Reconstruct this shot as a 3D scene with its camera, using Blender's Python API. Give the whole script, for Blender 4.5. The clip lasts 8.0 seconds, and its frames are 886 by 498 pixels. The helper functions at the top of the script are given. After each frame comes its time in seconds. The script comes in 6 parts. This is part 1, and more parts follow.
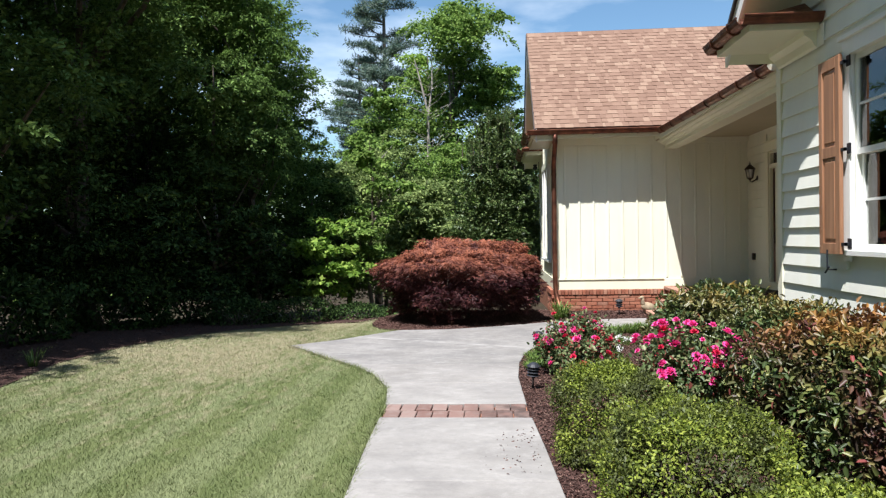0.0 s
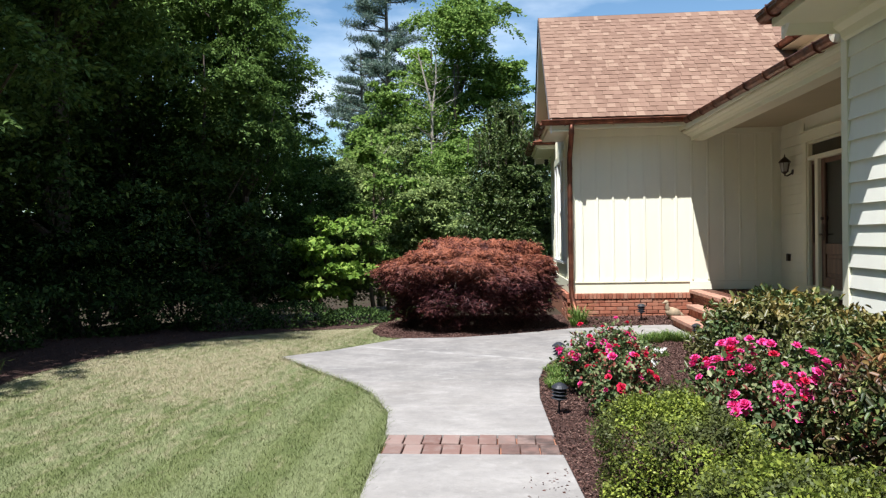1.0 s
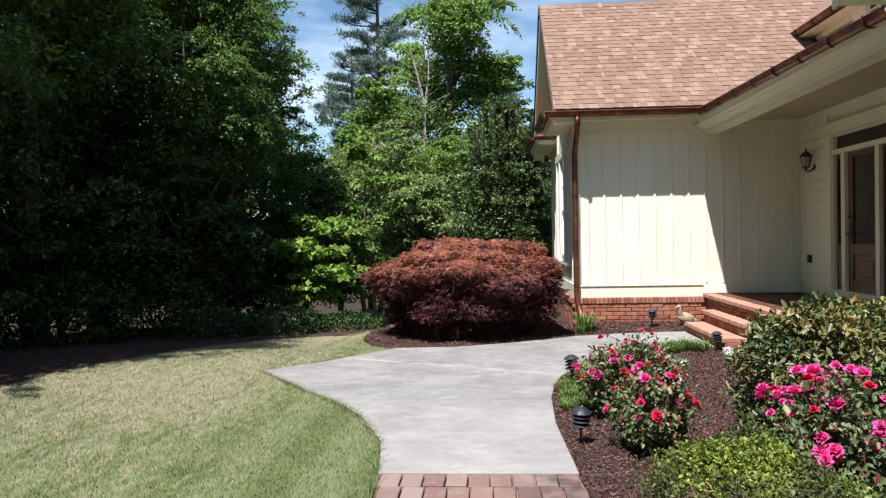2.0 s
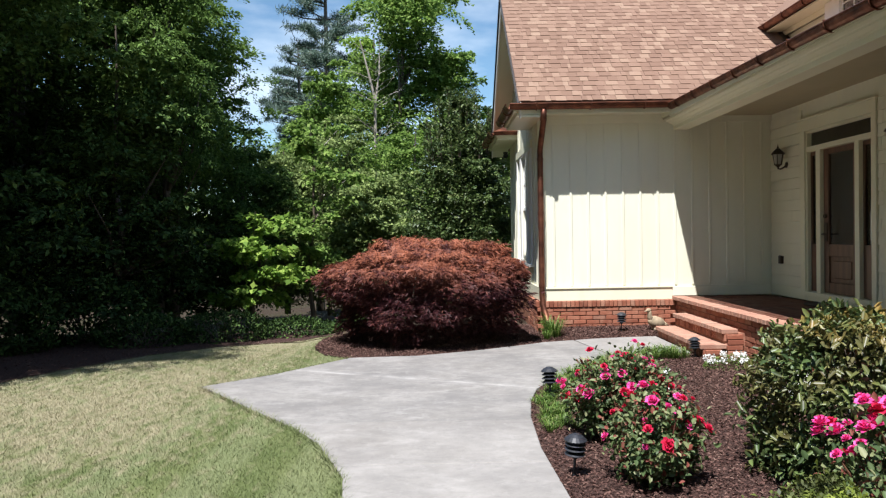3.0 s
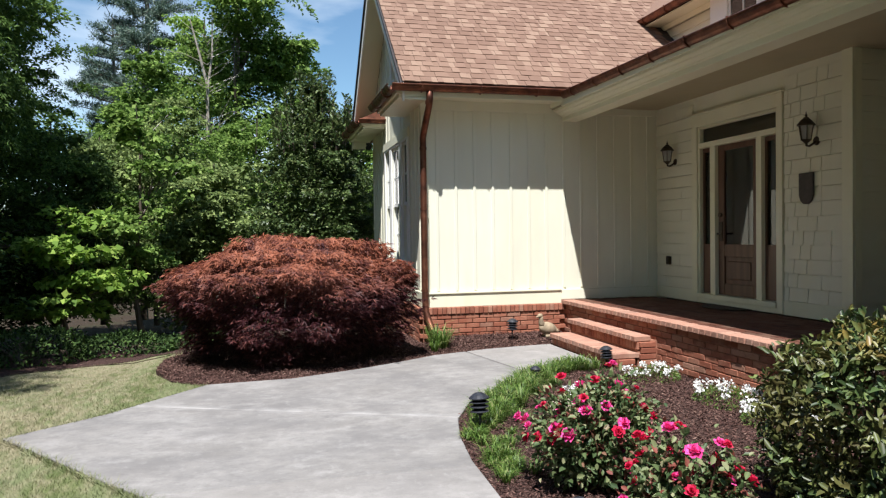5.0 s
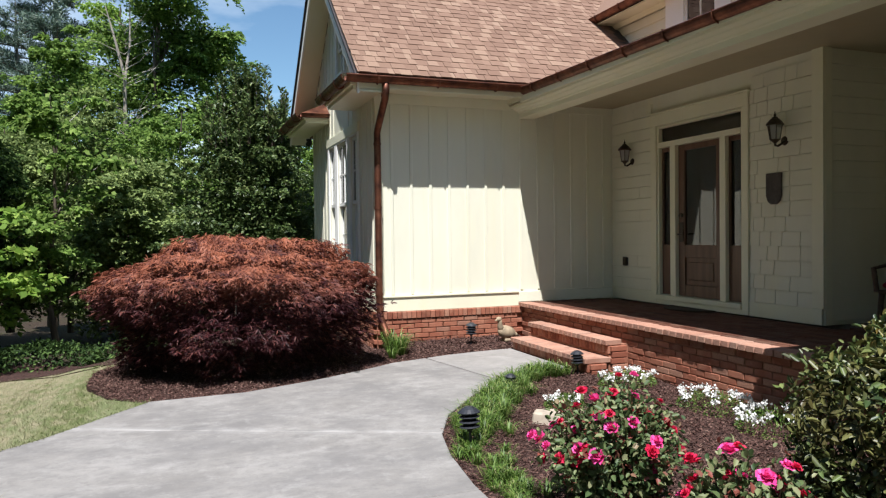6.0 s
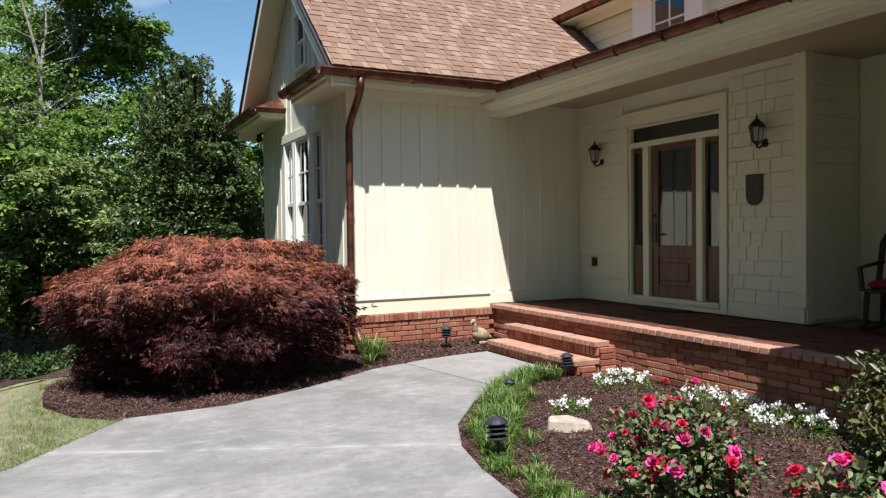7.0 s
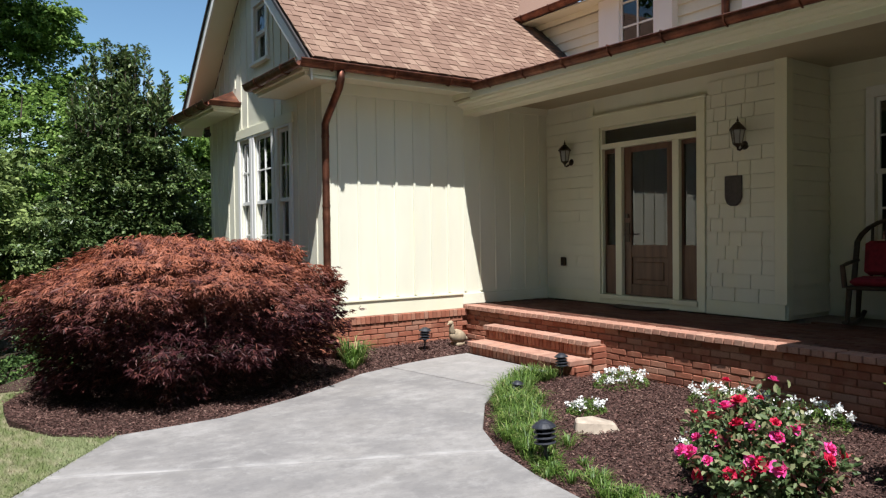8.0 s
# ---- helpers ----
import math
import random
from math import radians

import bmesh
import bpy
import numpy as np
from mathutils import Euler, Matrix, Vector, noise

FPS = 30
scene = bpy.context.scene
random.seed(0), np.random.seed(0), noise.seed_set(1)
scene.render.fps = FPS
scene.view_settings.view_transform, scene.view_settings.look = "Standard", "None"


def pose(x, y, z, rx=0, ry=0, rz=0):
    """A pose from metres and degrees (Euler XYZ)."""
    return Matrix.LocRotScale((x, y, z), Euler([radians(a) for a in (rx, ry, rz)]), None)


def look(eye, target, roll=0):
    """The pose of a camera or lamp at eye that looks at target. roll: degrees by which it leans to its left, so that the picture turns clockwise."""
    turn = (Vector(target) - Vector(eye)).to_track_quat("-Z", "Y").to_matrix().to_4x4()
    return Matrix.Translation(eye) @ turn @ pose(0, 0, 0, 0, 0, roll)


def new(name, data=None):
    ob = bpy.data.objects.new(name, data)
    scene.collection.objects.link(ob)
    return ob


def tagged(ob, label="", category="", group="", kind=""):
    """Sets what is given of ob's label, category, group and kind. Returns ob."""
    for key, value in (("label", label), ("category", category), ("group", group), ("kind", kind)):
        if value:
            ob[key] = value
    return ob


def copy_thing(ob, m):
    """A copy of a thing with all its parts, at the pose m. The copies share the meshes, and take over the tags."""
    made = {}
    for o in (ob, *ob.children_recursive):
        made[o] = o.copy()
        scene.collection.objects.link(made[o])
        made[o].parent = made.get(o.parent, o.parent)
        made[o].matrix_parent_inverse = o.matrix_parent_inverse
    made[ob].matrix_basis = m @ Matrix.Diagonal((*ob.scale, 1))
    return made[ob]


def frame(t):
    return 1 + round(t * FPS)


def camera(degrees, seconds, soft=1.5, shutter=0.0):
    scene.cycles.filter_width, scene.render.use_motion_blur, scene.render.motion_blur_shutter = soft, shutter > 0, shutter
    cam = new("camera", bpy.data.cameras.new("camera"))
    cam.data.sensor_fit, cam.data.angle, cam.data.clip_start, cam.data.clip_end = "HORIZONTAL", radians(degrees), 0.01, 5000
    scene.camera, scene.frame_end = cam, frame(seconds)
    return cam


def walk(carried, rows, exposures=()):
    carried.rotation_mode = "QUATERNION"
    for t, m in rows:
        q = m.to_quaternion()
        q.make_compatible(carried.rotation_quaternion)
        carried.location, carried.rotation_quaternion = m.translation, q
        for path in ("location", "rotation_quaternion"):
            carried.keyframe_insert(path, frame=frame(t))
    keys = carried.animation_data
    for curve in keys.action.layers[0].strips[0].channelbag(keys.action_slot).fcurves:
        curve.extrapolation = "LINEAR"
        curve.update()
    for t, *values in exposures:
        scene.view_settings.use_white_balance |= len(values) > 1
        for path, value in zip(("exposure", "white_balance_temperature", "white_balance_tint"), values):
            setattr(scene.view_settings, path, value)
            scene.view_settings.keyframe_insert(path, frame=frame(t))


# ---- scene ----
cam = camera(63.0, 8.0, soft=1.25)
PATH = [
    (0, (-1.136, -14.262, 1.573), (-1.284, -12.268, 1.54), -1.0),
    (0.5, (-1.196, -13.72, 1.571), (-1.348, -11.726, 1.537), -1.0),
    (1, (-1.281, -13.181, 1.562), (-1.437, -11.187, 1.529), -1.0),
    (2.5, (-1.523, -11.901, 1.573), (-1.603, -9.903, 1.538), -1.1),
    (3, (-1.646, -11.508, 1.573), (-1.632, -9.508, 1.536), -1.0),
    (3.5, (-1.794, -11.095, 1.556), (-1.662, -9.099, 1.518), -0.9),
    (4, (-1.949, -10.707, 1.546), (-1.693, -8.724, 1.506), -0.7),
    (4.5, (-2.081, -10.355, 1.54), (-1.709, -8.39, 1.5), -0.7),
    (6, (-2.55, -9.419, 1.536), (-1.856, -7.544, 1.496), -0.7),
    (6.5, (-2.785, -9.149, 1.54), (-1.991, -7.314, 1.499), -0.6),
    (7, (-3.118, -8.864, 1.556), (-2.217, -7.079, 1.512), -0.7),
    (7.5, (-3.458, -8.553, 1.551), (-2.45, -6.827, 1.508), -0.7),
    (8, (-3.808, -8.225, 1.551), (-2.686, -6.57, 1.507), -0.7),
]
walk(cam, [(t, look(eye, target, roll)) for t, eye, target, roll in PATH], [(0, 1.0), (1.0, 1.0), (2.5, 0.96), (4.5, 0.90), (6.0, 0.82), (8.0, 0.82)])

# ---- world, sun, exposure ----
SUN = Vector((0.211, 0.46, -1.0)).normalized()
world = bpy.data.worlds.new("sky")
scene.world = world
world.use_nodes = True
wn, wl = world.node_tree.nodes, world.node_tree.links
wn.clear()
sky = wn.new("ShaderNodeTexSky")
sky.sky_type, sky.sun_disc = "NISHITA", False
sky.sun_elevation, sky.sun_rotation = radians(63), radians(204.6)
sky.air_density, sky.dust_density, sky.ozone_density = 1.0, 0.1, 0.7
wco = wn.new("ShaderNodeTexCoord")
wmap = wn.new("ShaderNodeMapping")
wmap.inputs["Scale"].default_value = (2.2, 2.2, 7.0)
wnoise = wn.new("ShaderNodeTexNoise")
wnoise.inputs["Scale"].default_value, wnoise.inputs["Detail"].default_value = 1.6, 7
wramp = wn.new("ShaderNodeValToRGB")
wramp.color_ramp.elements[0].position, wramp.color_ramp.elements[1].position = 0.48, 0.76
wramp.color_ramp.elements[0].color, wramp.color_ramp.elements[1].color = (0, 0, 0, 1), (0.45, 0.45, 0.45, 1)
wmix = wn.new("ShaderNodeMix")
wmix.data_type = "RGBA"
wmix.inputs[7].default_value = (13.0, 13.4, 13.8, 1)
wbg = wn.new("ShaderNodeBackground")
wbg.inputs["Strength"].default_value = 0.078
wout = wn.new("ShaderNodeOutputWorld")
wl.new(wco.outputs["Generated"], wmap.inputs["Vector"])
wl.new(wmap.outputs[0], wnoise.inputs["Vector"])
wl.new(wnoise.outputs[0], wramp.inputs[0])
wl.new(wramp.outputs[0], wmix.inputs[0])
wtint = wn.new("ShaderNodeMix")
wtint.data_type, wtint.blend_type = "RGBA", "MULTIPLY"
wtint.inputs[0].default_value, wtint.inputs[7].default_value = 1.0, (0.80, 0.98, 1.05, 1)
wl.new(sky.outputs[0], wtint.inputs[6])
wl.new(wtint.outputs[2], wmix.inputs[6])
wl.new(wmix.outputs[2], wbg.inputs["Color"])
wl.new(wbg.outputs[0], wout.inputs["Surface"])

sun_data = bpy.data.lights.new("sun", "SUN")
sun_data.energy, sun_data.angle, sun_data.color = 5.0, radians(0.53), (1.0, 0.982, 0.99)
sun = new("sun", sun_data)
sun.matrix_world = look((-6, -12, 25), Vector((-6, -12, 25)) + SUN)

# ---- materials ----


class Mat:
    """A node material, built line by line; coordinates are metres in the world."""

    def __init__(self, name, rough=0.7, metal=0.0, spec=0.4):
        self.m = bpy.data.materials.new(name)
        self.m.use_nodes = True
        self.n, self.l = self.m.node_tree.nodes, self.m.node_tree.links
        self.b = self.n["Principled BSDF"]
        self.b.inputs["Roughness"].default_value = rough
        self.b.inputs["Metallic"].default_value = metal
        self.b.inputs["Specular IOR Level"].default_value = spec
        self.geo = self.n.new("ShaderNodeNewGeometry")

    def coord(self, scale=(1, 1, 1), rot=(0, 0, 0)):
        mp = self.n.new("ShaderNodeMapping")
        mp.inputs["Scale"].default_value = scale
        mp.inputs["Rotation"].default_value = rot
        self.l.new(self.geo.outputs["Position"], mp.inputs["Vector"])
        return mp.outputs[0]

    def noise(self, scale, detail=4, stretch=(1, 1, 1), rough=0.55, rot=(0, 0, 0)):
        t = self.n.new("ShaderNodeTexNoise")
        t.inputs["Scale"].default_value, t.inputs["Detail"].default_value = scale, detail
        t.inputs["Roughness"].default_value = rough
        self.l.new(self.coord(stretch, rot), t.inputs["Vector"])
        return t.outputs[0]

    def ramp(self, fac, stops):
        r = self.n.new("ShaderNodeValToRGB")
        e = r.color_ramp.elements
        while len(e) < len(stops):
            e.new(0.5)
        for k, (p, c) in enumerate(stops):
            e[k].position = p
            e[k].color = (*c, 1) if len(c) == 3 else c
        self.l.new(fac, r.inputs[0])
        return r.outputs[0]

    def grey(self, fac, a, b, lo=0.0, hi=1.0):
        return self.ramp(fac, [(a, (lo, lo, lo)), (b, (hi, hi, hi))])

    def mix(self, fac, a, b, mode="MIX"):
        x = self.n.new("ShaderNodeMix")
        x.data_type, x.blend_type = "RGBA", mode
        for k, v in ((0, fac), (6, a), (7, b)):
            if isinstance(v, (int, float)):
                x.inputs[k].default_value = v
            elif isinstance(v, tuple):
                x.inputs[k].default_value = (*v, 1)
            else:
                self.l.new(v, x.inputs[k])
        return x.outputs[2]

    def object_random(self):
        return self.n.new("ShaderNodeObjectInfo").outputs["Random"]

    def island_random(self):
        return self.geo.outputs["Random Per Island"]

    def color(self, c):
        if isinstance(c, tuple):
            self.b.inputs["Base Color"].default_value = (*c, 1)
        else:
            self.l.new(c, self.b.inputs["Base Color"])
        return self

    def bump(self, h, strength=0.3, dist=0.01):
        k = self.n.new("ShaderNodeBump")
        k.inputs["Strength"].default_value, k.inputs["Distance"].default_value = strength, dist
        self.l.new(h, k.inputs["Height"])
        self.l.new(k.outputs[0], self.b.inputs["Normal"])
        return self

    def rough(self, r):
        self.l.new(r, self.b.inputs["Roughness"])
        return self


def painted(name, base, dirt=0.12, rough=0.55):
    m = Mat(name, rough)
    big = m.noise(1.3, 5, (1, 1, 0.35))
    fine = m.noise(60, 3, (1, 1, 0.2))
    dark = tuple(c * (1 - dirt) for c in base)
    warm = (base[0] * 0.97, base[1] * 0.95, base[2] * 0.88)
    c = m.mix(m.grey(big, 0.35, 0.7), base, dark)
    c = m.mix(m.grey(m.noise(5.0, 4, (1, 1, 0.15)), 0.52, 0.75, 0, 0.7), c, warm)
    m.color(c).bump(fine, 0.12, 0.004)
    return m.m


SIDING = painted("siding_paint", (0.80, 0.788, 0.64))
LAP = painted("lap_paint", (0.82, 0.825, 0.73))
TRIM = painted("trim_paint", (0.79, 0.775, 0.595), 0.08, 0.45)
# Tan ceiling paint, its tone lowered further to dim the shaded porch.
PORCH_PAINT = painted("porch_ceiling_paint_dimmed", (0.42, 0.37, 0.25), 0.15, 0.6)
WHITE = painted("white_paint", (0.84, 0.84, 0.80), 0.06, 0.4)


def copper_mat():
    m = Mat("aged_copper", 0.42, 0.75)
    n = m.noise(6, 5)
    c = m.ramp(n, [(0.3, (0.08, 0.035, 0.025)), (0.55, (0.19, 0.075, 0.045)), (0.8, (0.33, 0.15, 0.09))])
    m.color(c).rough(m.grey(m.noise(25, 3), 0.3, 0.7, 0.32, 0.6))
    return m.m


COPPER = copper_mat()


def brick_mat(name, rnd, tone=1.0, dust=0.0):
    """tone: how light the brick is; cut on the porch floor to paint its shade."""
    t = lambda *c: tuple(v * tone for v in c)
    m = Mat(name, 0.85, 0, 0.25)
    r = m.object_random() if rnd == "object" else m.island_random()
    c = m.ramp(r, [(0.0, t(0.20, 0.066, 0.040)), (0.35, t(0.31, 0.108, 0.064)), (0.7, t(0.36, 0.145, 0.090)), (0.93, t(0.36, 0.19, 0.13)), (1.0, t(0.17, 0.062, 0.042))])
    c = m.mix(m.grey(m.noise(9, 5), 0.45, 0.75, 0, 0.5), c, t(0.44, 0.23, 0.15))
    if dust:
        c = m.mix(m.grey(m.noise(14, 4), 0.25, 0.7, dust * 0.6, dust), c, (0.41, 0.27, 0.205))
    c = m.mix(m.grey(m.noise(70, 3), 0.55, 0.75, 0, 0.6), c, t(0.18, 0.07, 0.045))
    m.color(c).bump(m.noise(110, 4), 0.45, 0.006)
    return m.m


BRICK = brick_mat("red_brick", "object")
BRICK_TREAD = brick_mat("worn_tread_brick", "object", 1.0, 0.6)
# Red brick for the porch floor, darkened to carry the porch's shade.
BRICK_J = brick_mat("red_brick_floor_shaded", "island", 0.32)


def band_brick_mat():
    m = Mat("path_brick", 0.85, 0, 0.25)
    c = m.ramp(m.object_random(), [(0.0, (0.155, 0.090, 0.076)), (0.5, (0.205, 0.127, 0.107)), (0.85, (0.235, 0.162, 0.14)), (1.0, (0.13, 0.078, 0.066))])
    c = m.mix(m.grey(m.noise(12, 5), 0.45, 0.7, 0, 0.5), c, (0.24, 0.195, 0.172))
    edge = m.n.new("ShaderNodeSeparateXYZ")
    m.l.new(m.geo.outputs["Position"], edge.inputs[0])
    rng = m.n.new("ShaderNodeMapRange")
    rng.inputs[1].default_value, rng.inputs[2].default_value = -1.45, -1.05
    m.l.new(edge.outputs[0], rng.inputs[0])
    soot = m.mix(1.0, rng.outputs[0], m.grey(m.noise(7, 4), 0.35, 0.6, 0.1, 0.85), "MULTIPLY")
    c = m.mix(soot, c, (0.06, 0.045, 0.04))
    m.color(c).bump(m.noise(110, 4), 0.4, 0.005)
    return m.m


BAND = band_brick_mat()


def mortar_mat():
    m = Mat("mortar", 0.95, 0, 0.1)
    m.color(m.ramp(m.noise(14, 5), [(0.3, (0.22, 0.092, 0.058)), (0.7, (0.33, 0.165, 0.11))])).bump(m.noise(90, 3), 0.5, 0.004)
    return m.m


MORTAR = mortar_mat()


def shingle_mat(name, rnd):
    m = Mat(name, 0.9, 0, 0.2)
    r = m.object_random() if rnd == "object" else m.island_random()
    c = m.ramp(r, [(0.0, (0.165, 0.100, 0.073)), (0.5, (0.20, 0.125, 0.092)), (0.76, (0.222, 0.141, 0.104)), (0.84, (0.25, 0.165, 0.121)), (1.0, (0.28, 0.193, 0.141))])
    c = m.mix(m.grey(m.noise(240, 2), 0.4, 0.65, 0, 0.45), c, (0.19, 0.115, 0.078))
    c = m.mix(m.grey(m.noise(0.9, 4), 0.45, 0.75, 0, 0.3), c, (0.25, 0.168, 0.118))
    m.color(c).bump(m.noise(260, 2), 0.5, 0.003)
    return m.m


SHINGLE = shingle_mat("roof_shingle", "object")
SHINGLE_J = shingle_mat("roof_shingle_field", "island")


def plain(name, base, rough=0.6, metal=0.0, vary=0.25, scale=20, spec=0.4):
    m = Mat(name, rough, metal, spec)
    lo = tuple(c * (1 - vary) for c in base)
    hi = tuple(min(1, c * (1 + vary)) for c in base)
    m.color(m.ramp(m.noise(scale, 4), [(0.3, lo), (0.7, hi)])).bump(m.noise(scale * 6, 3), 0.15, 0.002)
    return m.m


ROOF_EDGE = plain("dark_drip_edge", (0.035, 0.03, 0.03), 0.6)
BLACK = plain("black_metal", (0.02, 0.022, 0.028), 0.45, 0.0, 0.3, 30)
BRONZE = plain("dark_bronze", (0.05, 0.035, 0.025), 0.4, 0.5, 0.3, 30)
SLATE = plain("slate", (0.07, 0.06, 0.055), 0.7)
RED = plain("red_cloth", (0.22, 0.015, 0.028), 0.9)
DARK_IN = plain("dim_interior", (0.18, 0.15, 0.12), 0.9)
CURTAIN = plain("curtain_cloth", (0.84, 0.83, 0.80), 0.9, 0, 0.1, 8)
GOOSE = plain("painted_concrete_goose", (0.30, 0.235, 0.155), 0.85, 0, 0.35, 14)
ROCK = plain("pale_rock", (0.36, 0.30, 0.235), 0.9, 0, 0.25, 9)
MAT_FIBRE = plain("door_mat_fibre", (0.05, 0.035, 0.025), 0.95, 0, 0.4, 60)


def wood_mat(name, lo, hi):
    m = Mat(name, 0.45)
    g = m.noise(14, 5, (1, 1, 0.06))
    c = m.ramp(g, [(0.3, lo), (0.7, hi)])
    m.color(c).bump(g, 0.15, 0.002)
    return m.m


DOOR_WOOD = wood_mat("stained_door_wood", (0.085, 0.042, 0.026), (0.17, 0.088, 0.052))
SHUTTER = wood_mat("shutter_wood", (0.24, 0.115, 0.06), (0.40, 0.21, 0.12))
BARK = wood_mat("tree_bark", (0.05, 0.038, 0.028), (0.14, 0.11, 0.085))
PALE_BARK = wood_mat("pale_bark", (0.20, 0.175, 0.145), (0.42, 0.38, 0.32))
ROSE_STEM = wood_mat("rose_stem", (0.09, 0.03, 0.025), (0.16, 0.09, 0.05))


def glass_mat():
    m = Mat("window_glass", 0.02)
    m.n.remove(m.b)
    out = m.n["Material Output"]
    tr, gl, mx, fr = (m.n.new(k) for k in ("ShaderNodeBsdfTransparent", "ShaderNodeBsdfGlossy", "ShaderNodeMixShader", "ShaderNodeFresnel"))
    tr.inputs[0].default_value = (0.72, 0.76, 0.75, 1)
    gl.inputs["Roughness"].default_value = 0.015
    fr.inputs[0].default_value = 1.9
    m.l.new(fr.outputs[0], mx.inputs[0])
    m.l.new(tr.outputs[0], mx.inputs[1])
    m.l.new(gl.outputs[0], mx.inputs[2])
    m.l.new(mx.outputs[0], out.inputs["Surface"])
    return m.m


GLASS = glass_mat()


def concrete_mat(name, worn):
    """worn: how much dark weathering the slabs carry, and how far their base tone drops."""
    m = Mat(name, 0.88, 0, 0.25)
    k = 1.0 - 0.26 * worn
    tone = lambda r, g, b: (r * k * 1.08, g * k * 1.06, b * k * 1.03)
    c = m.ramp(m.noise(1.1, 7, (1, 1.25, 1), 0.62), [(0.3, tone(0.20, 0.19, 0.18)), (0.5, tone(0.265, 0.255, 0.245)), (0.72, tone(0.32, 0.31, 0.30))])
    c = m.mix(m.grey(m.noise(6.5, 8, (1, 1.4, 1), 0.7), 0.50 - 0.10 * worn, 0.70, 0, 0.75 * worn), c, tone(0.165, 0.16, 0.158))
    c = m.mix(m.grey(m.noise(2.6, 9, (0.9, 1.2, 1), 0.7, (0, 0, 0.25)), 0.52, 0.72, 0, 0.6), c, tone(0.39, 0.38, 0.37))
    c = m.mix(m.grey(m.noise(1.3, 9, (0.85, 1.2, 1), 0.70, (0, 0, 0.35)), 0.45, 0.61, 0, 0.95 * worn), c, tone(0.15, 0.145, 0.145))
    c = m.mix(m.grey(m.noise(3.0, 9, (0.8, 1.3, 1), 0.72, (0, 0, 0.9)), 0.54, 0.68, 0, 0.55 * worn), c, tone(0.43, 0.425, 0.415))
    c = m.mix(m.grey(m.noise(140, 3), 0.5, 0.75, 0, 0.35), c, tone(0.15, 0.145, 0.14))
    c = m.mix(m.grey(m.object_random(), 0.0, 1.0, 0.0, 0.2), c, tone(0.33, 0.33, 0.325))
    c = m.mix(m.grey(m.noise(14, 10, (1, 1.3, 1), 0.75, (0, 0, 0.5)), 0.50, 0.68, 0, 0.15 + 0.35 * worn), c, tone(0.14, 0.135, 0.133))
    c = m.mix(m.grey(m.noise(9, 8, (1.3, 0.8, 1), 0.7, (0, 0, -0.5)), 0.57, 0.72, 0, 0.3), c, tone(0.41, 0.405, 0.395))
    xyz = m.n.new("ShaderNodeSeparateXYZ")
    m.l.new(m.coord((1, 1, 1), (0, 0, radians(24.7))), xyz.inputs[0])
    wob = m.n.new("ShaderNodeMath")
    wob.operation, wob.inputs[1].default_value = "MULTIPLY_ADD", 0.14
    m.l.new(m.noise(1.4, 3), wob.inputs[0])
    m.l.new(xyz.outputs[1], wob.inputs[2])
    band = m.n.new("ShaderNodeMapRange")
    band.inputs[1].default_value, band.inputs[2].default_value = -4.17, -3.97
    m.l.new(wob.outputs[0], band.inputs[0])
    streak = m.ramp(band.outputs[0], [(0.0, (0, 0, 0)), (0.35, (0.35, 0.35, 0.35)), (0.5, (0.8, 0.8, 0.8)), (0.6, (0.35, 0.35, 0.35)), (1.0, (0, 0, 0))])
    streak = m.mix(1.0, streak, m.grey(m.noise(3.0, 6), 0.36, 0.62, 0.12, 1.0), "MULTIPLY")
    c = m.mix(streak, c, (0.37, 0.36, 0.345))
    m.color(c).bump(m.noise(160, 4), 0.25, 0.003)
    return m.m


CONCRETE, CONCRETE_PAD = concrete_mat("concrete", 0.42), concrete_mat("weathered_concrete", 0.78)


def mulch_mat(name, chips):
    m = Mat(name, 0.9, 0, 0.2)
    if chips:
        c = m.ramp(m.island_random(), [(0, (0.06, 0.031, 0.026)), (0.55, (0.122, 0.064, 0.053)), (0.9, (0.18, 0.104, 0.084)), (1, (0.29, 0.19, 0.15))])
    else:
        c = m.ramp(m.noise(45, 6), [(0.35, (0.02, 0.011, 0.009)), (0.6, (0.07, 0.038, 0.031)), (0.8, (0.12, 0.072, 0.06))])
    m.color(c).bump(m.noise(80, 5), 0.8, 0.02)
    return m.m


MULCH = mulch_mat("bark_mulch", False)
CHIP = mulch_mat("mulch_chip", True)


def ground_mat():
    m = Mat("leaf_litter", 0.95, 0, 0.15)
    c = m.ramp(m.noise(18, 7), [(0.35, (0.02, 0.014, 0.010)), (0.6, (0.055, 0.04, 0.028)), (0.8, (0.09, 0.07, 0.045))])
    m.color(m.mix(m.grey(m.noise(0.6, 4), 0.45, 0.7, 0, 0.5), c, (0.035, 0.045, 0.018))).bump(m.noise(40, 5), 0.7, 0.03)
    return m.m


GROUND = ground_mat()


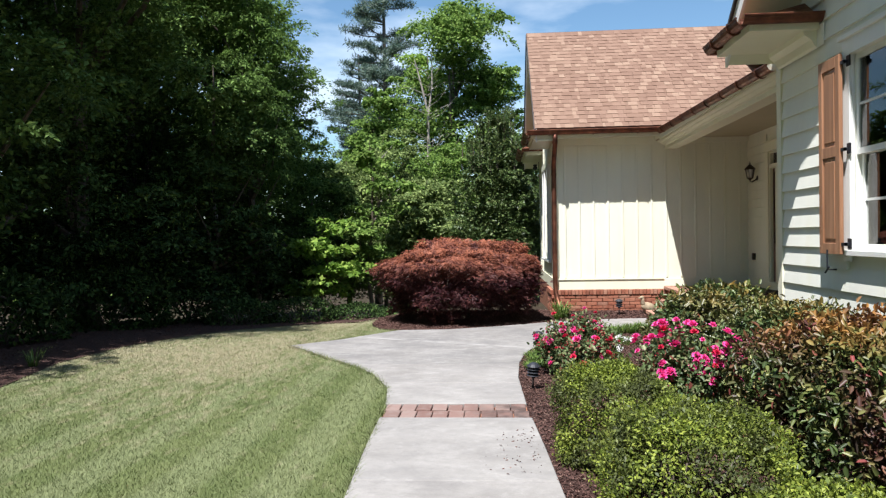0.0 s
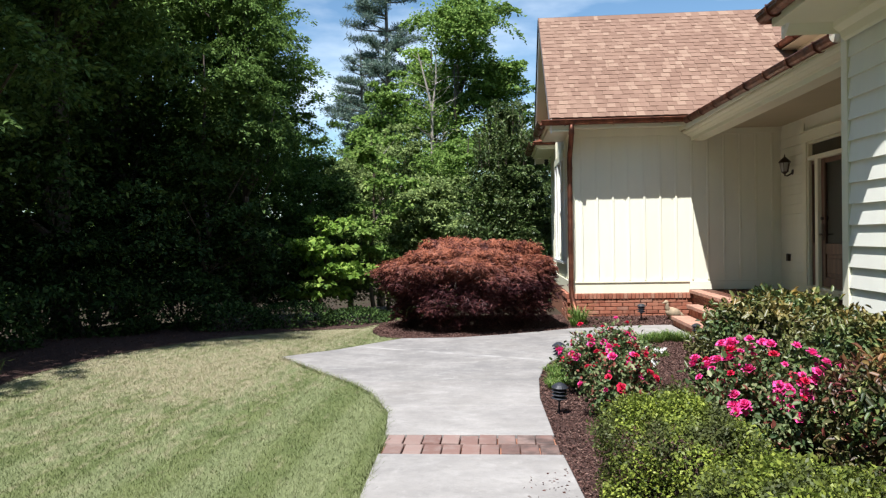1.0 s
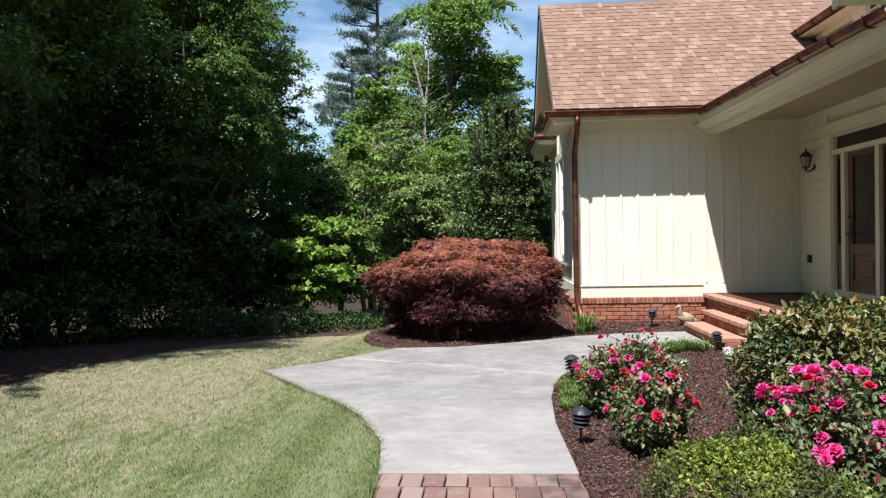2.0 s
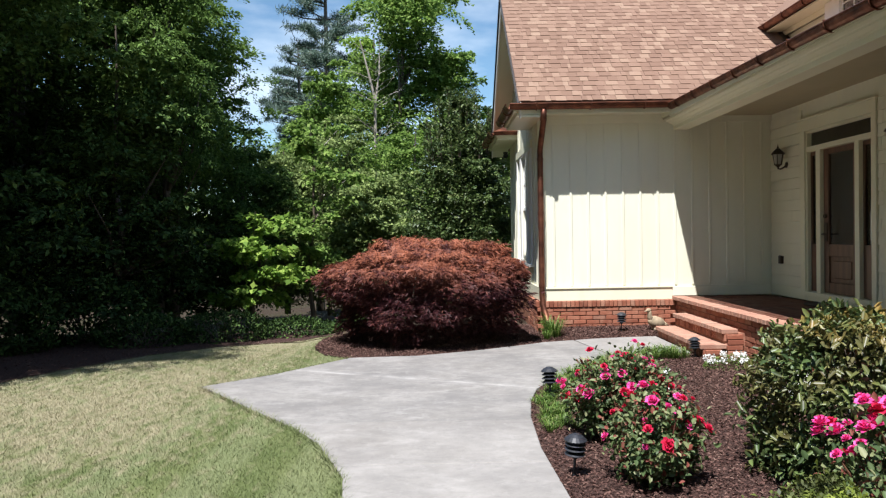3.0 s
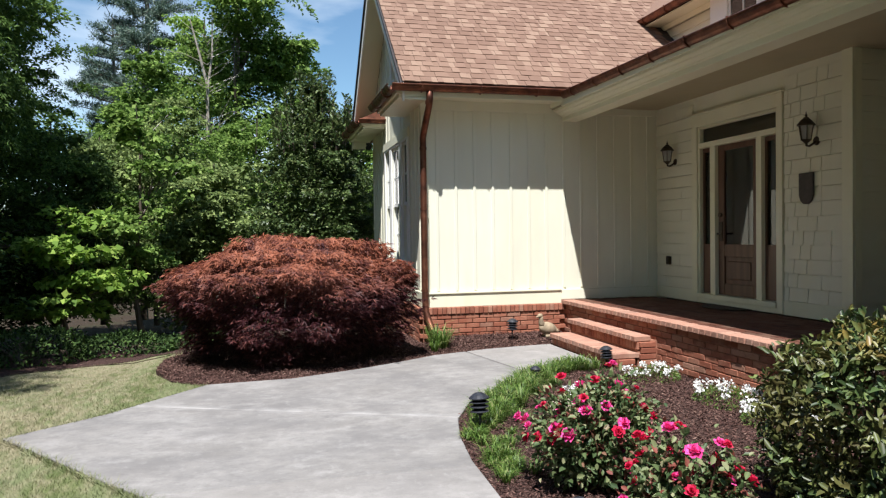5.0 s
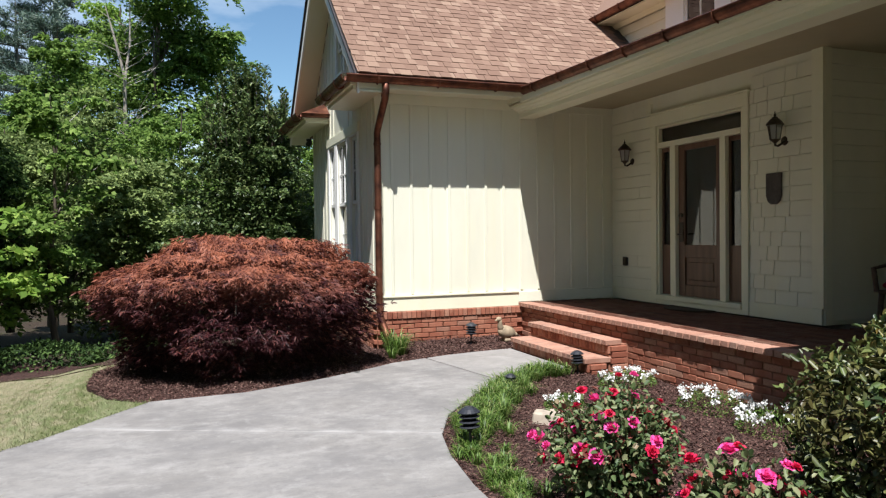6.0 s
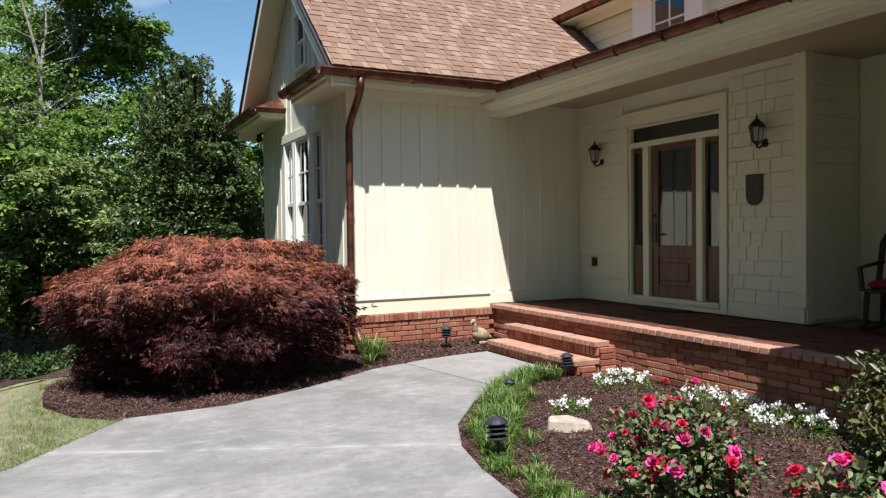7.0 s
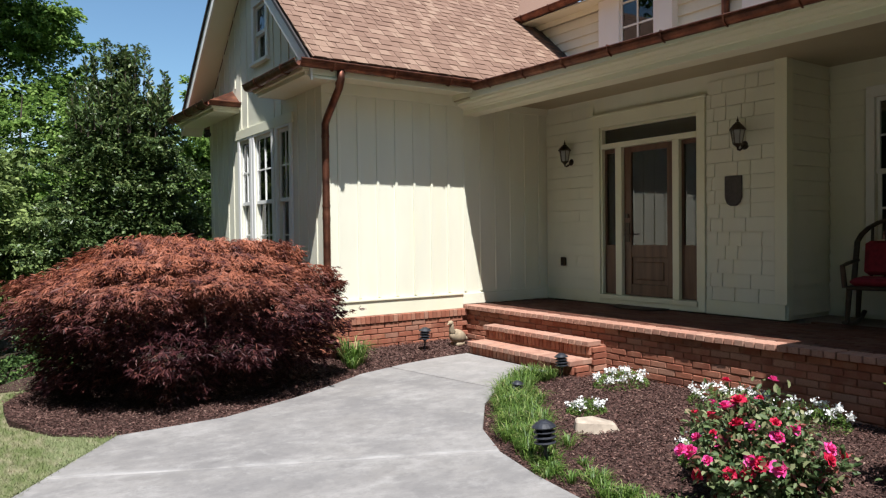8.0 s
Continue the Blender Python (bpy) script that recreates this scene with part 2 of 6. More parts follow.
def lawn_mat(name, blades):
    m = Mat(name, 0.75, 0, 0.2)
    green = m.ramp(m.noise(2.2, 5), [(0.3, (0.098, 0.132, 0.042)), (0.7, (0.150, 0.178, 0.066))])
    stripe = m.n.new("ShaderNodeTexWave")
    stripe.wave_type, stripe.bands_direction = "BANDS", "X"
    stripe.inputs["Scale"].default_value, stripe.inputs["Distortion"].default_value = 0.46, 0.6
    stripe.inputs["Detail"].default_value = 2
    m.l.new(m.coord((1, 1, 1), (0, 0, radians(1))), stripe.inputs["Vector"])
    green = m.mix(m.grey(stripe.outputs[0], 0.3, 0.7, 0, 0.6), green, (0.20, 0.228, 0.112))
    pos = m.n.new("ShaderNodeSeparateXYZ")
    m.l.new(m.geo.outputs["Position"], pos.inputs[0])
    far = m.n.new("ShaderNodeMapRange")
    far.inputs[1].default_value, far.inputs[2].default_value = -9.5, -5.0
    m.l.new(pos.outputs[1], far.inputs[0])
    west = m.n.new("ShaderNodeMapRange")
    west.inputs[1].default_value, west.inputs[2].default_value = -2.5, -4.2
    m.l.new(pos.outputs[0], west.inputs[0])
    dry = m.mix(0.62, m.grey(m.noise(0.55, 5), 0.30, 0.72), m.mix(1.0, far.outputs[0], west.outputs[0], "MULTIPLY"))
    dry = m.mix(0.45, dry, m.grey(m.noise(5, 5, (2.2, 0.8, 1), rot=(0, 0, 0.4)), 0.3, 0.7))
    c = m.mix(m.grey(dry, 0.43, 0.74, 0, 0.88), green, (0.325, 0.285, 0.185))
    if blades:
        c = m.mix(m.grey(m.island_random(), 0.0, 1.0, 0.0, 0.35), c, (0.25, 0.26, 0.15))
    else:
        c = m.mix(m.grey(m.noise(170, 3), 0.4, 0.7, 0, 0.3), c, (0.12, 0.12, 0.06))
        m.bump(m.noise(150, 3), 0.8, 0.02)
    m.color(c)
    return m.m


LAWN = lawn_mat("lawn_turf", False)
BLADE = lawn_mat("lawn_blade", True)


def leaf_mat(name, stops, rough=0.5, glow=0.3, spec=0.4, patch=None, young=None):
    """A leaf: sheen on top, light passing through, colour varied leaf by leaf. young: tint by height, new growth on
    shrubs, painted sunlight on tree tops.
    """
    m = Mat(name, rough, 0, spec)
    c = m.ramp(m.island_random(), stops)
    if patch:
        c = m.mix(m.grey(m.noise(patch[1], 3), 0.44, 0.6, 0, patch[2]), c, patch[0])
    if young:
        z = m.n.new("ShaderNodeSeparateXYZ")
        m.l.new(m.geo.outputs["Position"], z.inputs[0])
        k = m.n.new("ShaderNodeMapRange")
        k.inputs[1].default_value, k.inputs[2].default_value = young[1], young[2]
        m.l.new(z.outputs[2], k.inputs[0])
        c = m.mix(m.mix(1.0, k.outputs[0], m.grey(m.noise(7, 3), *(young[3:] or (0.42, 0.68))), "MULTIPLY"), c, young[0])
    m.color(c)
    tl, mx = m.n.new("ShaderNodeBsdfTranslucent"), m.n.new("ShaderNodeMixShader")
    mx.inputs[0].default_value = glow
    m.l.new(c, tl.inputs[0])
    m.l.new(m.b.outputs[0], mx.inputs[1])
    m.l.new(tl.outputs[0], mx.inputs[2])
    m.l.new(mx.outputs[0], m.n["Material Output"].inputs["Surface"])
    return m.m


# Tint by height lightens the upper crown, painting sun on the leaves.
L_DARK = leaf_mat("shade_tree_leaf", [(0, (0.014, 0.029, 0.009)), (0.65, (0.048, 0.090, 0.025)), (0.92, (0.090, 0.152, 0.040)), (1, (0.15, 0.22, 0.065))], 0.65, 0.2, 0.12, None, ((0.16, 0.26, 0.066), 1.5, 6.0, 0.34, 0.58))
# Height tint again stands in for sunlit hanging leaves.
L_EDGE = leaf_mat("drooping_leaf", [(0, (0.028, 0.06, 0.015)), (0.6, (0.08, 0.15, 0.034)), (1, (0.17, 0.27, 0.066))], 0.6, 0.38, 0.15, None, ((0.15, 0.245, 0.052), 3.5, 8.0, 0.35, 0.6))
L_MID = leaf_mat("forest_leaf", [(0, (0.060, 0.115, 0.026)), (0.6, (0.175, 0.285, 0.062)), (1, (0.31, 0.43, 0.115))], 0.6, 0.42, 0.15)
L_BRIGHT = leaf_mat("young_leaf", [(0, (0.11, 0.20, 0.038)), (0.6, (0.21, 0.345, 0.058)), (1, (0.37, 0.49, 0.11))], 0.6, 0.45, 0.15)
L_GREY = leaf_mat("sparse_leaf", [(0, (0.100, 0.150, 0.050)), (0.6, (0.200, 0.263, 0.094)), (1, (0.300, 0.375, 0.125))], 0.65, 0.3, 0.12)
L_PINE = leaf_mat("pine_needle", [(0, (0.035, 0.065, 0.048)), (0.6, (0.09, 0.145, 0.105)), (1, (0.18, 0.24, 0.175))], 0.55, 0.15)
L_HOLLY = leaf_mat("holly_leaf", [(0, (0.036, 0.066, 0.022)), (0.7, (0.10, 0.155, 0.046)), (1, (0.20, 0.24, 0.09))], 0.42, 0.2, 0.4)
# The maple's paler top is painted by height for its sunlit upper half.
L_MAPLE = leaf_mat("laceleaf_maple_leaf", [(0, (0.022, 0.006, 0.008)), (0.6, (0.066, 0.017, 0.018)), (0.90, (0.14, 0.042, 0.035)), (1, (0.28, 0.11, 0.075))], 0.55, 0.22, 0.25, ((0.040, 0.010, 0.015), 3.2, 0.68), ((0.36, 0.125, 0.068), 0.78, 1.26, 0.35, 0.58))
L_BOX = leaf_mat("boxwood_leaf", [(0, (0.055, 0.082, 0.014)), (0.5, (0.16, 0.21, 0.03)), (1, (0.35, 0.40, 0.07))], 0.5, 0.3, 0.25, ((0.055, 0.064, 0.026), 3.2, 0.88))
L_CAM = leaf_mat("camellia_leaf", [(0, (0.026, 0.046, 0.017)), (0.6, (0.072, 0.116, 0.036)), (0.9, (0.125, 0.17, 0.05)), (1, (0.21, 0.24, 0.085))], 0.42, 0.15, 0.4, ((0.15, 0.085, 0.03), 2.6, 0.4), ((0.27, 0.175, 0.042), 0.84, 1.05, 0.44, 0.66))
L_RED = leaf_mat("red_tinged_leaf", [(0, (0.030, 0.045, 0.017)), (0.55, (0.075, 0.115, 0.031)), (0.82, (0.15, 0.17, 0.05)), (0.93, (0.28, 0.29, 0.10)), (1, (0.24, 0.04, 0.05))], 0.44, 0.2, 0.36, ((0.11, 0.022, 0.030), 2.4, 0.7), ((0.33, 0.16, 0.045), 0.78, 0.98, 0.38, 0.62))
L_ROSE = leaf_mat("rose_leaf", [(0, (0.04, 0.075, 0.028)), (0.55, (0.11, 0.155, 0.058)), (0.78, (0.21, 0.235, 0.11)), (0.86, (0.30, 0.31, 0.17)), (0.90, (0.19, 0.06, 0.045)), (1, (0.24, 0.07, 0.05))], 0.5, 0.25, 0.3)
L_TUFT = leaf_mat("border_grass_blade", [(0, (0.04, 0.085, 0.015)), (0.6, (0.10, 0.18, 0.03)), (0.88, (0.18, 0.26, 0.055)), (1, (0.34, 0.32, 0.15))], 0.5, 0.3)
P_RED = leaf_mat("red_petal", [(0, (0.42, 0.006, 0.035)), (1, (0.70, 0.022, 0.09))], 0.6, 0.25)
P_PINK = leaf_mat("pink_petal", [(0, (0.66, 0.02, 0.18)), (1, (0.88, 0.12, 0.42))], 0.6, 0.25)
P_WHITE = leaf_mat("white_petal", [(0, (0.75, 0.75, 0.72)), (1, (0.88, 0.88, 0.85))], 0.6, 0.2)


def lamp_glass():
    m = Mat("lantern_glass", 0.15, 0, 0.5)
    m.b.inputs["Transmission Weight"].default_value = 0.7
    m.color((0.900, 0.900, 0.900))
    return m.m


LANTERN_GLASS = lamp_glass()

# ---- mesh helpers ----


class Shape:
    """Collects vertices and faces of one mesh."""

    def __init__(self):
        self.v, self.f = [], []

    def add(self, verts, faces):
        k = len(self.v)
        self.v += [tuple(p) for p in verts]
        self.f += [tuple(i + k for i in f) for f in faces]
        return self

    def box(self, x0, x1, y0, y1, z0, z1, m=None):
        x0, x1, y0, y1, z0, z1 = min(x0, x1), max(x0, x1), min(y0, y1), max(y0, y1), min(z0, z1), max(z0, z1)
        v = [Vector(p) for p in ((x0, y0, z0), (x1, y0, z0), (x1, y1, z0), (x0, y1, z0), (x0, y0, z1), (x1, y0, z1), (x1, y1, z1), (x0, y1, z1))]
        if m:
            v = [m @ p for p in v]
        return self.add(v, [(3, 2, 1, 0), (4, 5, 6, 7), (0, 1, 5, 4), (1, 2, 6, 5), (2, 3, 7, 6), (3, 0, 4, 7)])

    def prism(self, poly, axis, a, b):
        """A polygon of two coordinates, drawn out from a to b along axis 'x', 'y' or 'z'."""
        put = {"x": lambda p, k: (k, p[0], p[1]), "y": lambda p, k: (p[0], k, p[1]), "z": lambda p, k: (p[0], p[1], k)}[axis]
        n = len(poly)
        v = [put(p, a) for p in poly] + [put(p, b) for p in poly]
        f = [tuple(range(n - 1, -1, -1)), tuple(range(n, 2 * n))] + [(i, (i + 1) % n, n + (i + 1) % n, n + i) for i in range(n)]
        return self.add(v, f)

    def tube(self, pts, radii, sides=8, caps=True):
        pts = [Vector(p) for p in pts]
        if isinstance(radii, (int, float)):
            radii = [radii] * len(pts)
        k = len(self.v)
        side = None
        for i, p in enumerate(pts):
            d = (pts[min(i + 1, len(pts) - 1)] - pts[max(i - 1, 0)]).normalized()
            if side is None:
                side = d.orthogonal().normalized()
            side = (side - d * side.dot(d)).normalized()
            up = d.cross(side)
            for s in range(sides):
                a = 2 * math.pi * s / sides
                self.v.append(tuple(p + (side * math.cos(a) + up * math.sin(a)) * radii[i]))
        for i in range(len(pts) - 1):
            for s in range(sides):
                a, b = k + i * sides + s, k + i * sides + (s + 1) % sides
                self.f.append((a, b, b + sides, a + sides))
        if caps:
            self.f.append(tuple(k + s for s in range(sides - 1, -1, -1)))
            self.f.append(tuple(k + (len(pts) - 1) * sides + s for s in range(sides)))
        return self

    def lathe(self, profile, at=(0, 0, 0), sides=16):
        """Turned round the upright axis: rows of (radius, height)."""
        return self.tube_rows([[(at[0] + r * math.cos(2 * math.pi * s / sides), at[1] + r * math.sin(2 * math.pi * s / sides), at[2] + z) for s in range(sides)] for r, z in profile])

    def tube_rows(self, rows):
        k, n = len(self.v), len(rows[0])
        for r in rows:
            self.v += [tuple(p) for p in r]
        for i in range(len(rows) - 1):
            for s in range(n):
                a, b = k + i * n + s, k + i * n + (s + 1) % n
                self.f.append((a, b, b + n, a + n))
        self.f.append(tuple(k + s for s in range(n - 1, -1, -1)))
        self.f.append(tuple(k + (len(rows) - 1) * n + s for s in range(n)))
        return self


def mesh_of(name, shape, mat, bevel=0.0, smooth=False):
    me = bpy.data.meshes.new(name)
    me.from_pydata(shape.v, [], shape.f)
    bm = bmesh.new()
    bm.from_mesh(me)
    bmesh.ops.recalc_face_normals(bm, faces=bm.faces)
    if bevel:
        bmesh.ops.bevel(bm, geom=[e for e in bm.edges if e.calc_face_angle(0) > 0.5], offset=bevel, segments=1, affect="EDGES", clamp_overlap=True)
    if smooth:
        for f in bm.faces:
            f.smooth = True
    bm.to_mesh(me)
    bm.free()
    me.materials.append(mat)
    return me


def part(name, shape, mat, parent=None, label="", bevel=0.0, smooth=False):
    ob = new(name, mesh_of(name, shape, mat, bevel, smooth))
    ob.parent = parent
    return tagged(ob, label)


def thing(name, label, category, at=(0, 0, 0), group="", kind="", turn=0):
    ob = new(name)
    ob.empty_display_size = 0.1
    ob.matrix_basis = pose(*at, 0, 0, turn)
    return tagged(ob, label, category, group, kind)


def piece(name, mesh, parent, m):
    ob = new(name, mesh)
    ob.parent = parent
    ob.matrix_basis = m
    return ob


def raw_mesh(name, verts, faces, mat, parent=None, kind="", label=""):
    """A mesh from arrays: verts (n, 3), faces (k, 3 or 4)."""
    verts, faces = np.asarray(verts, np.float32), np.asarray(faces, np.int32)
    me = bpy.data.meshes.new(name)
    k, w = faces.shape
    me.vertices.add(len(verts))
    me.vertices.foreach_set("co", verts.ravel())
    me.loops.add(k * w)
    me.loops.foreach_set("vertex_index", faces.ravel())
    me.polygons.add(k)
    me.polygons.foreach_set("loop_start", np.arange(0, k * w, w, dtype=np.int32))
    me.polygons.foreach_set("loop_total", np.full(k, w, np.int32))
    me.update(calc_edges=True)
    me.validate()
    me.materials.append(mat)
    ob = new(name, me)
    ob.parent = parent
    return tagged(ob, label, kind=kind)


def unit(a):
    return a / np.maximum(np.linalg.norm(a, axis=1, keepdims=True), 1e-6)


def leaf_arrays(pos, way, size, aspect, rng, cup=0.18, face=None):
    """Folded four-cornered leaves at pos that point along way, their upper side towards face."""
    n = len(pos)
    way = unit(way)
    face = np.zeros((n, 3)) if face is None else face
    side = unit(np.cross(way, face + rng.normal(size=(n, 3)) * (0.45 if face.any() else 1.0)))
    up = np.cross(side, way)
    s = (size * rng.uniform(0.65, 1.3, n))[:, None]
    v = np.empty((n, 4, 3))
    v[:, 0] = pos
    v[:, 1] = pos + way * s * 0.48 + side * s * aspect * 0.5 + up * s * cup
    v[:, 2] = pos + way * s
    v[:, 3] = pos + way * s * 0.48 - side * s * aspect * 0.5 + up * s * cup
    return v.reshape(-1, 3), np.arange(n * 4).reshape(n, 4)


def oval_arrays(pos, way, size, aspect, rng, cup=0.18, face=None):
    """Six-cornered oval leaves, folded along the midrib."""
    n = len(pos)
    way = unit(way)
    face = np.zeros((n, 3)) if face is None else face
    side = unit(np.cross(way, face + rng.normal(size=(n, 3)) * (0.45 if face.any() else 1.0)))
    up = np.cross(side, way)
    s = (size * rng.uniform(0.65, 1.3, n))[:, None]
    v = np.empty((n, 6, 3))
    for k, (a, b, c) in enumerate(((0, 0, 0), (0.26, 0.46, 0.8), (0.68, 0.40, 0.9), (1, 0, -0.3), (0.68, -0.40, 0.9), (0.26, -0.46, 0.8))):
        v[:, k] = pos + way * s * a + side * s * aspect * b + up * s * cup * c
    k = np.arange(n)[:, None] * 6
    return v.reshape(-1, 3), np.vstack([np.hstack([k, k + 1, k + 2, k + 3]), np.hstack([k, k + 3, k + 4, k + 5])])


def foliage(name, pos, way, size, mat, parent, seed, aspect=0.5, cup=0.18, label="", face=None, oval=False):
    rng = np.random.default_rng(seed)
    if oval:
        v, f = oval_arrays(np.asarray(pos), np.asarray(way), size, aspect, rng, cup, face)
        return raw_mesh(name, v, f, mat, parent, label=label)
    v, f = leaf_arrays(np.asarray(pos), np.asarray(way), size, aspect, rng, cup, face)
    return raw_mesh(name, v, f, mat, parent, label=label)


def sphere_points(n, rng):
    return unit(rng.normal(size=(n, 3)))


def crown_points(blobs, clumps, per, spread, seed, droop=0.25):
    """Leaf places and directions: clumps on uneven blobs (x, y, z, rx, ry, rz)."""
    rng = np.random.default_rng(seed)
    b = np.array(blobs, float)
    w = b[:, 3] * b[:, 5]
    pick = rng.choice(len(b), clumps, p=w / w.sum())
    d = sphere_points(clumps, rng)
    r = rng.uniform(0.55, 1.08, clumps)[:, None]
    centre = b[pick, :3] + d * b[pick, 3:6] * r
    cid = np.repeat(np.arange(clumps), per)
    off = rng.normal(size=(clumps * per, 3)) * spread * np.array([1, 1, 0.6])
    pos = centre[cid] + off
    way = d[cid] * 0.8 + rng.normal(size=pos.shape) * 0.7 + np.array([0, 0, -droop])
    face = unit(d[cid] * 0.7 + unit(off) * 0.5 + np.array([0, 0, 0.7]))
    return pos, way, centre, face



def bough_points(blobs, boughs, per, reach, seed, droop=0.25, fill=0.12):
    """Leaf places, directions and upper sides: sprays of leafy twigs on flat drooping boughs round uneven blobs."""
    rng = np.random.default_rng(seed)
    b = np.array(blobs, float)
    w = b[:, 3] * b[:, 5]
    pick = rng.choice(len(b), boughs, p=w / w.sum())
    d = sphere_points(boughs, rng)
    d[:, 2] = np.where(d[:, 2] < -0.5, -d[:, 2], d[:, 2])
    centre = b[pick, :3] + d * b[pick, 3:6] * rng.uniform(0.62, 1.06, boughs)[:, None]
    out = unit(np.c_[d[:, 0], d[:, 1], np.zeros(boughs)] + rng.normal(0, 0.2, (boughs, 3)) * np.array([1, 1, 0]))
    side = np.c_[-out[:, 1], out[:, 0], np.zeros(boughs)]
    size = reach * rng.uniform(0.55, 1.35, boughs)
    tilt = rng.normal(0.12, 0.28, boughs) + 0.35 * d[:, 2]
    n = boughs * per
    k = np.repeat(np.arange(boughs), per)
    twigs = rng.uniform(-math.pi, math.pi, (boughs, 11))
    a = twigs[k, rng.integers(0, 11, n)] + rng.normal(0, 0.13, n)
    rho = np.sqrt(rng.uniform(0.01, 1, n)) * rng.uniform(0.75, 1.05, n)
    u, v = np.cos(a) * rho, np.sin(a) * rho * 0.75
    z = (0.20 * (1 - rho ** 2) + tilt[k] * u - droop * np.clip(u + 0.3, 0, 2) ** 2 * 0.55 + rng.normal(0, 0.07, n))
    flat = out[k] * u[:, None] + side[k] * v[:, None]
    pos = centre[k] + (flat + np.c_[np.zeros((n, 2)), z]) * size[k][:, None]
    way = unit(flat) * 0.9 + rng.normal(0, 0.45, (n, 3)) + np.array([0, 0, -droop])
    face = unit(d[k] * 0.35 + rng.normal(0, 0.25, (n, 3)) + np.array([0, 0, 0.9]))
    loose = rng.uniform(size=n) < fill
    pos[loose] = b[pick[k[loose]], :3] + sphere_points(loose.sum(), rng) * b[pick[k[loose]], 3:6] * rng.uniform(0.3, 0.95, loose.sum())[:, None]
    return pos, way, centre, face


# ---- ground, lawn, paving ----
WALK_LEFT = [(-2.0, -30), (-2.07, -10.07), (-2.14, -8.87), (-2.19, -7.65), (-2.29, -6.85), (-2.57, -6.08), (-2.85, -5.6), (-3.25, -5.09), (-3.69, -4.50), (-4.17, -3.88)]
WALK_FAR = [(-3.55, -3.28), (-2.8, -2.23), (-1.94, -2.17), (-1.2, -1.85), (-0.6, -1.5), (-0.15, -1.2), (0.6, -0.95), (1.05, -0.86), (1.57, -0.8)]
WALK_RIGHT = [(1.57, -2.3), (1.2, -2.3), (0.57, -2.68), (0.1, -3.1), (-0.42, -3.75), (-0.68, -4.3), (-0.8, -4.8), (-0.88, -5.4), (-0.92, -6.3), (-0.88, -7.7), (-0.8, -9.0), (-0.75, -10.0), (-0.7, -30)]
TOP = 0.025


def soft(a, b, x):
    t = min(1, max(0, (x - a) / (b - a)))
    return t * t * (3 - 2 * t)


def ground_z(x, y):
    drop = max(soft(2.5, 14, y), soft(-8, -20, x))
    return -0.06 - 1.3 * drop - 0.30 * soft(-3, 1, y) * soft(-2.8, -4.2, x)


def lawn_z(x, y):
    """The lawn dips gently towards the wood."""
    return -0.22 * soft(-3.2, 1.0, y) * soft(-2.7, -4.2, x)


xs = [-400, -120, -60, -36, -28, -22, -18, -15, -12, -10, -8, -6, -4, -2, 0, 3, 6, 10, 16, 30, 60, 120, 400]
ys = [-400, -120, -60, -30, -16, -8, -4, 0, 2, 4, 6, 8, 10, 12, 14, 17, 20, 26, 34, 60, 120, 400]
gs = Shape()
gs.add([(x, y, ground_z(x, y)) for y in ys for x in xs], [(j * len(xs) + i, j * len(xs) + i + 1, (j + 1) * len(xs) + i + 1, (j + 1) * len(xs) + i) for j in range(len(ys) - 1) for i in range(len(xs) - 1)])
ground = part("ground", gs, GROUND, None, "brown leaf litter and soil under the trees")
tagged(ground, category="ground", kind="structure")


def inside(poly, px, py):
    """Which of many points lie in a polygon."""
    hit = np.zeros(len(px), bool)
    n = len(poly)
    for i in range(n):
        (x0, y0), (x1, y1) = poly[i], poly[(i + 1) % n]
        if y0 == y1:
            continue
        c = ((y0 > py) != (y1 > py)) & (px < (x1 - x0) * (py - y0) / (y1 - y0) + x0)
        hit ^= c
    return hit


def clip(poly, a, b, c):
    """The part of a polygon where a*x + b*y >= c."""
    res = []
    for i in range(len(poly)):
        p, q = poly[i], poly[(i + 1) % len(poly)]
        dp, dq = a * p[0] + b * p[1] - c, a * q[0] + b * q[1] - c
        if dp >= 0:
            res.append(p)
        if dp * dq < 0:
            k = dp / (dp - dq)
            res.append((p[0] + k * (q[0] - p[0]), p[1] + k * (q[1] - p[1])))
    return res


LAWN_EDGE = [(-8.4, -30)] + [(-7.0, -12), (-6.62, -8.5), (-6.6, -6.7), (-6.9, -5.2), (-6.75, -3.8), (-6.2, -2.4), (-5.95, -0.7), (-5.35, 0.4), (-4.3, 0.9), (-3.2, 1.25), (-2.5, 1.1), (-3.1, 0.4), (-3.45, -0.3), (-3.45, -1.05), (-3.2, -1.8), (-2.82, -2.21)]
lawn_poly = WALK_LEFT + WALK_FAR[:1] + LAWN_EDGE[::-1]


def draped(poly, z, y_flat):
    """A sheet over lawn_z: flat and thick up to y_flat, in small cells beyond it."""
    sheet = Shape().prism(clip(poly, 0, -1, -y_flat), "z", z - 0.12, z)
    a = np.array(poly)
    for y in np.arange(y_flat, a[:, 1].max(), 0.4):
        row = clip(clip(poly, 0, 1, y), 0, -1, -(y + 0.4))
        if len(row) < 3:
            continue
        for x in np.arange(math.floor(min(p[0] for p in row)), max(p[0] for p in row), 0.5):
            cell = clip(clip(row, 1, 0, x), -1, 0, -(x + 0.5))
            if len(cell) > 2:
                k = len(cell)
                sheet.add([(p, q, z + lawn_z(p, q)) for p, q in cell] + [(p, q, z - 0.4) for p, q in cell], [tuple(range(k))] + [(i, (i + 1) % k, k + (i + 1) % k, k + i) for i in range(k)])
    return sheet


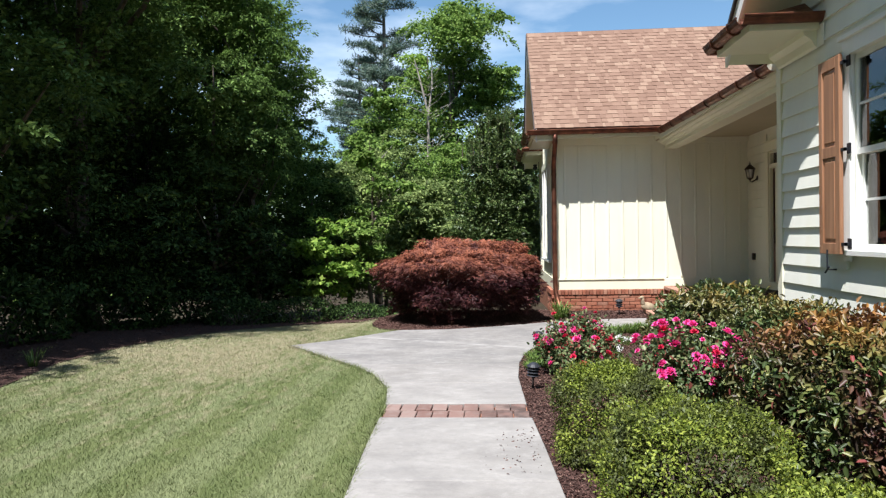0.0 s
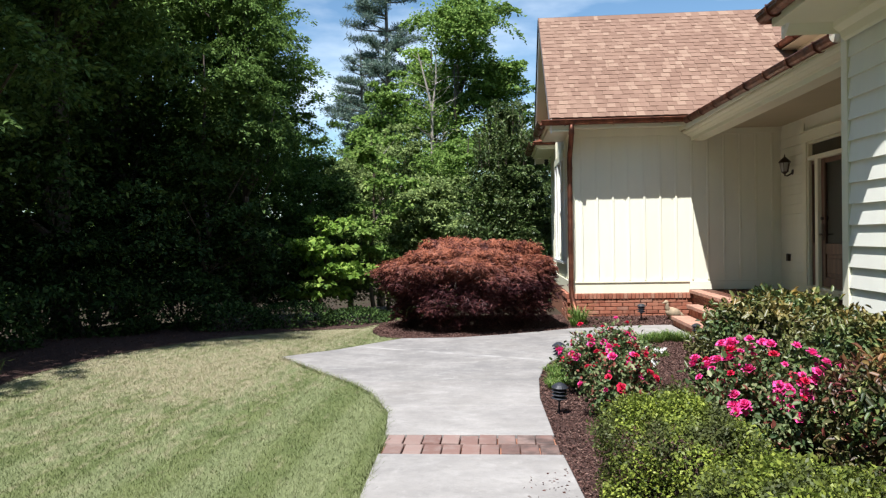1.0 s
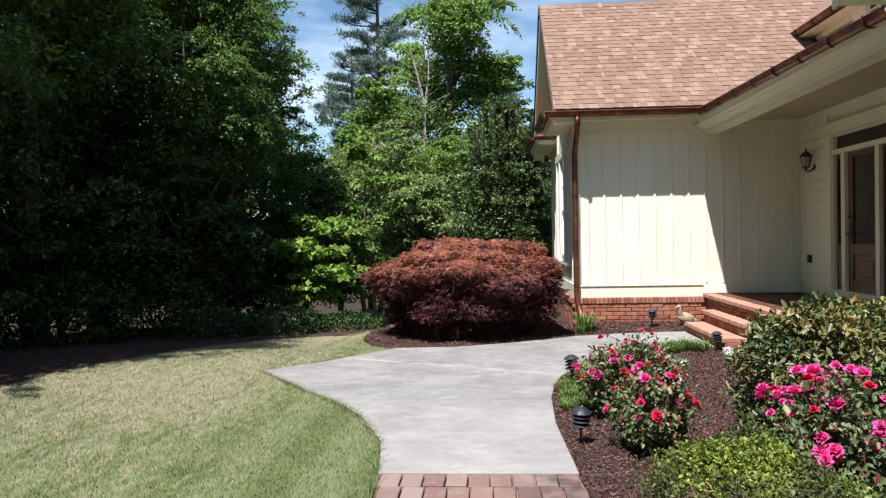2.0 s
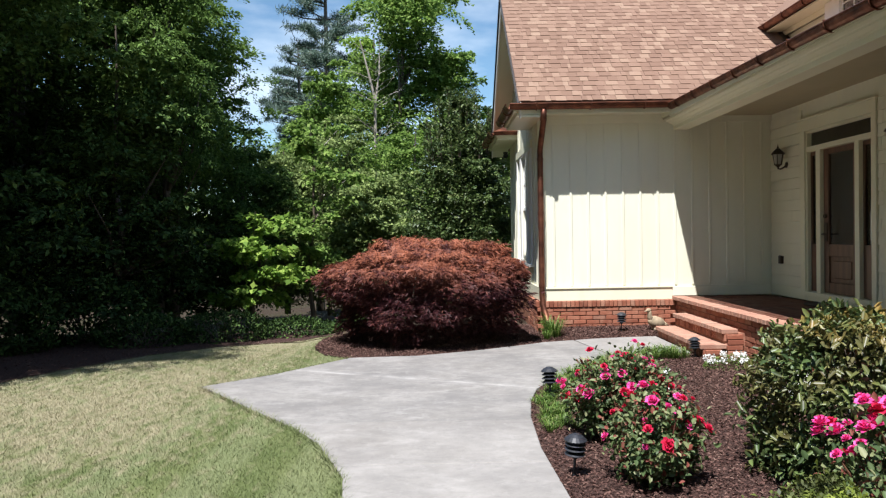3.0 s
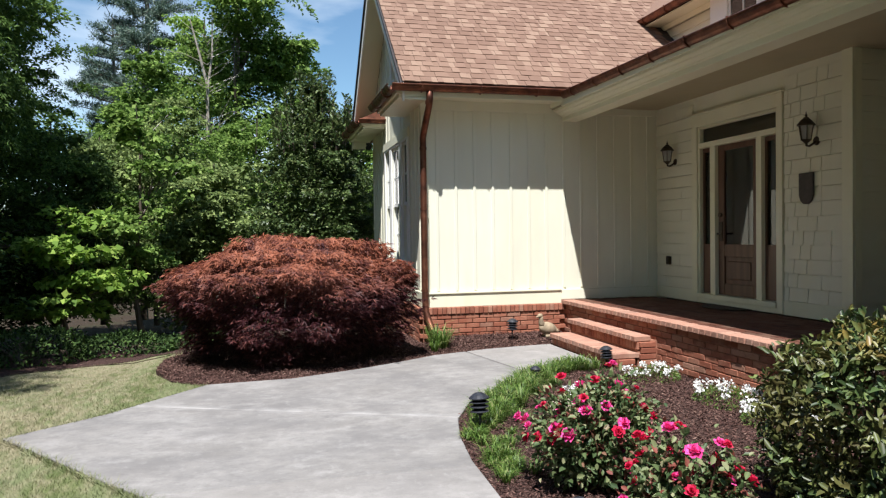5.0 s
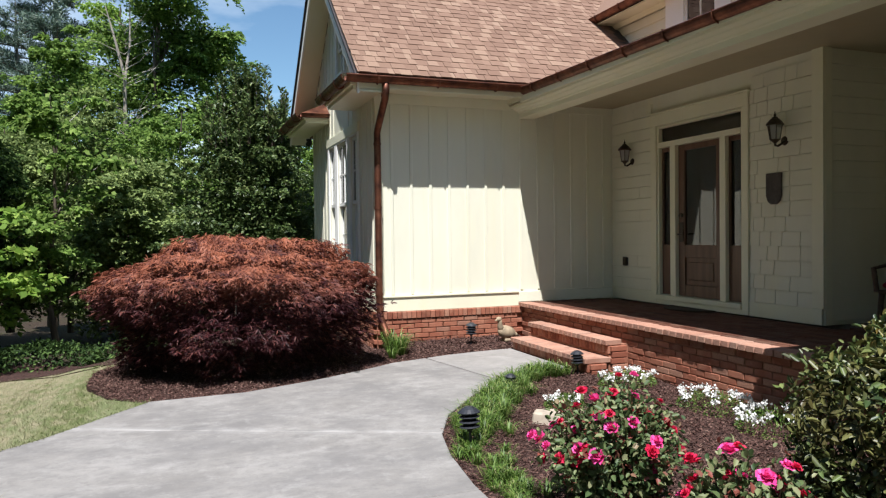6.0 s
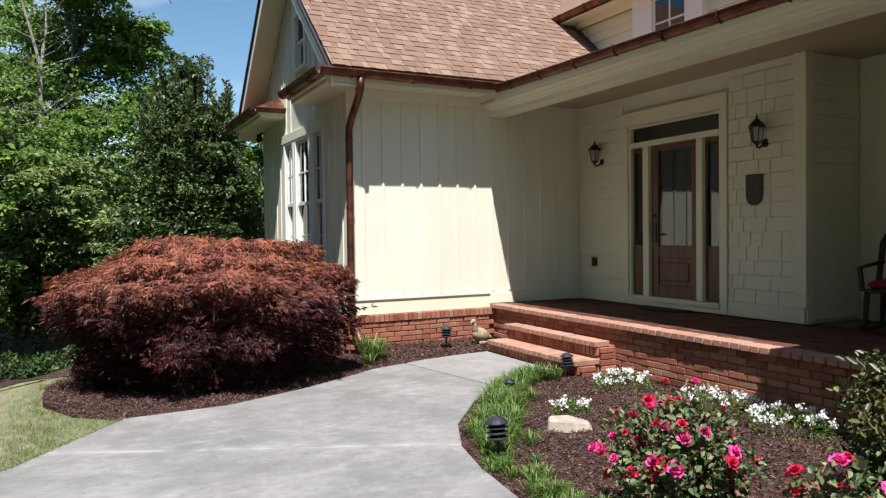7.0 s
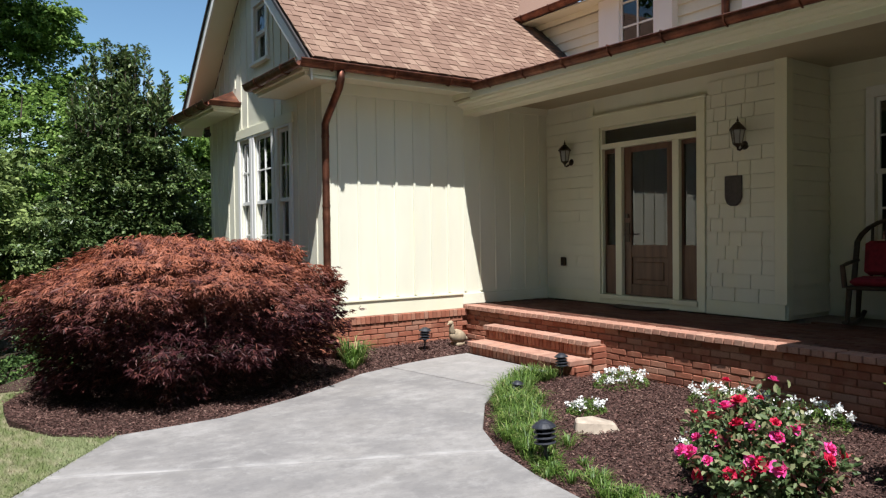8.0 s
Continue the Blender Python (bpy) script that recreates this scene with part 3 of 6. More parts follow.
lawn = part("lawn", draped(lawn_poly, 0.0, -3.2), LAWN, None, "mown lawn with pale dry patches and faint mowing stripes")
tagged(lawn, category="lawn", kind="structure")


def scatter(poly, n, seed, dens=None):
    rng = np.random.default_rng(seed)
    a = np.array(poly)
    lo, hi = a.min(0), a.max(0)
    p = rng.uniform(lo, hi, (n, 2))
    keep = inside(poly, p[:, 0], p[:, 1])
    if dens is not None:
        keep &= rng.uniform(size=n) < dens(p)
    return p[keep]


def grass_blades(name, p, h, w, mat, seed, parent=None, label="", z=0.0, lean=0.5):
    rng = np.random.default_rng(seed)
    n = len(p)
    a = rng.uniform(0, 2 * math.pi, n)
    hh = h * rng.uniform(0.5, 1.25, n)
    base = np.c_[p, z + np.array([lawn_z(*q) if q[1] > -3.2 else 0.0 for q in p])]
    s = np.c_[np.cos(a), np.sin(a), np.zeros(n)] * w * 0.5
    tip = base + np.c_[rng.normal(0, lean, n) * hh, rng.normal(0, lean, n) * hh, hh]
    v = np.stack([base - s, base + s, tip], 1).reshape(-1, 3)
    return raw_mesh(name, v, np.arange(3 * n).reshape(n, 3), mat, parent, "stuff", label)


near_lawn = [q for q in clip(lawn_poly, 0, 1, -19)]
gp = scatter(near_lawn, 720000, 3, lambda p: np.where(p[:, 1] < -13.5, 0.4, np.clip(1.15 - 0.055 * (p[:, 1] + 13.0), 0.35, 1)))
tagged(grass_blades("lawn_grass", gp, 0.029, 0.0062, BLADE, 4, None, "short mown grass blades, green fading to straw", -0.004), category="grass")
# blades that lean over the paving along the lawn's edge
edge_pts = []
erng = np.random.default_rng(8)
for (ax, ay), (bx, by) in zip(WALK_LEFT[1:] + WALK_FAR[:1], WALK_LEFT[2:] + WALK_FAR[:2]):
    k = int(700 * math.hypot(bx - ax, by - ay))
    t = erng.uniform(size=k)
    edge_pts.append(np.c_[ax + (bx - ax) * t, ay + (by - ay) * t] + erng.normal(0, 0.012, (k, 2)) + np.array([-0.012, 0]))
tagged(grass_blades("lawn_edge_grass", np.vstack(edge_pts), 0.05, 0.007, BLADE, 9, None, "ragged grass along the concrete edge", -0.004, 0.7), category="grass")

# paving slabs between their joints
walk_poly = WALK_LEFT + WALK_FAR + WALK_RIGHT
pavement = thing("pavement", "pale weathered concrete walk widening to a pad, crossed by a brick band", "pavement", kind="structure")
part("bedding", Shape().prism(walk_poly, "z", -0.12, TOP - 0.035), MORTAR, pavement, "dark gritty bedding in the joints")
G = 0.006


def slab(poly, mat=CONCRETE):
    if len(poly) > 2:
        part("slab", Shape().prism(poly, "z", -0.10, TOP), mat, pavement, "", 0.006)


for lo, hi in ((-30, -12.6), (-12.6, -9.7), (-9.7, -8.09), (-7.59, -6.62), (-6.62, -5.5)):
    slab(clip(clip(walk_poly, 0, 1, lo + G), 0, -1, -(hi - G)))
pad = clip(walk_poly, 0, 1, -5.5 + G)
la, lb = (-3.6, -2.93), (-0.7, -4.25)
na, nb = -(lb[1] - la[1]), lb[0] - la[0]
nn = math.hypot(na, nb)
na, nb = na / nn, nb / nn
nc = na * la[0] + nb * la[1]
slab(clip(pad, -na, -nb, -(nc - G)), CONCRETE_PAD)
up = clip(pad, na, nb, nc + G)
ja, jb = (0.30, -1.0), (0.58, -2.7)
ma, mb = -(jb[1] - ja[1]), jb[0] - ja[0]
mn = math.hypot(ma, mb)
ma, mb = ma / mn, mb / mn
mc = ma * ja[0] + mb * ja[1]
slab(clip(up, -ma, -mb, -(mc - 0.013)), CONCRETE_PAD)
slab(clip(up, ma, mb, mc + 0.013))
# the brick band, two rows
bw = 0.142
bm_band = mesh_of("band_brick", Shape().box(-bw / 2 + 0.005, bw / 2 - 0.005, -0.115, 0.115, -0.05, 0.0), BAND, 0.005)
brng = random.Random(5)
for row, yc in enumerate((-7.963, -7.718)):
    for k in range(9):
        xc = -2.10 + k * bw + brng.uniform(-0.003, 0.003) + (0.02 if row == 0 else 0)
        piece("brick", bm_band, pavement, pose(xc, yc, TOP + brng.uniform(-0.004, 0.003), brng.uniform(-0.6, 0.6), brng.uniform(-0.6, 0.6), brng.uniform(-0.8, 0.8)))

# mulch beds
BED_RIGHT = [(1.57, -2.3), (2.1, -2.3), (2.1, -6.2), (2.0, -30), (-0.71, -30)] + WALK_RIGHT[::-1][1:-1]
BED_FRONT = WALK_FAR[1:] + [(2.1, -0.8), (2.1, 0.05), (0.0, 0.05), (0.0, 1.0), (-2.5, 1.1), (-3.1, 0.4), (-3.45, -0.3), (-3.45, -1.05), (-3.2, -1.8)]
BED_LEFT = LAWN_EDGE[:13] + [(-4.4, 2.1), (-7.5, 1.9), (-9.5, -2), (-9.5, -12), (-11, -30)]


def mulch_bed(poly, label, n, seed, z, dips=False):
    bed = part("mulch_bed", draped(poly, z, -3.2) if dips else Shape().prism(poly, "z", -0.15, z), MULCH, None, label)
    tagged(bed, category="mulch bed", kind="structure")
    rng = np.random.default_rng(seed)
    p = scatter(poly, n, seed)
    p = p[p[:, 1] > -19]
    m = len(p)
    zz = z + rng.uniform(-0.003, 0.022, m)
    if dips:
        zz = zz + np.array([lawn_z(*q) if q[1] > -3.2 else 0.0 for q in p])
    pos = np.c_[p, zz]
    a = rng.uniform(0, 2 * math.pi, m)
    way = np.c_[np.cos(a), np.sin(a), rng.normal(0, 0.35, m)]
    v, f = leaf_arrays(pos, way, 0.030, 0.30, rng, 0.1)
    ch = raw_mesh("mulch_chips", v, f, CHIP, None, "stuff", "loose shredded bark chips, dark reddish brown")
    tagged(ch, category="mulch")


mulch_bed(BED_RIGHT, "dark shredded bark mulch beside the walk and porch", 330000, 11, 0.0)
mulch_bed(BED_FRONT, "dark bark mulch round the maple and wing foundation", 80000, 12, 0.0)
mulch_bed(BED_LEFT, "dark bark mulch along the shaded tree line", 60000, 13, 0.012, True)

bank = part("mulch_bank", Shape().prism([(-0.85, 0.004), (-0.45, 0.055), (-0.05, 0.09), (-0.05, -0.1), (-0.85, -0.1)], "x", 0.1, 2.05), MULCH, None, "bark mulch banked against the brick base")
tagged(bank, category="mulch bed", kind="structure")
bkrng = np.random.default_rng(15)
bx, by = bkrng.uniform(0.12, 2.0, 6000), bkrng.uniform(-0.84, -0.07, 6000)
ba = bkrng.uniform(0, 6.28, 6000)
bv, bf = leaf_arrays(np.c_[bx, by, np.interp(by, [-0.85, -0.45, -0.05], [0.004, 0.055, 0.09]) + bkrng.uniform(-0.003, 0.02, 6000)], np.c_[np.cos(ba), np.sin(ba), bkrng.normal(0, 0.3, 6000)], 0.034, 0.34, bkrng, 0.1)
tagged(raw_mesh("mulch_chips", bv, bf, CHIP, None, "stuff", "loose shredded bark chips on the banked mulch"), category="mulch")

# ---- house: walls and roofs ----
RIDGE_Y, RIDGE_Z, EAVE_Y, EAVE_Z = 2.35, 6.14, -0.52, 3.60
PITCH = (RIDGE_Z - EAVE_Z) / (RIDGE_Y - EAVE_Y)
DOOR_X, PORCH_X, PORCH_Z = 3.69, 2.08, 0.55
BED_X, BED_Y = 1.95, -6.17


def wall(name, shape, mat, label, bevel=0.0):
    return tagged(part(name, shape, mat, None, label, bevel), category="wall", kind="structure")


# wing wall towards the walk: panel, battens, skirt
wall_south = wall("wall_south", Shape().box(0.0, DOOR_X + 0.15, 0.0, 0.15, 0.5, 3.62), SIDING, "cream painted board-and-batten wall above a brick base")
bat = mesh_of("batten", Shape().box(-0.019, 0.019, -0.016, 0.0, 0.73, 3.40), SIDING, 0.003)
for k in range(13):
    piece("batten", bat, wall_south, pose(0.205 + 0.277 * k, -0.001, 0))
part("skirt_board", Shape().box(-0.03, PORCH_X, -0.028, -0.002, 0.50, 0.70).box(-0.035, PORCH_X, -0.045, -0.028, 0.69, 0.715), TRIM, wall_south, "", 0.003)
part("skirt_board", Shape().box(PORCH_X + 0.002, DOOR_X, -0.026, -0.002, 0.552, 0.70), SIDING, wall_south, "", 0.003)
part("frieze_board", Shape().box(-0.03, DOOR_X, -0.03, -0.003, 3.30, 3.44), SIDING, wall_south, "", 0.003)
part("corner_board", Shape().box(-0.028, 0.075, -0.03, -0.004, 0.715, 3.30), TRIM, wall_south, "", 0.003)


def gable_wall(name, x, y0, y1, z0, ze, zr, holes, mat, label):
    """A gable end facing -x with rectangular holes (ya, yb, za, zb)."""
    s = Shape()
    ym = (y0 + y1) / 2
    cuts = sorted({y0, y1, ym, *[h[0] for h in holes], *[h[1] for h in holes]})

    def roof(y):
        return ze + (zr - ze) * (1 - abs(y - ym) / (ym - y0))

    for a, b in zip(cuts, cuts[1:]):
        spans, z = [], z0
        for h in sorted((h for h in holes if h[0] <= a + 1e-6 and h[1] >= b - 1e-6), key=lambda q: q[2]):
            spans.append((z, h[2]))
            z = h[3]
        for lo, hi in spans:
            s.box(x, x + 0.15, a, b, lo, hi)
        s.prism([(a, z), (b, z), (b, roof(b)), (a, roof(a))], "x", x, x + 0.15)
    return wall(name, s, mat, label)


W_HOLES = [(1.04, 1.46, 1.05, 3.03), (1.69, 2.40, 1.05, 3.03), (2.60, 3.05, 1.05, 3.03)]
wall_west = gable_wall("wall_west", 0.001, 0.151, 4.7, 0.5, 3.75, 5.80, W_HOLES + [(1.85, 2.32, 4.12, 4.95)], SIDING, "cream gable end with a triple window and small attic window")
for y in (0.22, 0.50, 0.78, 3.42, 3.70, 3.98, 4.26, 4.54):
    part("batten", Shape().box(-0.012, 0.0, y - 0.018, y + 0.018, 0.73, 3.5), SIDING, wall_west)
for k in range(16):
    y = 0.5 + 0.277 * k
    top = 3.75 + (5.80 - 3.75) * (1 - abs(y - 2.425) / 2.425) - 0.05
    if not 1.72 < y < 2.45 and top > 4.0:
        part("batten", Shape().box(-0.012, 0.0, y - 0.018, y + 0.018, 3.22 if 1.3 < y < 3.0 else 3.9, top), SIDING, wall_west)
part("skirt_board", Shape().box(-0.028, -0.002, -0.03, 4.7, 0.50, 0.715), TRIM, wall_west)
part("band_board", Shape().box(-0.035, -0.002, 0.9, 3.25, 3.06, 3.20), TRIM, wall_west, "", 0.003)


def sash_window(name, holder, axis_x, y0, y1, z0, z1, cols, label, deep=0.07, bars=True):
    """A double-hung window in a wall that faces -x: casing, sill, two sashes with muntins and glass."""
    w = tagged(part(name, Shape().box(axis_x - 0.03, axis_x - 0.003, y0 - 0.09, y0, z0, z1).box(axis_x - 0.03, axis_x - 0.003, y1, y1 + 0.09, z0, z1).box(axis_x - 0.03, axis_x - 0.003, y0 - 0.09, y1 + 0.09, z1, z1 + 0.12), WHITE, holder, label, 0.003), kind="structure")
    part("window_sill", Shape().box(axis_x - 0.07, axis_x + 0.1, y0 - 0.11, y1 + 0.11, z0 - 0.05, z0 - 0.002), WHITE, w, "", 0.004)
    zm = (z0 + z1) / 2
    for za, zb, xo in ((zm - 0.02, z1 - 0.004, 0.008), (z0, zm + 0.02, deep - 0.026)):
        x0, x1 = axis_x + xo, axis_x + xo + 0.035
        s = Shape().box(x0, x1, y0 + 0.003, y0 + 0.04, za, zb).box(x0, x1, y1 - 0.04, y1 - 0.003, za, zb)
        s.box(x0 + 0.001, x1 - 0.001, y0 + 0.04, y1 - 0.04, za, za + 0.05).box(x0 + 0.001, x1 - 0.001, y0 + 0.04, y1 - 0.04, zb - 0.045, zb)
        for c in range(1, cols):
            yc = y0 + (y1 - y0) * c / cols
            s.box(x0 + 0.006, x1 - 0.006, yc - 0.011, yc + 0.011, za + 0.05, zb - 0.045)
        zc = (za + zb) / 2
        if bars:
            s.box(x0 + 0.008, x1 - 0.008, y0 + 0.04, y1 - 0.04, zc - 0.011, zc + 0.011)
        sash = part("sash", s, WHITE, w)
        pane = part("pane", Shape().box(x0 + 0.015, x0 + 0.019, y0 + 0.03, y1 - 0.03, za + 0.03, zb - 0.03), GLASS, sash, "clear reflecting glass")
        pane.visible_shadow = False
    return w


for n, (a, b, c, d) in zip(("window_1", "window_2", "window_3"), W_HOLES):
    sash_window(n, wall_west, 0.001, a, b, c, d, 2, "white double-hung window with narrow muntins")
sash_window("window_4", wall_west, 0.001, 1.85, 2.32, 4.12, 4.95, 1, "small white attic window under the gable", bars=False)
blind = thing("window_blind", "white slatted blind behind a window of the wing", "blind", (0.2, 2.045, 1.1), "window blinds")
part("head_rail", Shape().box(-0.03, 0.03, -0.32, 0.32, 1.95, 2.0), CURTAIN, blind)
slat_mesh = mesh_of("slat", Shape().box(-0.022, 0.022, -0.30, 0.30, -0.001, 0.001, pose(0, 0, 0, 0, 35, 0)), CURTAIN)
for k in range(43):
    piece("slat", slat_mesh, blind, pose(0, 0, 0.05 + 0.044 * k))
for y in (1.25, 2.825):
    b2 = copy_thing(blind, pose(0.2, y, 1.1))
    b2.scale = (1, 0.68 if y > 2 else 0.62, 1)

# plain walls that close the house
house_close = Shape()
house_close.box(0.151, 12.0, 4.55, 4.7, -0.1, 3.7)
house_close.box(12.0, 12.15, -12.2, 4.7, -0.1, 3.7)
house_close.box(2.1, 12.0, -12.2, -12.05, -0.1, 3.7)
wall("wall_north", house_close, SIDING, "plain outer walls behind the house")
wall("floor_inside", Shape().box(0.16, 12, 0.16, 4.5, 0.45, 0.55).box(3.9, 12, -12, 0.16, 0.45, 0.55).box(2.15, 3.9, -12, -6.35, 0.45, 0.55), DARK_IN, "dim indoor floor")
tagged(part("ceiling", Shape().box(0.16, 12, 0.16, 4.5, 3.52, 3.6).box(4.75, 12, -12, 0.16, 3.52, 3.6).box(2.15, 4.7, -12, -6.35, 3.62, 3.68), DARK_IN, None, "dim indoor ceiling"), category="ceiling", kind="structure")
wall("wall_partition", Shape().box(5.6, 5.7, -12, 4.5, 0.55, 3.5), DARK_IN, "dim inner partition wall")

# gable roof of the wing
XW0, XW1, XR = -0.37, 12.0, -0.47


def gable_roof(name, x0, x1, yc, half, ze, zr, label, thick=0.09):
    s = Shape()
    for sg in (-1, 1):
        prof = [(yc + sg * half, ze), (yc, zr), (yc, zr - thick * 1.3), (yc + sg * half, ze - thick)]
        s.prism(prof, "x", x0, x1)
    r = part(name, s, SHINGLE_J, None, label)
    return tagged(r, category="roof", kind="structure")


HALF = RIDGE_Y - EAVE_Y
roof_wing = gable_roof("roof_wing", XW0 + 0.03, XW1, RIDGE_Y, HALF - 0.02, EAVE_Z - 0.02, RIDGE_Z - 0.015, "gable roof with reddish-tan asphalt shingles")
for sg in (-1, 1):
    ya, yb = RIDGE_Y + sg * (HALF - 0.03), RIDGE_Y
    part("rake_board", Shape().prism([(ya, EAVE_Z - 0.05), (yb, RIDGE_Z - 0.05), (yb, RIDGE_Z - 0.27), (ya, EAVE_Z - 0.27)], "x", XW0, XW0 + 0.028), WHITE, roof_wing)
    part("drip_edge", Shape().prism([(ya - sg * -0.02, EAVE_Z - 0.028), (yb, RIDGE_Z - 0.005), (yb, RIDGE_Z - 0.055), (ya - sg * -0.02, EAVE_Z - 0.078)], "x", XW0 - 0.03, XW0 - 0.001), ROOF_EDGE, roof_wing)
    part("rake_soffit", Shape().prism([(ya, EAVE_Z - 0.22), (yb, RIDGE_Z - 0.22), (yb, RIDGE_Z - 0.245), (ya, EAVE_Z - 0.245)], "x", XW0 + 0.028, 0.0), TRIM, roof_wing)
part("ridge_cap", Shape().prism([(RIDGE_Y - 0.12, RIDGE_Z - 0.075), (RIDGE_Y, RIDGE_Z + 0.03), (RIDGE_Y + 0.12, RIDGE_Z - 0.075)], "x", XW0 - 0.02, XW1), ROOF_EDGE, roof_wing, "dark ridge cap")
part("soffit", Shape().box(XW0 + 0.03, 2.2, EAVE_Y + 0.06, -0.002, 3.44, 3.462), TRIM, roof_wing)
part("fascia", Shape().box(XW0 + 0.03, 1.98, EAVE_Y + 0.035, EAVE_Y + 0.06, 3.40, 3.56), TRIM, roof_wing)


def gutter(name, a, b, drop_side, label, straps=True, r=0.07):
    """A half-round copper gutter from a to b (level, along an axis), open at the top."""
    a, b = Vector(a), Vector(b)
    d = (b - a).normalized()
    n = Vector(drop_side)
    rows = []
    for p in (a, b):
        row = []
        for k in range(9):
            t = math.pi * k / 8
            row.append(p + n * (-math.cos(t) * r) + Vector((0, 0, -math.sin(t) * r * 1.15)))
        for k in range(8, -1, -1):
            t = math.pi * k / 8
            row.append(p + n * (-math.cos(t) * (r - 0.006)) + Vector((0, 0, -math.sin(t) * (r * 1.15 - 0.006))))
        rows.append(row)
    g = part(name, Shape().tube_rows(rows), COPPER, None, label)
    tagged(g, category="gutter")
    part("bead", Shape().tube([a + n * r, b + n * r], 0.011, 6), COPPER, g)
    if straps:
        ln = (b - a).length
        k = max(2, int(ln / 0.62))
        for i in range(k):
            c = a + d * (ln * (i + 0.5) / k)
            s = Shape()
            s.tube([c + n * (math.cos(math.pi * q / 8) * (r + 0.008)) + Vector((0, 0, -math.sin(math.pi * q / 8) * (r * 1.15 + 0.008))) for q in range(9)], 0.009, 5)
            s.tube([c - n * r + Vector((0, 0, 0.02)), c + n * (r + 0.01) + Vector((0, 0, 0.016))], 0.007, 5)
            part("hanger", s, COPPER, g)
    return g


GZ = 3.535
gutter("gutter", (XR - 0.06, EAVE_Y - 0.02, GZ), (1.93, EAVE_Y - 0.02, GZ), (0, -1, 0), "aged copper half-round gutter along the wing eave")
gutter("gutter", (XR - 0.045, EAVE_Y - 0.03, GZ), (XR - 0.045, 1.22, GZ), (-1, 0, 0), "copper gutter on the near eave return", True)
gutter("gutter", (XR - 0.045, 3.05, GZ + 0.10), (XR - 0.045, 5.25, GZ + 0.10), (-1, 0, 0), "copper gutter on the far eave return", True)
gutter("gutter", (1.93, EAVE_Y - 0.03, GZ - 0.03), (1.93, -6.02, GZ - 0.12), (-1, 0, 0), "long aged copper half-round gutter above the porch")


def eave_return(y0, y1, x0=XR, x1=0.0, z=3.46, far=False):
    r = thing("eave_return", "boxed cream eave return with a sloped copper cap", "eave return")
    part("box", Shape().box(x0 + 0.02, x1 - 0.003, y0, y1, z - 0.02, z + 0.08).box(x0 + 0.06, x1 - 0.004, y0 + 0.03, y1 - 0.03, z - 0.07, z - 0.021), TRIM, r, "", 0.004)
    s = Shape()
    s.add([(x0 - 0.02, y0 - 0.02, z + 0.085), (x1 - 0.003, y0 - 0.02, z + 0.085), (x1 - 0.003, y1 + 0.02, z + 0.085), (x0 - 0.02, y1 + 0.02, z + 0.085), (x1 - 0.003, y0 + 0.34, z + 0.33), (x1 - 0.003, y1 - 0.34, z + 0.33)],
          [(3, 2, 1, 0), (0, 1, 4), (2, 3, 5), (0, 4, 5, 3), (1, 2, 5, 4)])
    part("cap", s, COPPER, r)
    return r


eave_return(EAVE_Y + 0.07, 1.20)
eave_return(3.07, 5.2, z=3.56)
gutter("gutter", (XR - 0.03, 3.03, GZ + 0.10), (-0.01, 3.03, GZ + 0.10), (0, -1, 0), "short copper gutter end on the far eave return", False, 0.06)
gutter("gutter", (XR - 0.03, 1.24, GZ), (-0.01, 1.24, GZ), (0, 1, 0), "short copper gutter end on the near eave return", False, 0.06)

# downspout at the wing corner
dsp = part("downspout", Shape().tube([(-0.01, EAVE_Y - 0.02, 3.48), (-0.01, EAVE_Y - 0.02, 3.36), (-0.01, EAVE_Y + 0.03, 3.27), (-0.01, -0.16, 2.98), (-0.01, -0.09, 2.9), (-0.01, -0.088, 2.7), (-0.01, -0.088, 0.62), (0.0, -0.10, 0.45), (0.05, -0.22, 0.22), (0.09, -0.34, 0.09)], 0.046, 12), COPPER, None, "round aged copper downspout at the wing corner", smooth=True)
tagged(dsp, category="downspout")
for z in (2.75, 1.9, 0.75):
    part("strap", Shape().tube([(-0.01, -0.088, z - 0.018), (-0.01, -0.088, z + 0.018)], 0.051, 12), COPPER, dsp)
part("elbow_seam", Shape().tube([(-0.01, EAVE_Y + 0.01, 3.335), (-0.01, EAVE_Y + 0.03, 3.30)], 0.051, 12), COPPER, dsp)

# porch: beam, soffit, ceiling, roof
porch_beam = part("porch_beam", Shape().box(2.13, 2.36, -6.17, -0.001, 3.19, 3.43), TRIM, None, "cream painted porch header beam", 0.004)
tagged(porch_beam, category="beam", kind="structure")
part("crown_moulding", Shape().prism([(2.13, 3.25), (2.13, 3.35), (1.98, 3.35), (1.985, 3.325), (2.03, 3.313), (2.06, 3.285), (2.10, 3.27), (2.105, 3.255)], "y", -6.17, -0.035), TRIM, porch_beam)
part("crown_bead", Shape().tube([(2.05, -6.17, 3.30), (2.05, -0.04, 3.30)], 0.012, 6).tube([(2.112, -6.17, 3.262), (2.112, -0.04, 3.262)], 0.010, 6), TRIM, porch_beam)
part("end_block", Shape().box(1.93, 2.128, -0.45, -0.037, 3.374, 3.438), TRIM, porch_beam)
part("fascia", Shape().box(1.93, 1.955, -6.1, -0.44, 3.34, 3.436), TRIM, porch_beam)
tagged(part("porch_ceiling", Shape().box(2.36, 4.56, -6.17, 0.0, 3.40, 3.44).box(1.956, 2.13, -6.17, 0.0, 3.352, 3.37), PORCH_PAINT, None, "tan painted porch ceiling, toned down for the porch shade"), category="ceiling", kind="structure")
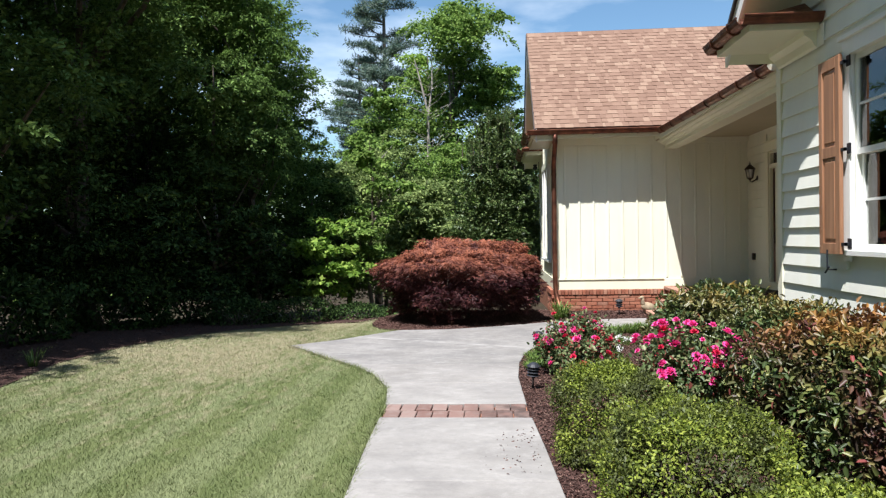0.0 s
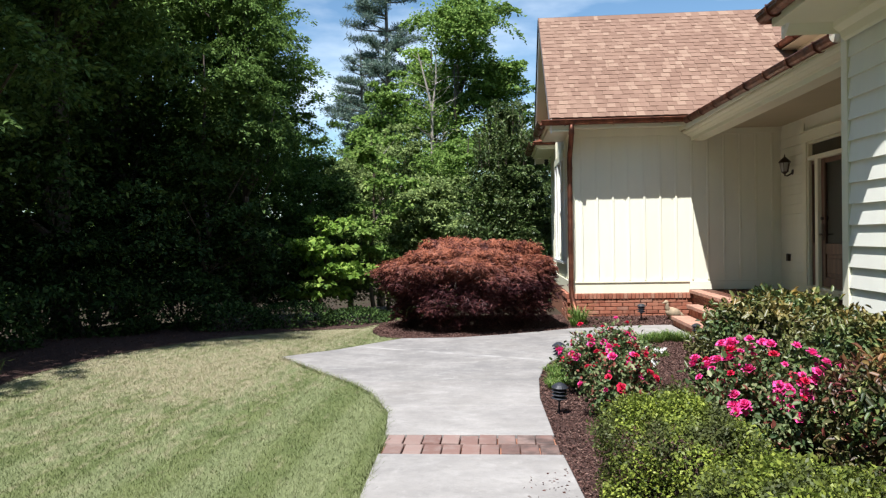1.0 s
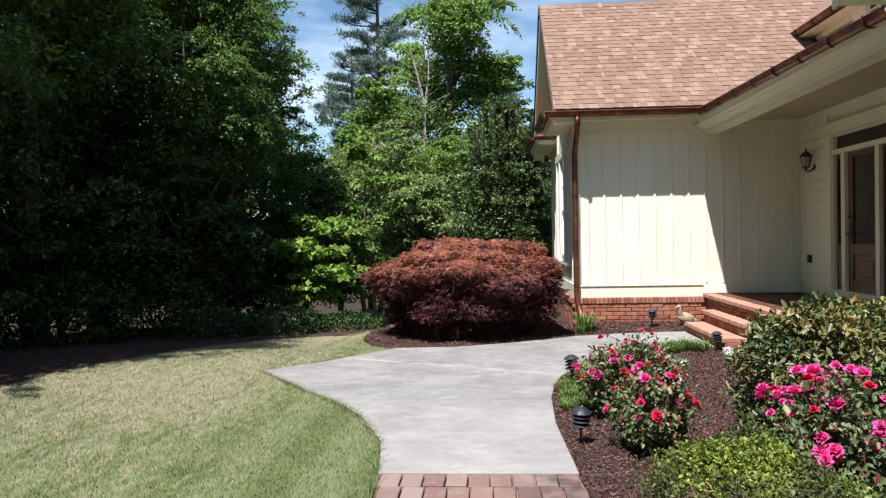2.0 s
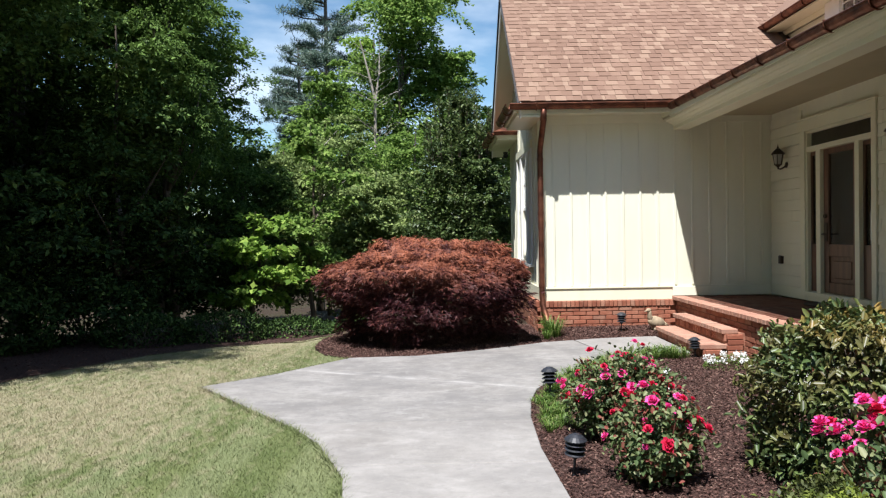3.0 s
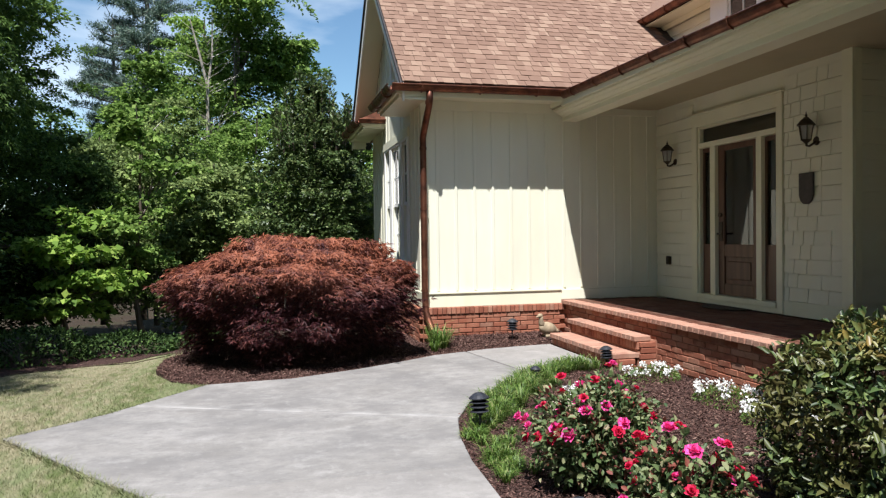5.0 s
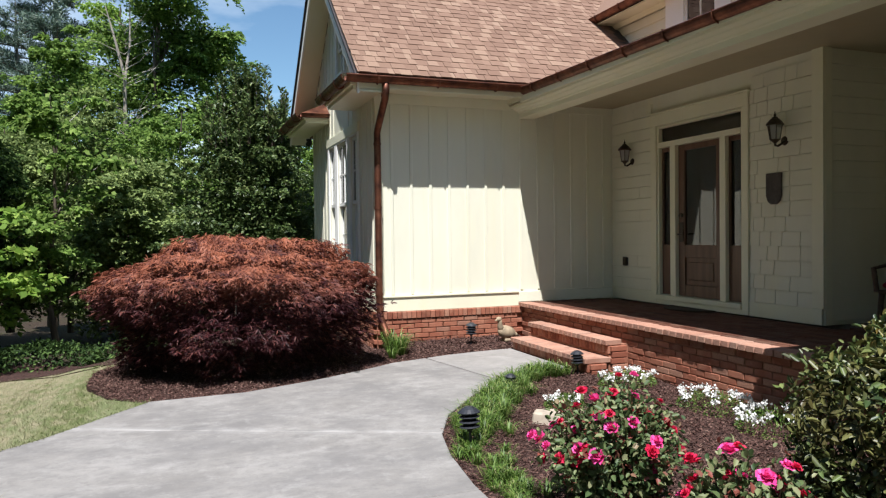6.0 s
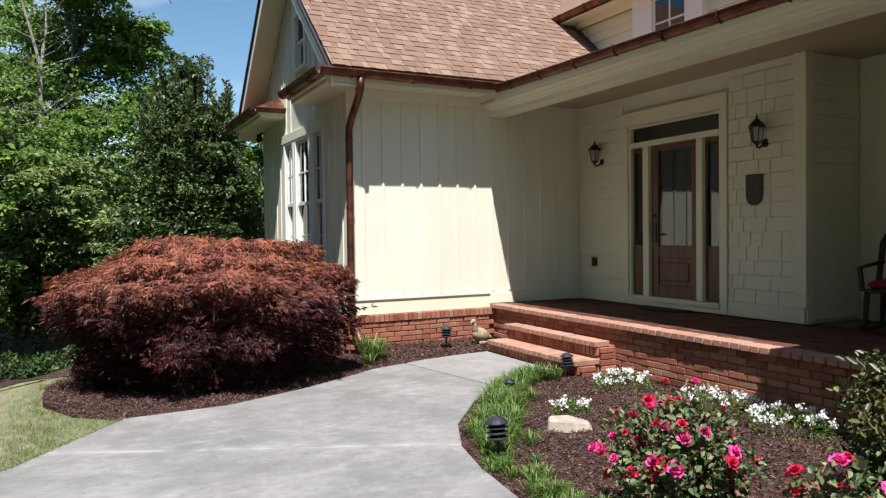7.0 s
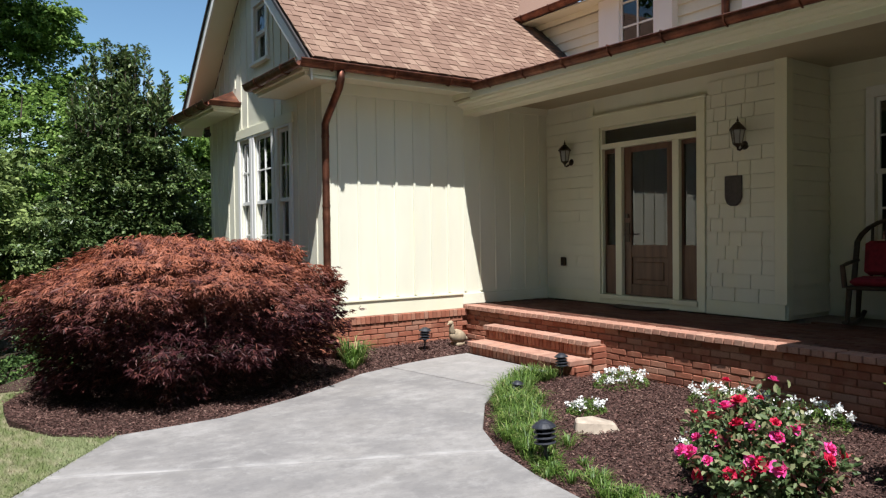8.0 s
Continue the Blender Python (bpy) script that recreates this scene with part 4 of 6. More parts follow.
porch_roof = part("roof_porch", Shape().prism([(1.96, 3.42), (2.30, 3.514), (2.30, 3.465), (1.96, 3.38)], "y", -6.3, -0.47).prism([(2.301, 3.514), (4.5, 4.12), (4.5, 4.02), (2.301, 3.465)], "y", -6.3, 1.2), SHINGLE_J, None, "low shingled porch roof")
tagged(porch_roof, category="roof", kind="structure")

# upper wall above the porch roof, with its eave
UX = 4.42
wall_upper = wall("wall_upper", Shape().box(UX, UX + 0.15, -11.9, 1.55, 3.9, 5.0), SIDING, "shaded cream shingled upper wall above the porch roof")
for r in range(7):
    part("shingle_course", Shape().add([(UX - 0.028, -11.9, 4.0 + 0.15 * r), (UX - 0.028, 1.5, 4.0 + 0.15 * r), (UX - 0.002, 1.5, 4.15 + 0.15 * r), (UX - 0.002, -11.9, 4.15 + 0.15 * r), (UX, -11.9, 4.0 + 0.15 * r), (UX, 1.5, 4.0 + 0.15 * r)], [(0, 1, 2, 3), (0, 4, 5, 1)]), SIDING, wall_upper)
part("soffit", Shape().box(4.10, UX, -11.9, 1.45, 4.985, 5.01).box(UX - 0.06, UX - 0.004, -11.9, 1.45, 4.9, 4.984), TRIM, wall_upper)
gutter("gutter", (4.07, -8.0, 5.10), (4.07, 1.28, 5.10), (-1, 0, 0), "aged copper gutter on the upper eave")
tagged(part("roof_upper", Shape().prism([(4.05, 5.12), (8.0, 8.4), (12.15, 5.12), (12.15, 5.02), (8.0, 8.28), (4.05, 5.02)], "y", -11.9, 2.3), SHINGLE_J, None, "upper shingled roof"), category="roof", kind="structure")
# Dark flashing strip, made 0.4 m wide to paint the valley's shadow.
part("flashing_shadow", Shape().add([(UX - 0.012, 1.30, 5.266), (UX - 0.012, -0.2, 3.94), (UX - 0.40, -0.2, 3.90), (UX - 0.40, 1.30, 5.226)], [(0, 1, 2, 3)]), ROOF_EDGE, wall_upper, "dark step flashing, widened to paint the wall's shadow on the wing roof")
for n, yc in (("window_5", -1.24), ("window_6", -3.62)):
    s = Shape().box(UX - 0.14, UX - 0.001, yc - 0.62, yc - 0.32, 3.95, 4.98).box(UX - 0.14, UX - 0.001, yc + 0.32, yc + 0.72, 3.95, 4.98)
    w5 = tagged(part(n, s, WHITE, wall_upper, "white boxed upper window with divided panes", 0.004), kind="structure")
    s = Shape().box(UX - 0.11, UX - 0.08, yc - 0.32, yc - 0.28, 4.0, 4.98).box(UX - 0.11, UX - 0.08, yc + 0.28, yc + 0.32, 4.0, 4.98).box(UX - 0.108, UX - 0.082, yc - 0.012, yc + 0.012, 4.0, 4.98)
    for z in (4.15, 4.50, 4.85):
        s.box(UX - 0.106, UX - 0.084, yc - 0.28, yc + 0.28, z - 0.012, z + 0.012)
    part("sash", s, WHITE, w5)
    part("pane", Shape().box(UX - 0.096, UX - 0.092, yc - 0.3, yc + 0.3, 4.0, 4.98), GLASS, w5, "blue-reflecting glass")
updsp = part("downspout", Shape().tube([(UX - 0.06, -2.62, 5.0), (UX - 0.06, -2.62, 4.2)], 0.05, 10), COPPER, None, "copper downspout on the upper wall")
tagged(updsp, category="downspout")

# door wall and the recess beside it
D_HOLE = (-2.72, -1.12, 0.62, 2.97)
s = Shape()
s.box(DOOR_X, DOOR_X + 0.15, D_HOLE[1], -0.001, PORCH_Z, 3.42).box(DOOR_X, DOOR_X + 0.15, -3.82, D_HOLE[0], PORCH_Z, 3.42).box(DOOR_X, DOOR_X + 0.15, D_HOLE[0], D_HOLE[1], D_HOLE[3], 3.42).box(DOOR_X, DOOR_X + 0.15, D_HOLE[0], D_HOLE[1], PORCH_Z, D_HOLE[2])
wall_door = wall("wall_door", s, SIDING, "cream shingled porch wall round the front door")
s = Shape().box(DOOR_X + 0.151, 4.56, -3.82, -3.70, PORCH_Z, 3.42)
wall_jog = wall("wall_jog", s, SIDING, "cream lap-sided return wall in the porch recess")
wall_recess = wall("wall_recess", Shape().box(4.56, 4.70, -6.0, -5.05, PORCH_Z, 3.9).box(4.56, 4.70, -4.33, -3.70, PORCH_Z, 3.9).box(4.56, 4.70, -5.05, -4.33, PORCH_Z, 1.35).box(4.56, 4.70, -5.05, -4.33, 2.98, 3.9), SIDING, "cream lap-sided back wall of the porch recess")
sash_window("window_7", wall_recess, 4.56, -5.05, -4.33, 1.35, 2.98, 2, "white window at the back of the porch")


def wall_shingle(w):
    """A tapered wall shingle, w wide and one course high, standing on y = 0, facing -x."""
    return Shape().add([(-0.028, 0, 0), (-0.028, w, 0), (-0.016, w, 0.154), (-0.016, 0, 0.154), (0, 0, 0), (0, w, 0), (0, w, 0.154), (0, 0, 0.154)], [(0, 1, 2, 3), (4, 7, 6, 5), (0, 4, 5, 1), (3, 2, 6, 7), (0, 3, 7, 4), (1, 5, 6, 2)])


sizes = [0.16, 0.20, 0.25, 0.30, 0.36]
shingle_meshes = {w: mesh_of("wall_shingle", wall_shingle(w - 0.008), SIDING) for w in sizes}
srng = random.Random(21)


def shingle_rows(parent, y0, y1, z0, z1, choices):
    z = z0
    while z < z1 - 0.05:
        y = y0
        while y < y1 - 0.02:
            fit_sizes = [w for w in choices if y + w <= y1 + 0.001]
            w = srng.choice(fit_sizes) if fit_sizes else None
            if w is None:
                rest = y1 - y
                part("shingle", Shape().add([(p[0] + DOOR_X - 0.001, p[1] + y, p[2] + z) for p in wall_shingle(rest - 0.008).v], wall_shingle(1).f), SIDING, parent)
                break
            piece("shingle", shingle_meshes[w], parent, pose(DOOR_X - 0.001, y, z + srng.uniform(-0.004, 0.004)))
            y += w
        z += 0.162


shingle_rows(wall_door, -3.70, -2.82, 0.72, 3.30, sizes)
z = 0.72
while z < 3.28:
    cuts = sorted({-1.0, -0.03, *([srng.uniform(-0.8, -0.2)] if srng.random() < 0.35 else [])})
    for a, b in zip(cuts, cuts[1:]):
        part("shingle", Shape().add([(p[0] + DOOR_X - 0.001, p[1] + a, p[2] + z) for p in wall_shingle(b - a - 0.003).v], wall_shingle(1).f), SIDING, wall_door)
    z += 0.162
part("base_board", Shape().box(DOOR_X - 0.03, DOOR_X - 0.003, -3.82, -2.80, PORCH_Z + 0.002, 0.72).box(DOOR_X - 0.03, DOOR_X - 0.003, -1.0, -0.03, PORCH_Z + 0.002, 0.72), TRIM, wall_door, "", 0.003)
part("corner_board", Shape().box(DOOR_X - 0.034, DOOR_X - 0.003, -3.845, -3.70, 0.721, 3.40).box(DOOR_X - 0.003, DOOR_X + 0.09, -3.845, -3.821, PORCH_Z + 0.002, 3.40), TRIM, wall_door, "", 0.003)
for r in range(17):
    z = 0.60 + 0.165 * r
    part("lap_board", Shape().add([(DOOR_X + 0.09, -3.846, z), (4.55, -3.846, z), (4.55, -3.822, z + 0.165), (DOOR_X + 0.09, -3.822, z + 0.165), (DOOR_X + 0.09, -3.82, z), (4.55, -3.82, z)], [(0, 1, 2, 3), (0, 4, 5, 1)]), SIDING, wall_jog)
    for a, b in ((-5.99, -5.16), (-4.22, -3.85)) if 1.3 < z < 3.0 else ((-5.99, -3.85),):
        part("lap_board", Shape().add([(4.534, a, z), (4.534, b, z), (4.556, b, z + 0.165), (4.556, a, z + 0.165), (4.56, a, z), (4.56, b, z)], [(0, 1, 2, 3), (0, 4, 5, 1)]), SIDING, wall_recess)

# front door unit
door = thing("door_1", "stained wooden front door with glass, sidelights and transom", "door", kind="structure")
X = DOOR_X
s = Shape().box(X - 0.045, X - 0.003, -1.12, -1.0, 0.56, 2.98).box(X - 0.045, X - 0.003, -2.82, -2.72, 0.56, 2.98).box(X - 0.045, X - 0.003, -2.82, -1.0, 2.98, 3.14).box(X - 0.065, X - 0.003, -2.84, -0.98, 3.141, 3.165)
part("casing", s, TRIM, door, "", 0.004)
s = Shape().box(X - 0.02, X + 0.11, -1.155, -1.122, 0.68, 2.968).box(X - 0.02, X + 0.11, -2.718, -2.685, 0.68, 2.968).box(X - 0.025, X + 0.11, -2.685, -1.155, 2.68, 2.75).box(X - 0.02, X + 0.11, -2.685, -1.155, 2.945, 2.968)
s.box(X - 0.022, X + 0.11, -1.50, -1.39, 0.68, 2.68).box(X - 0.022, X + 0.11, -2.43, -2.33, 0.68, 2.68)
part("frame", s, TRIM, door, "", 0.003)
part("threshold", Shape().box(X - 0.06, X + 0.12, -2.715, -1.125, 0.621, 0.68).box(X - 0.04, X + 0.0, -2.80, -1.0, PORCH_Z + 0.003, 0.619), TRIM, door, "", 0.004)
leaf = part("door_leaf", Shape().box(X + 0.03, X + 0.075, -1.625, -1.502, 0.69, 2.675).box(X + 0.03, X + 0.075, -2.328, -2.21, 0.69, 2.675).box(X + 0.032, X + 0.073, -2.21, -1.625, 2.60, 2.675).box(X + 0.032, X + 0.073, -2.21, -1.625, 1.20, 1.36).box(X + 0.032, X + 0.073, -2.21, -1.625, 0.69, 0.84).box(X + 0.05, X + 0.07, -2.21, -1.625, 0.84, 1.20), DOOR_WOOD, door, "brown stained wooden door leaf", 0.004)
part("raised_panel", Shape().box(X + 0.036, X + 0.055, -2.15, -1.685, 0.90, 1.14), DOOR_WOOD, leaf, "", 0.012)
part("pane", Shape().box(X + 0.05, X + 0.054, -2.215, -1.62, 1.355, 2.605), GLASS, leaf, "dark reflecting door glass")
part("lever", Shape().tube([(X + 0.03, -1.565, 1.50), (X - 0.03, -1.565, 1.50), (X - 0.035, -1.66, 1.505)], 0.012, 8).box(X + 0.018, X + 0.03, -1.60, -1.53, 1.40, 1.66).tube([(X + 0.03, -1.565, 1.75), (X + 0.0, -1.565, 1.75)], 0.028, 12), BRONZE, leaf, "dark bronze handle set")
for a, b in ((-1.39, -1.156), (-2.684, -2.43)):
    sl = part("sidelight", Shape().box(X + 0.03, X + 0.07, a, a + 0.03, 0.69, 2.675).box(X + 0.03, X + 0.07, b - 0.03, b, 0.69, 2.675).box(X + 0.032, X + 0.068, a + 0.03, b - 0.03, 0.69, 1.36).box(X + 0.032, X + 0.068, a + 0.03, b - 0.03, 2.62, 2.675), DOOR_WOOD, door, "narrow wooden sidelight", 0.003)
    part("pane", Shape().box(X + 0.05, X + 0.054, a + 0.025, b - 0.025, 1.355, 2.63), GLASS, sl)
part("transom_pane", Shape().box(X + 0.04, X + 0.044, -2.69, -1.15, 2.745, 2.95), GLASS, door, "dark transom glass")

# bedroom wing: gable end with lap siding
B0, B1 = -11.25, BED_Y
wall_bed = gable_wall("wall_bedroom", BED_X, B0, B1, 0.80, 3.62, 5.9, [(-9.30, -7.80, 1.40, 3.08)], LAP, "pale grey-cream lap-sided gable wall with a shuttered window")
wall("wall_bedroom_side", Shape().box(BED_X + 0.151, 4.56, BED_Y - 0.16, BED_Y - 0.002, 0.0, 3.62), LAP, "pale lap-sided side wall at the porch end")
wall("wall_bedroom_base", Shape().box(BED_X - 0.02, BED_X + 0.16, B0, B1, -0.1, 0.80), BRICK, "brick foundation under the bedroom wing")
r = 0
z = 0.84
while z < 5.7:
    ym, top = (B0 + B1) / 2, 3.62
    y0, y1 = B0, B1 - 0.10
    if z > 3.62:
        hw = (B1 - B0) / 2 * (1 - (z + 0.1 - 3.62) / (5.9 - 3.62))
        y0, y1 = ym - hw, ym + hw
    if y1 - y0 < 0.3:
        break
    spans = [(y0, -9.47), (-7.68, y1)] if 1.25 < z + 0.1 < 3.22 else [(y0, y1)]
    for a, b in spans:
        part("lap_board", Shape().add([(BED_X - 0.03, a, z), (BED_X - 0.03, b, z), (BED_X - 0.004, b, z + 0.20), (BED_X - 0.004, a, z + 0.20), (BED_X - 0.001, a, z), (BED_X - 0.001, b, z), (BED_X - 0.001, b, z + 0.20), (BED_X - 0.001, a, z + 0.20)], [(0, 1, 2, 3), (0, 4, 5, 1), (1, 5, 6, 2), (3, 7, 4, 0), (2, 6, 7, 3), (4, 7, 6, 5)]), LAP, wall_bed)
    z += 0.192
part("corner_board", Shape().box(BED_X - 0.036, BED_X - 0.002, BED_Y - 0.098, BED_Y + 0.02, 0.80, 3.60).box(BED_X - 0.002, BED_X + 0.1, BED_Y + 0.001, BED_Y + 0.022, 0.80, 3.6), TRIM, wall_bed, "", 0.003)
part("frieze_board", Shape().box(BED_X - 0.04, BED_X - 0.031, -7.3, BED_Y, 3.30, 3.5), LAP, wall_bed)
sash_window("window_8", wall_bed, BED_X, -9.30, -7.80, 1.40, 3.08, 3, "large white double-hung bedroom window", 0.075)
part("casing", Shape().box(BED_X - 0.05, BED_X - 0.031, -7.80, -7.67, 1.30, 3.22).box(BED_X - 0.05, BED_X - 0.031, -9.43, -9.30, 1.30, 3.22).box(BED_X - 0.052, BED_X - 0.031, -9.30, -7.80, 3.08, 3.22).box(BED_X - 0.075, BED_X - 0.031, -9.46, -7.64, 3.22, 3.26), WHITE, wall_bed, "", 0.003)
cs = Shape()
for k in range(22):
    a = -9.25 + 0.065 * k
    cs.box(BED_X + 0.155 + 0.012 * math.sin(k * 2.1), BED_X + 0.165 + 0.012 * math.sin(k * 2.1), a, a + 0.066, 1.2, 3.2)
curtain = tagged(part("curtain", cs, CURTAIN, None, "pale gathered curtain behind the bedroom window"), category="curtain")

HB = (B1 - B0) / 2 - 0.02
YB = (B0 + B1) / 2
roof_bed = gable_roof("roof_bedroom", BED_X - 0.56, 12.0, YB, HB, 3.62, 3.62 + HB * 0.87, "gable roof with reddish-tan shingles over the bedroom wing")
for sg in (-1, 1):
    ya = YB + sg * (HB - 0.02)
    zr = 3.62 + HB * 0.87
    part("rake_board", Shape().prism([(ya, 3.58), (YB, zr - 0.03), (YB, zr - 0.26), (ya, 3.35)], "x", BED_X - 0.59, BED_X - 0.562), WHITE, roof_bed)
    part("drip_edge", Shape().prism([(ya + sg * 0.02, 3.60), (YB, zr + 0.005), (YB, zr - 0.045), (ya + sg * 0.02, 3.55)], "x", BED_X - 0.62, BED_X - 0.591), ROOF_EDGE, roof_bed)
    part("rake_soffit", Shape().prism([(ya, 3.40), (YB, zr - 0.21), (YB, zr - 0.235), (ya, 3.375)], "x", BED_X - 0.562, BED_X - 0.001), TRIM, roof_bed)
br = thing("eave_return", "boxed cream eave return with moulding on the bedroom gable", "eave return")
part("box", Shape().box(BED_X - 0.68, BED_X - 0.04, -7.22, -6.22, 3.46, 3.56), TRIM, br, "", 0.004)
part("moulding", Shape().prism([(BED_X - 0.04, 3.30), (BED_X - 0.06, 3.32), (BED_X - 0.09, 3.38), (BED_X - 0.15, 3.42), (BED_X - 0.17, 3.459), (BED_X - 0.04, 3.459)], "y", -7.16, -6.24), TRIM, br)
part("cap", Shape().add([(BED_X - 0.7, -7.24, 3.565), (BED_X - 0.04, -7.24, 3.565), (BED_X - 0.04, -6.20, 3.565), (BED_X - 0.7, -6.20, 3.565), (BED_X - 0.04, -6.9, 3.8), (BED_X - 0.04, -6.3, 3.8)], [(3, 2, 1, 0), (0, 1, 4), (2, 3, 5), (0, 4, 5, 3), (1, 2, 5, 4)]), COPPER, br)
gutter("gutter", (BED_X - 0.74, -7.25, 3.58), (BED_X - 0.74, -6.17, 3.58), (-1, 0, 0), "copper gutter on the bedroom eave return")
gutter("gutter", (BED_X - 0.76, -7.27, 3.585), (BED_X - 0.04, -7.27, 3.585), (0, -1, 0), "short copper gutter end on the bedroom return", False, 0.065)
gutter("gutter", (BED_X - 0.76, -6.16, 3.58), (BED_X + 0.3, -6.16, 3.58), (0, 1, 0), "copper gutter along the bedroom eave", False)

shutter = thing("shutter", "brown stained two-panel wooden shutter held open beside the window", "shutter")
sx = BED_X - 0.105
s = Shape().box(sx, sx + 0.035, -7.73, -7.655, 1.36, 3.10).box(sx, sx + 0.035, -7.40, -7.33, 1.36, 3.10)
for a, b in ((1.36, 1.46), (2.22, 2.32), (3.0, 3.10)):
    s.box(sx + 0.001, sx + 0.034, -7.655, -7.40, a, b)
shutter_frame = part("shutter_frame", s, SHUTTER, shutter, "", 0.004)
for a, b in ((1.46, 2.22), (2.32, 3.0)):
    part("panel", Shape().box(sx + 0.014, sx + 0.026, -7.655, -7.40, a, b).box(sx + 0.006, sx + 0.016, -7.62, -7.435, a + 0.035, b - 0.035), SHUTTER, shutter_frame, "", 0.004)
for z in (1.45, 2.27, 3.02):
    part("hinge", Shape().box(sx + 0.01, BED_X - 0.04, -7.8, -7.785, z - 0.012, z + 0.012).box(sx + 0.01, sx + 0.03, -7.8, -7.73, z - 0.014, z + 0.014).box(BED_X - 0.06, BED_X - 0.05, -7.83, -7.77, z - 0.04, z + 0.05), BLACK, shutter_frame, "black iron hinge")
part("shutter_dog", Shape().tube([(BED_X - 0.04, -7.52, 1.22), (BED_X - 0.12, -7.52, 1.22), (BED_X - 0.12, -7.52, 1.40)], 0.008, 6).tube([(BED_X - 0.12, -7.48, 1.19), (BED_X - 0.12, -7.56, 1.25)], 0.009, 6), BLACK, shutter, "black iron holdback")

# ---- brickwork ----
SB = mesh_of("brick", Shape().box(-0.098, 0.098, -0.045, 0.0, -0.0285, 0.0285), BRICK, 0.004)
HB_MESH = mesh_of("header_brick", Shape().box(-0.046, 0.046, -0.10, 0.10, -0.029, 0.029), BRICK_TREAD, 0.005)
RB_MESH = mesh_of("rowlock_brick", Shape().box(-0.0295, 0.0295, -0.055, 0.0, -0.046, 0.046), BRICK, 0.004)
krng = random.Random(33)


def jitter(a=0.0015):
    return krng.uniform(-a, a)


def brick_wall(parent, at, along, length, z0, z1, facing):
    """Running bond on a wall face: from at, along a unit direction, facing degrees about z."""
    rows = int((z1 - z0) / 0.067 + 0.5)
    for r in range(rows):
        x = 0.10 + (0.1035 if r % 2 else 0.0)
        while x < length - 0.05:
            px, py = at[0] + along[0] * x, at[1] + along[1] * x
            piece("brick", SB, parent, pose(px + jitter(0.004), py + jitter(0.004), z0 + 0.033 + 0.067 * r + jitter(0.003), 0, krng.uniform(-0.6, 0.6), facing + krng.uniform(-0.8, 0.8)))
            x += 0.207


base_wing = wall("wall_base", Shape().box(-0.03, PORCH_X + 0.044, -0.03, 0.10, -0.15, 0.50).box(-0.03, 0.10, 0.101, 4.7, -0.15, 0.50), MORTAR, "red brick foundation course under the wing wall")
brick_wall(base_wing, (-0.03, -0.031), (1, 0), 2.14, -0.07, 0.40, 0)
brick_wall(base_wing, (-0.031, 1.2), (0, -1), 1.2, -0.07, 0.40, -90)
for k in range(32):
    piece("brick", RB_MESH, base_wing, pose(0.0 + 0.068 * k, -0.038 + jitter(), 0.452, krng.uniform(-1, 1), 0, 0))
for k in range(17):
    piece("brick", RB_MESH, base_wing, pose(-0.038, 0.03 + 0.068 * k, 0.452, 0, 0, -90))

porch = tagged(part("porch_base", Shape().box(PORCH_X + 0.045, DOOR_X, -6.17, -0.03, -0.15, PORCH_Z - 0.062).box(DOOR_X, 4.56, -6.0, -3.82, -0.1, PORCH_Z - 0.062), MORTAR, None, "red brick raised porch with a header-brick edge"), category="porch", kind="structure")
brick_wall(porch, (PORCH_X + 0.078, -0.06), (0, -1), 6.05, -0.05, PORCH_Z - 0.075, -90)
for k in range(59):
    piece("brick", HB_MESH, porch, pose(PORCH_X + 0.085 + jitter(0.003), -0.09 - 0.103 * k, PORCH_Z - 0.03 + jitter(0.002), krng.uniform(-0.5, 0.5), krng.uniform(-0.5, 0.5), -90 + krng.uniform(-0.6, 0.6)))
# paved porch floor behind the edge, joined
fs = Shape()
x = PORCH_X + 0.20
row = 0
while x < 4.5:
    y = -0.04 + (0.1 if row % 2 else 0)
    while y > -6.1:
        if x < DOOR_X - 0.1 or y < -3.95:
            fs.box(x, x + 0.094, y - 0.196, y - 0.002, PORCH_Z - 0.06, PORCH_Z - 0.004 + jitter(0.0015))
        y -= 0.204
    x += 0.102
    row += 1
raw_mesh("porch_floor", fs.v, fs.f, BRICK_J, porch, "stuff", "brick paved porch floor").data.shade_flat()

for label, x0, z1, nm in (("lower", 1.56, 0.18, 0), ("upper", 1.82, 0.365, 1)):
    st = tagged(part("step", Shape().box(x0 + 0.045, PORCH_X + 0.04 if nm else 1.83, -2.66, -0.84, -0.12, z1 - 0.06), MORTAR, None, "red brick porch step with a header-brick tread"), category="step", group="porch steps", kind="structure")
    for k in range(18):
        piece("brick", HB_MESH, st, pose(x0 + 0.10 + jitter(0.003), -0.87 - 0.1035 * k, z1 - 0.03 + jitter(0.002), krng.uniform(-0.5, 0.5), krng.uniform(-0.5, 0.5), -90 + krng.uniform(-0.5, 0.5)))
    for k in range(18):
        piece("brick", HB_MESH, st, pose(x0 + 0.275, -0.87 - 0.1035 * k, z1 - 0.032, 0, 0, -90)) if nm == 0 else None
    for k in range(27):
        piece("brick", RB_MESH, st, pose(x0 + 0.088, -0.86 - 0.0685 * k, z1 - 0.108, 0, 0, -90))
    rows = 6 if nm else 3
    for k in range(rows):
        piece("brick", SB, st, pose(x0 + 0.155 + 0.01 * (k % 2), -2.661 + jitter(), z1 - 0.097 - 0.067 * k, 0, 0, krng.uniform(-0.4, 0.4)))

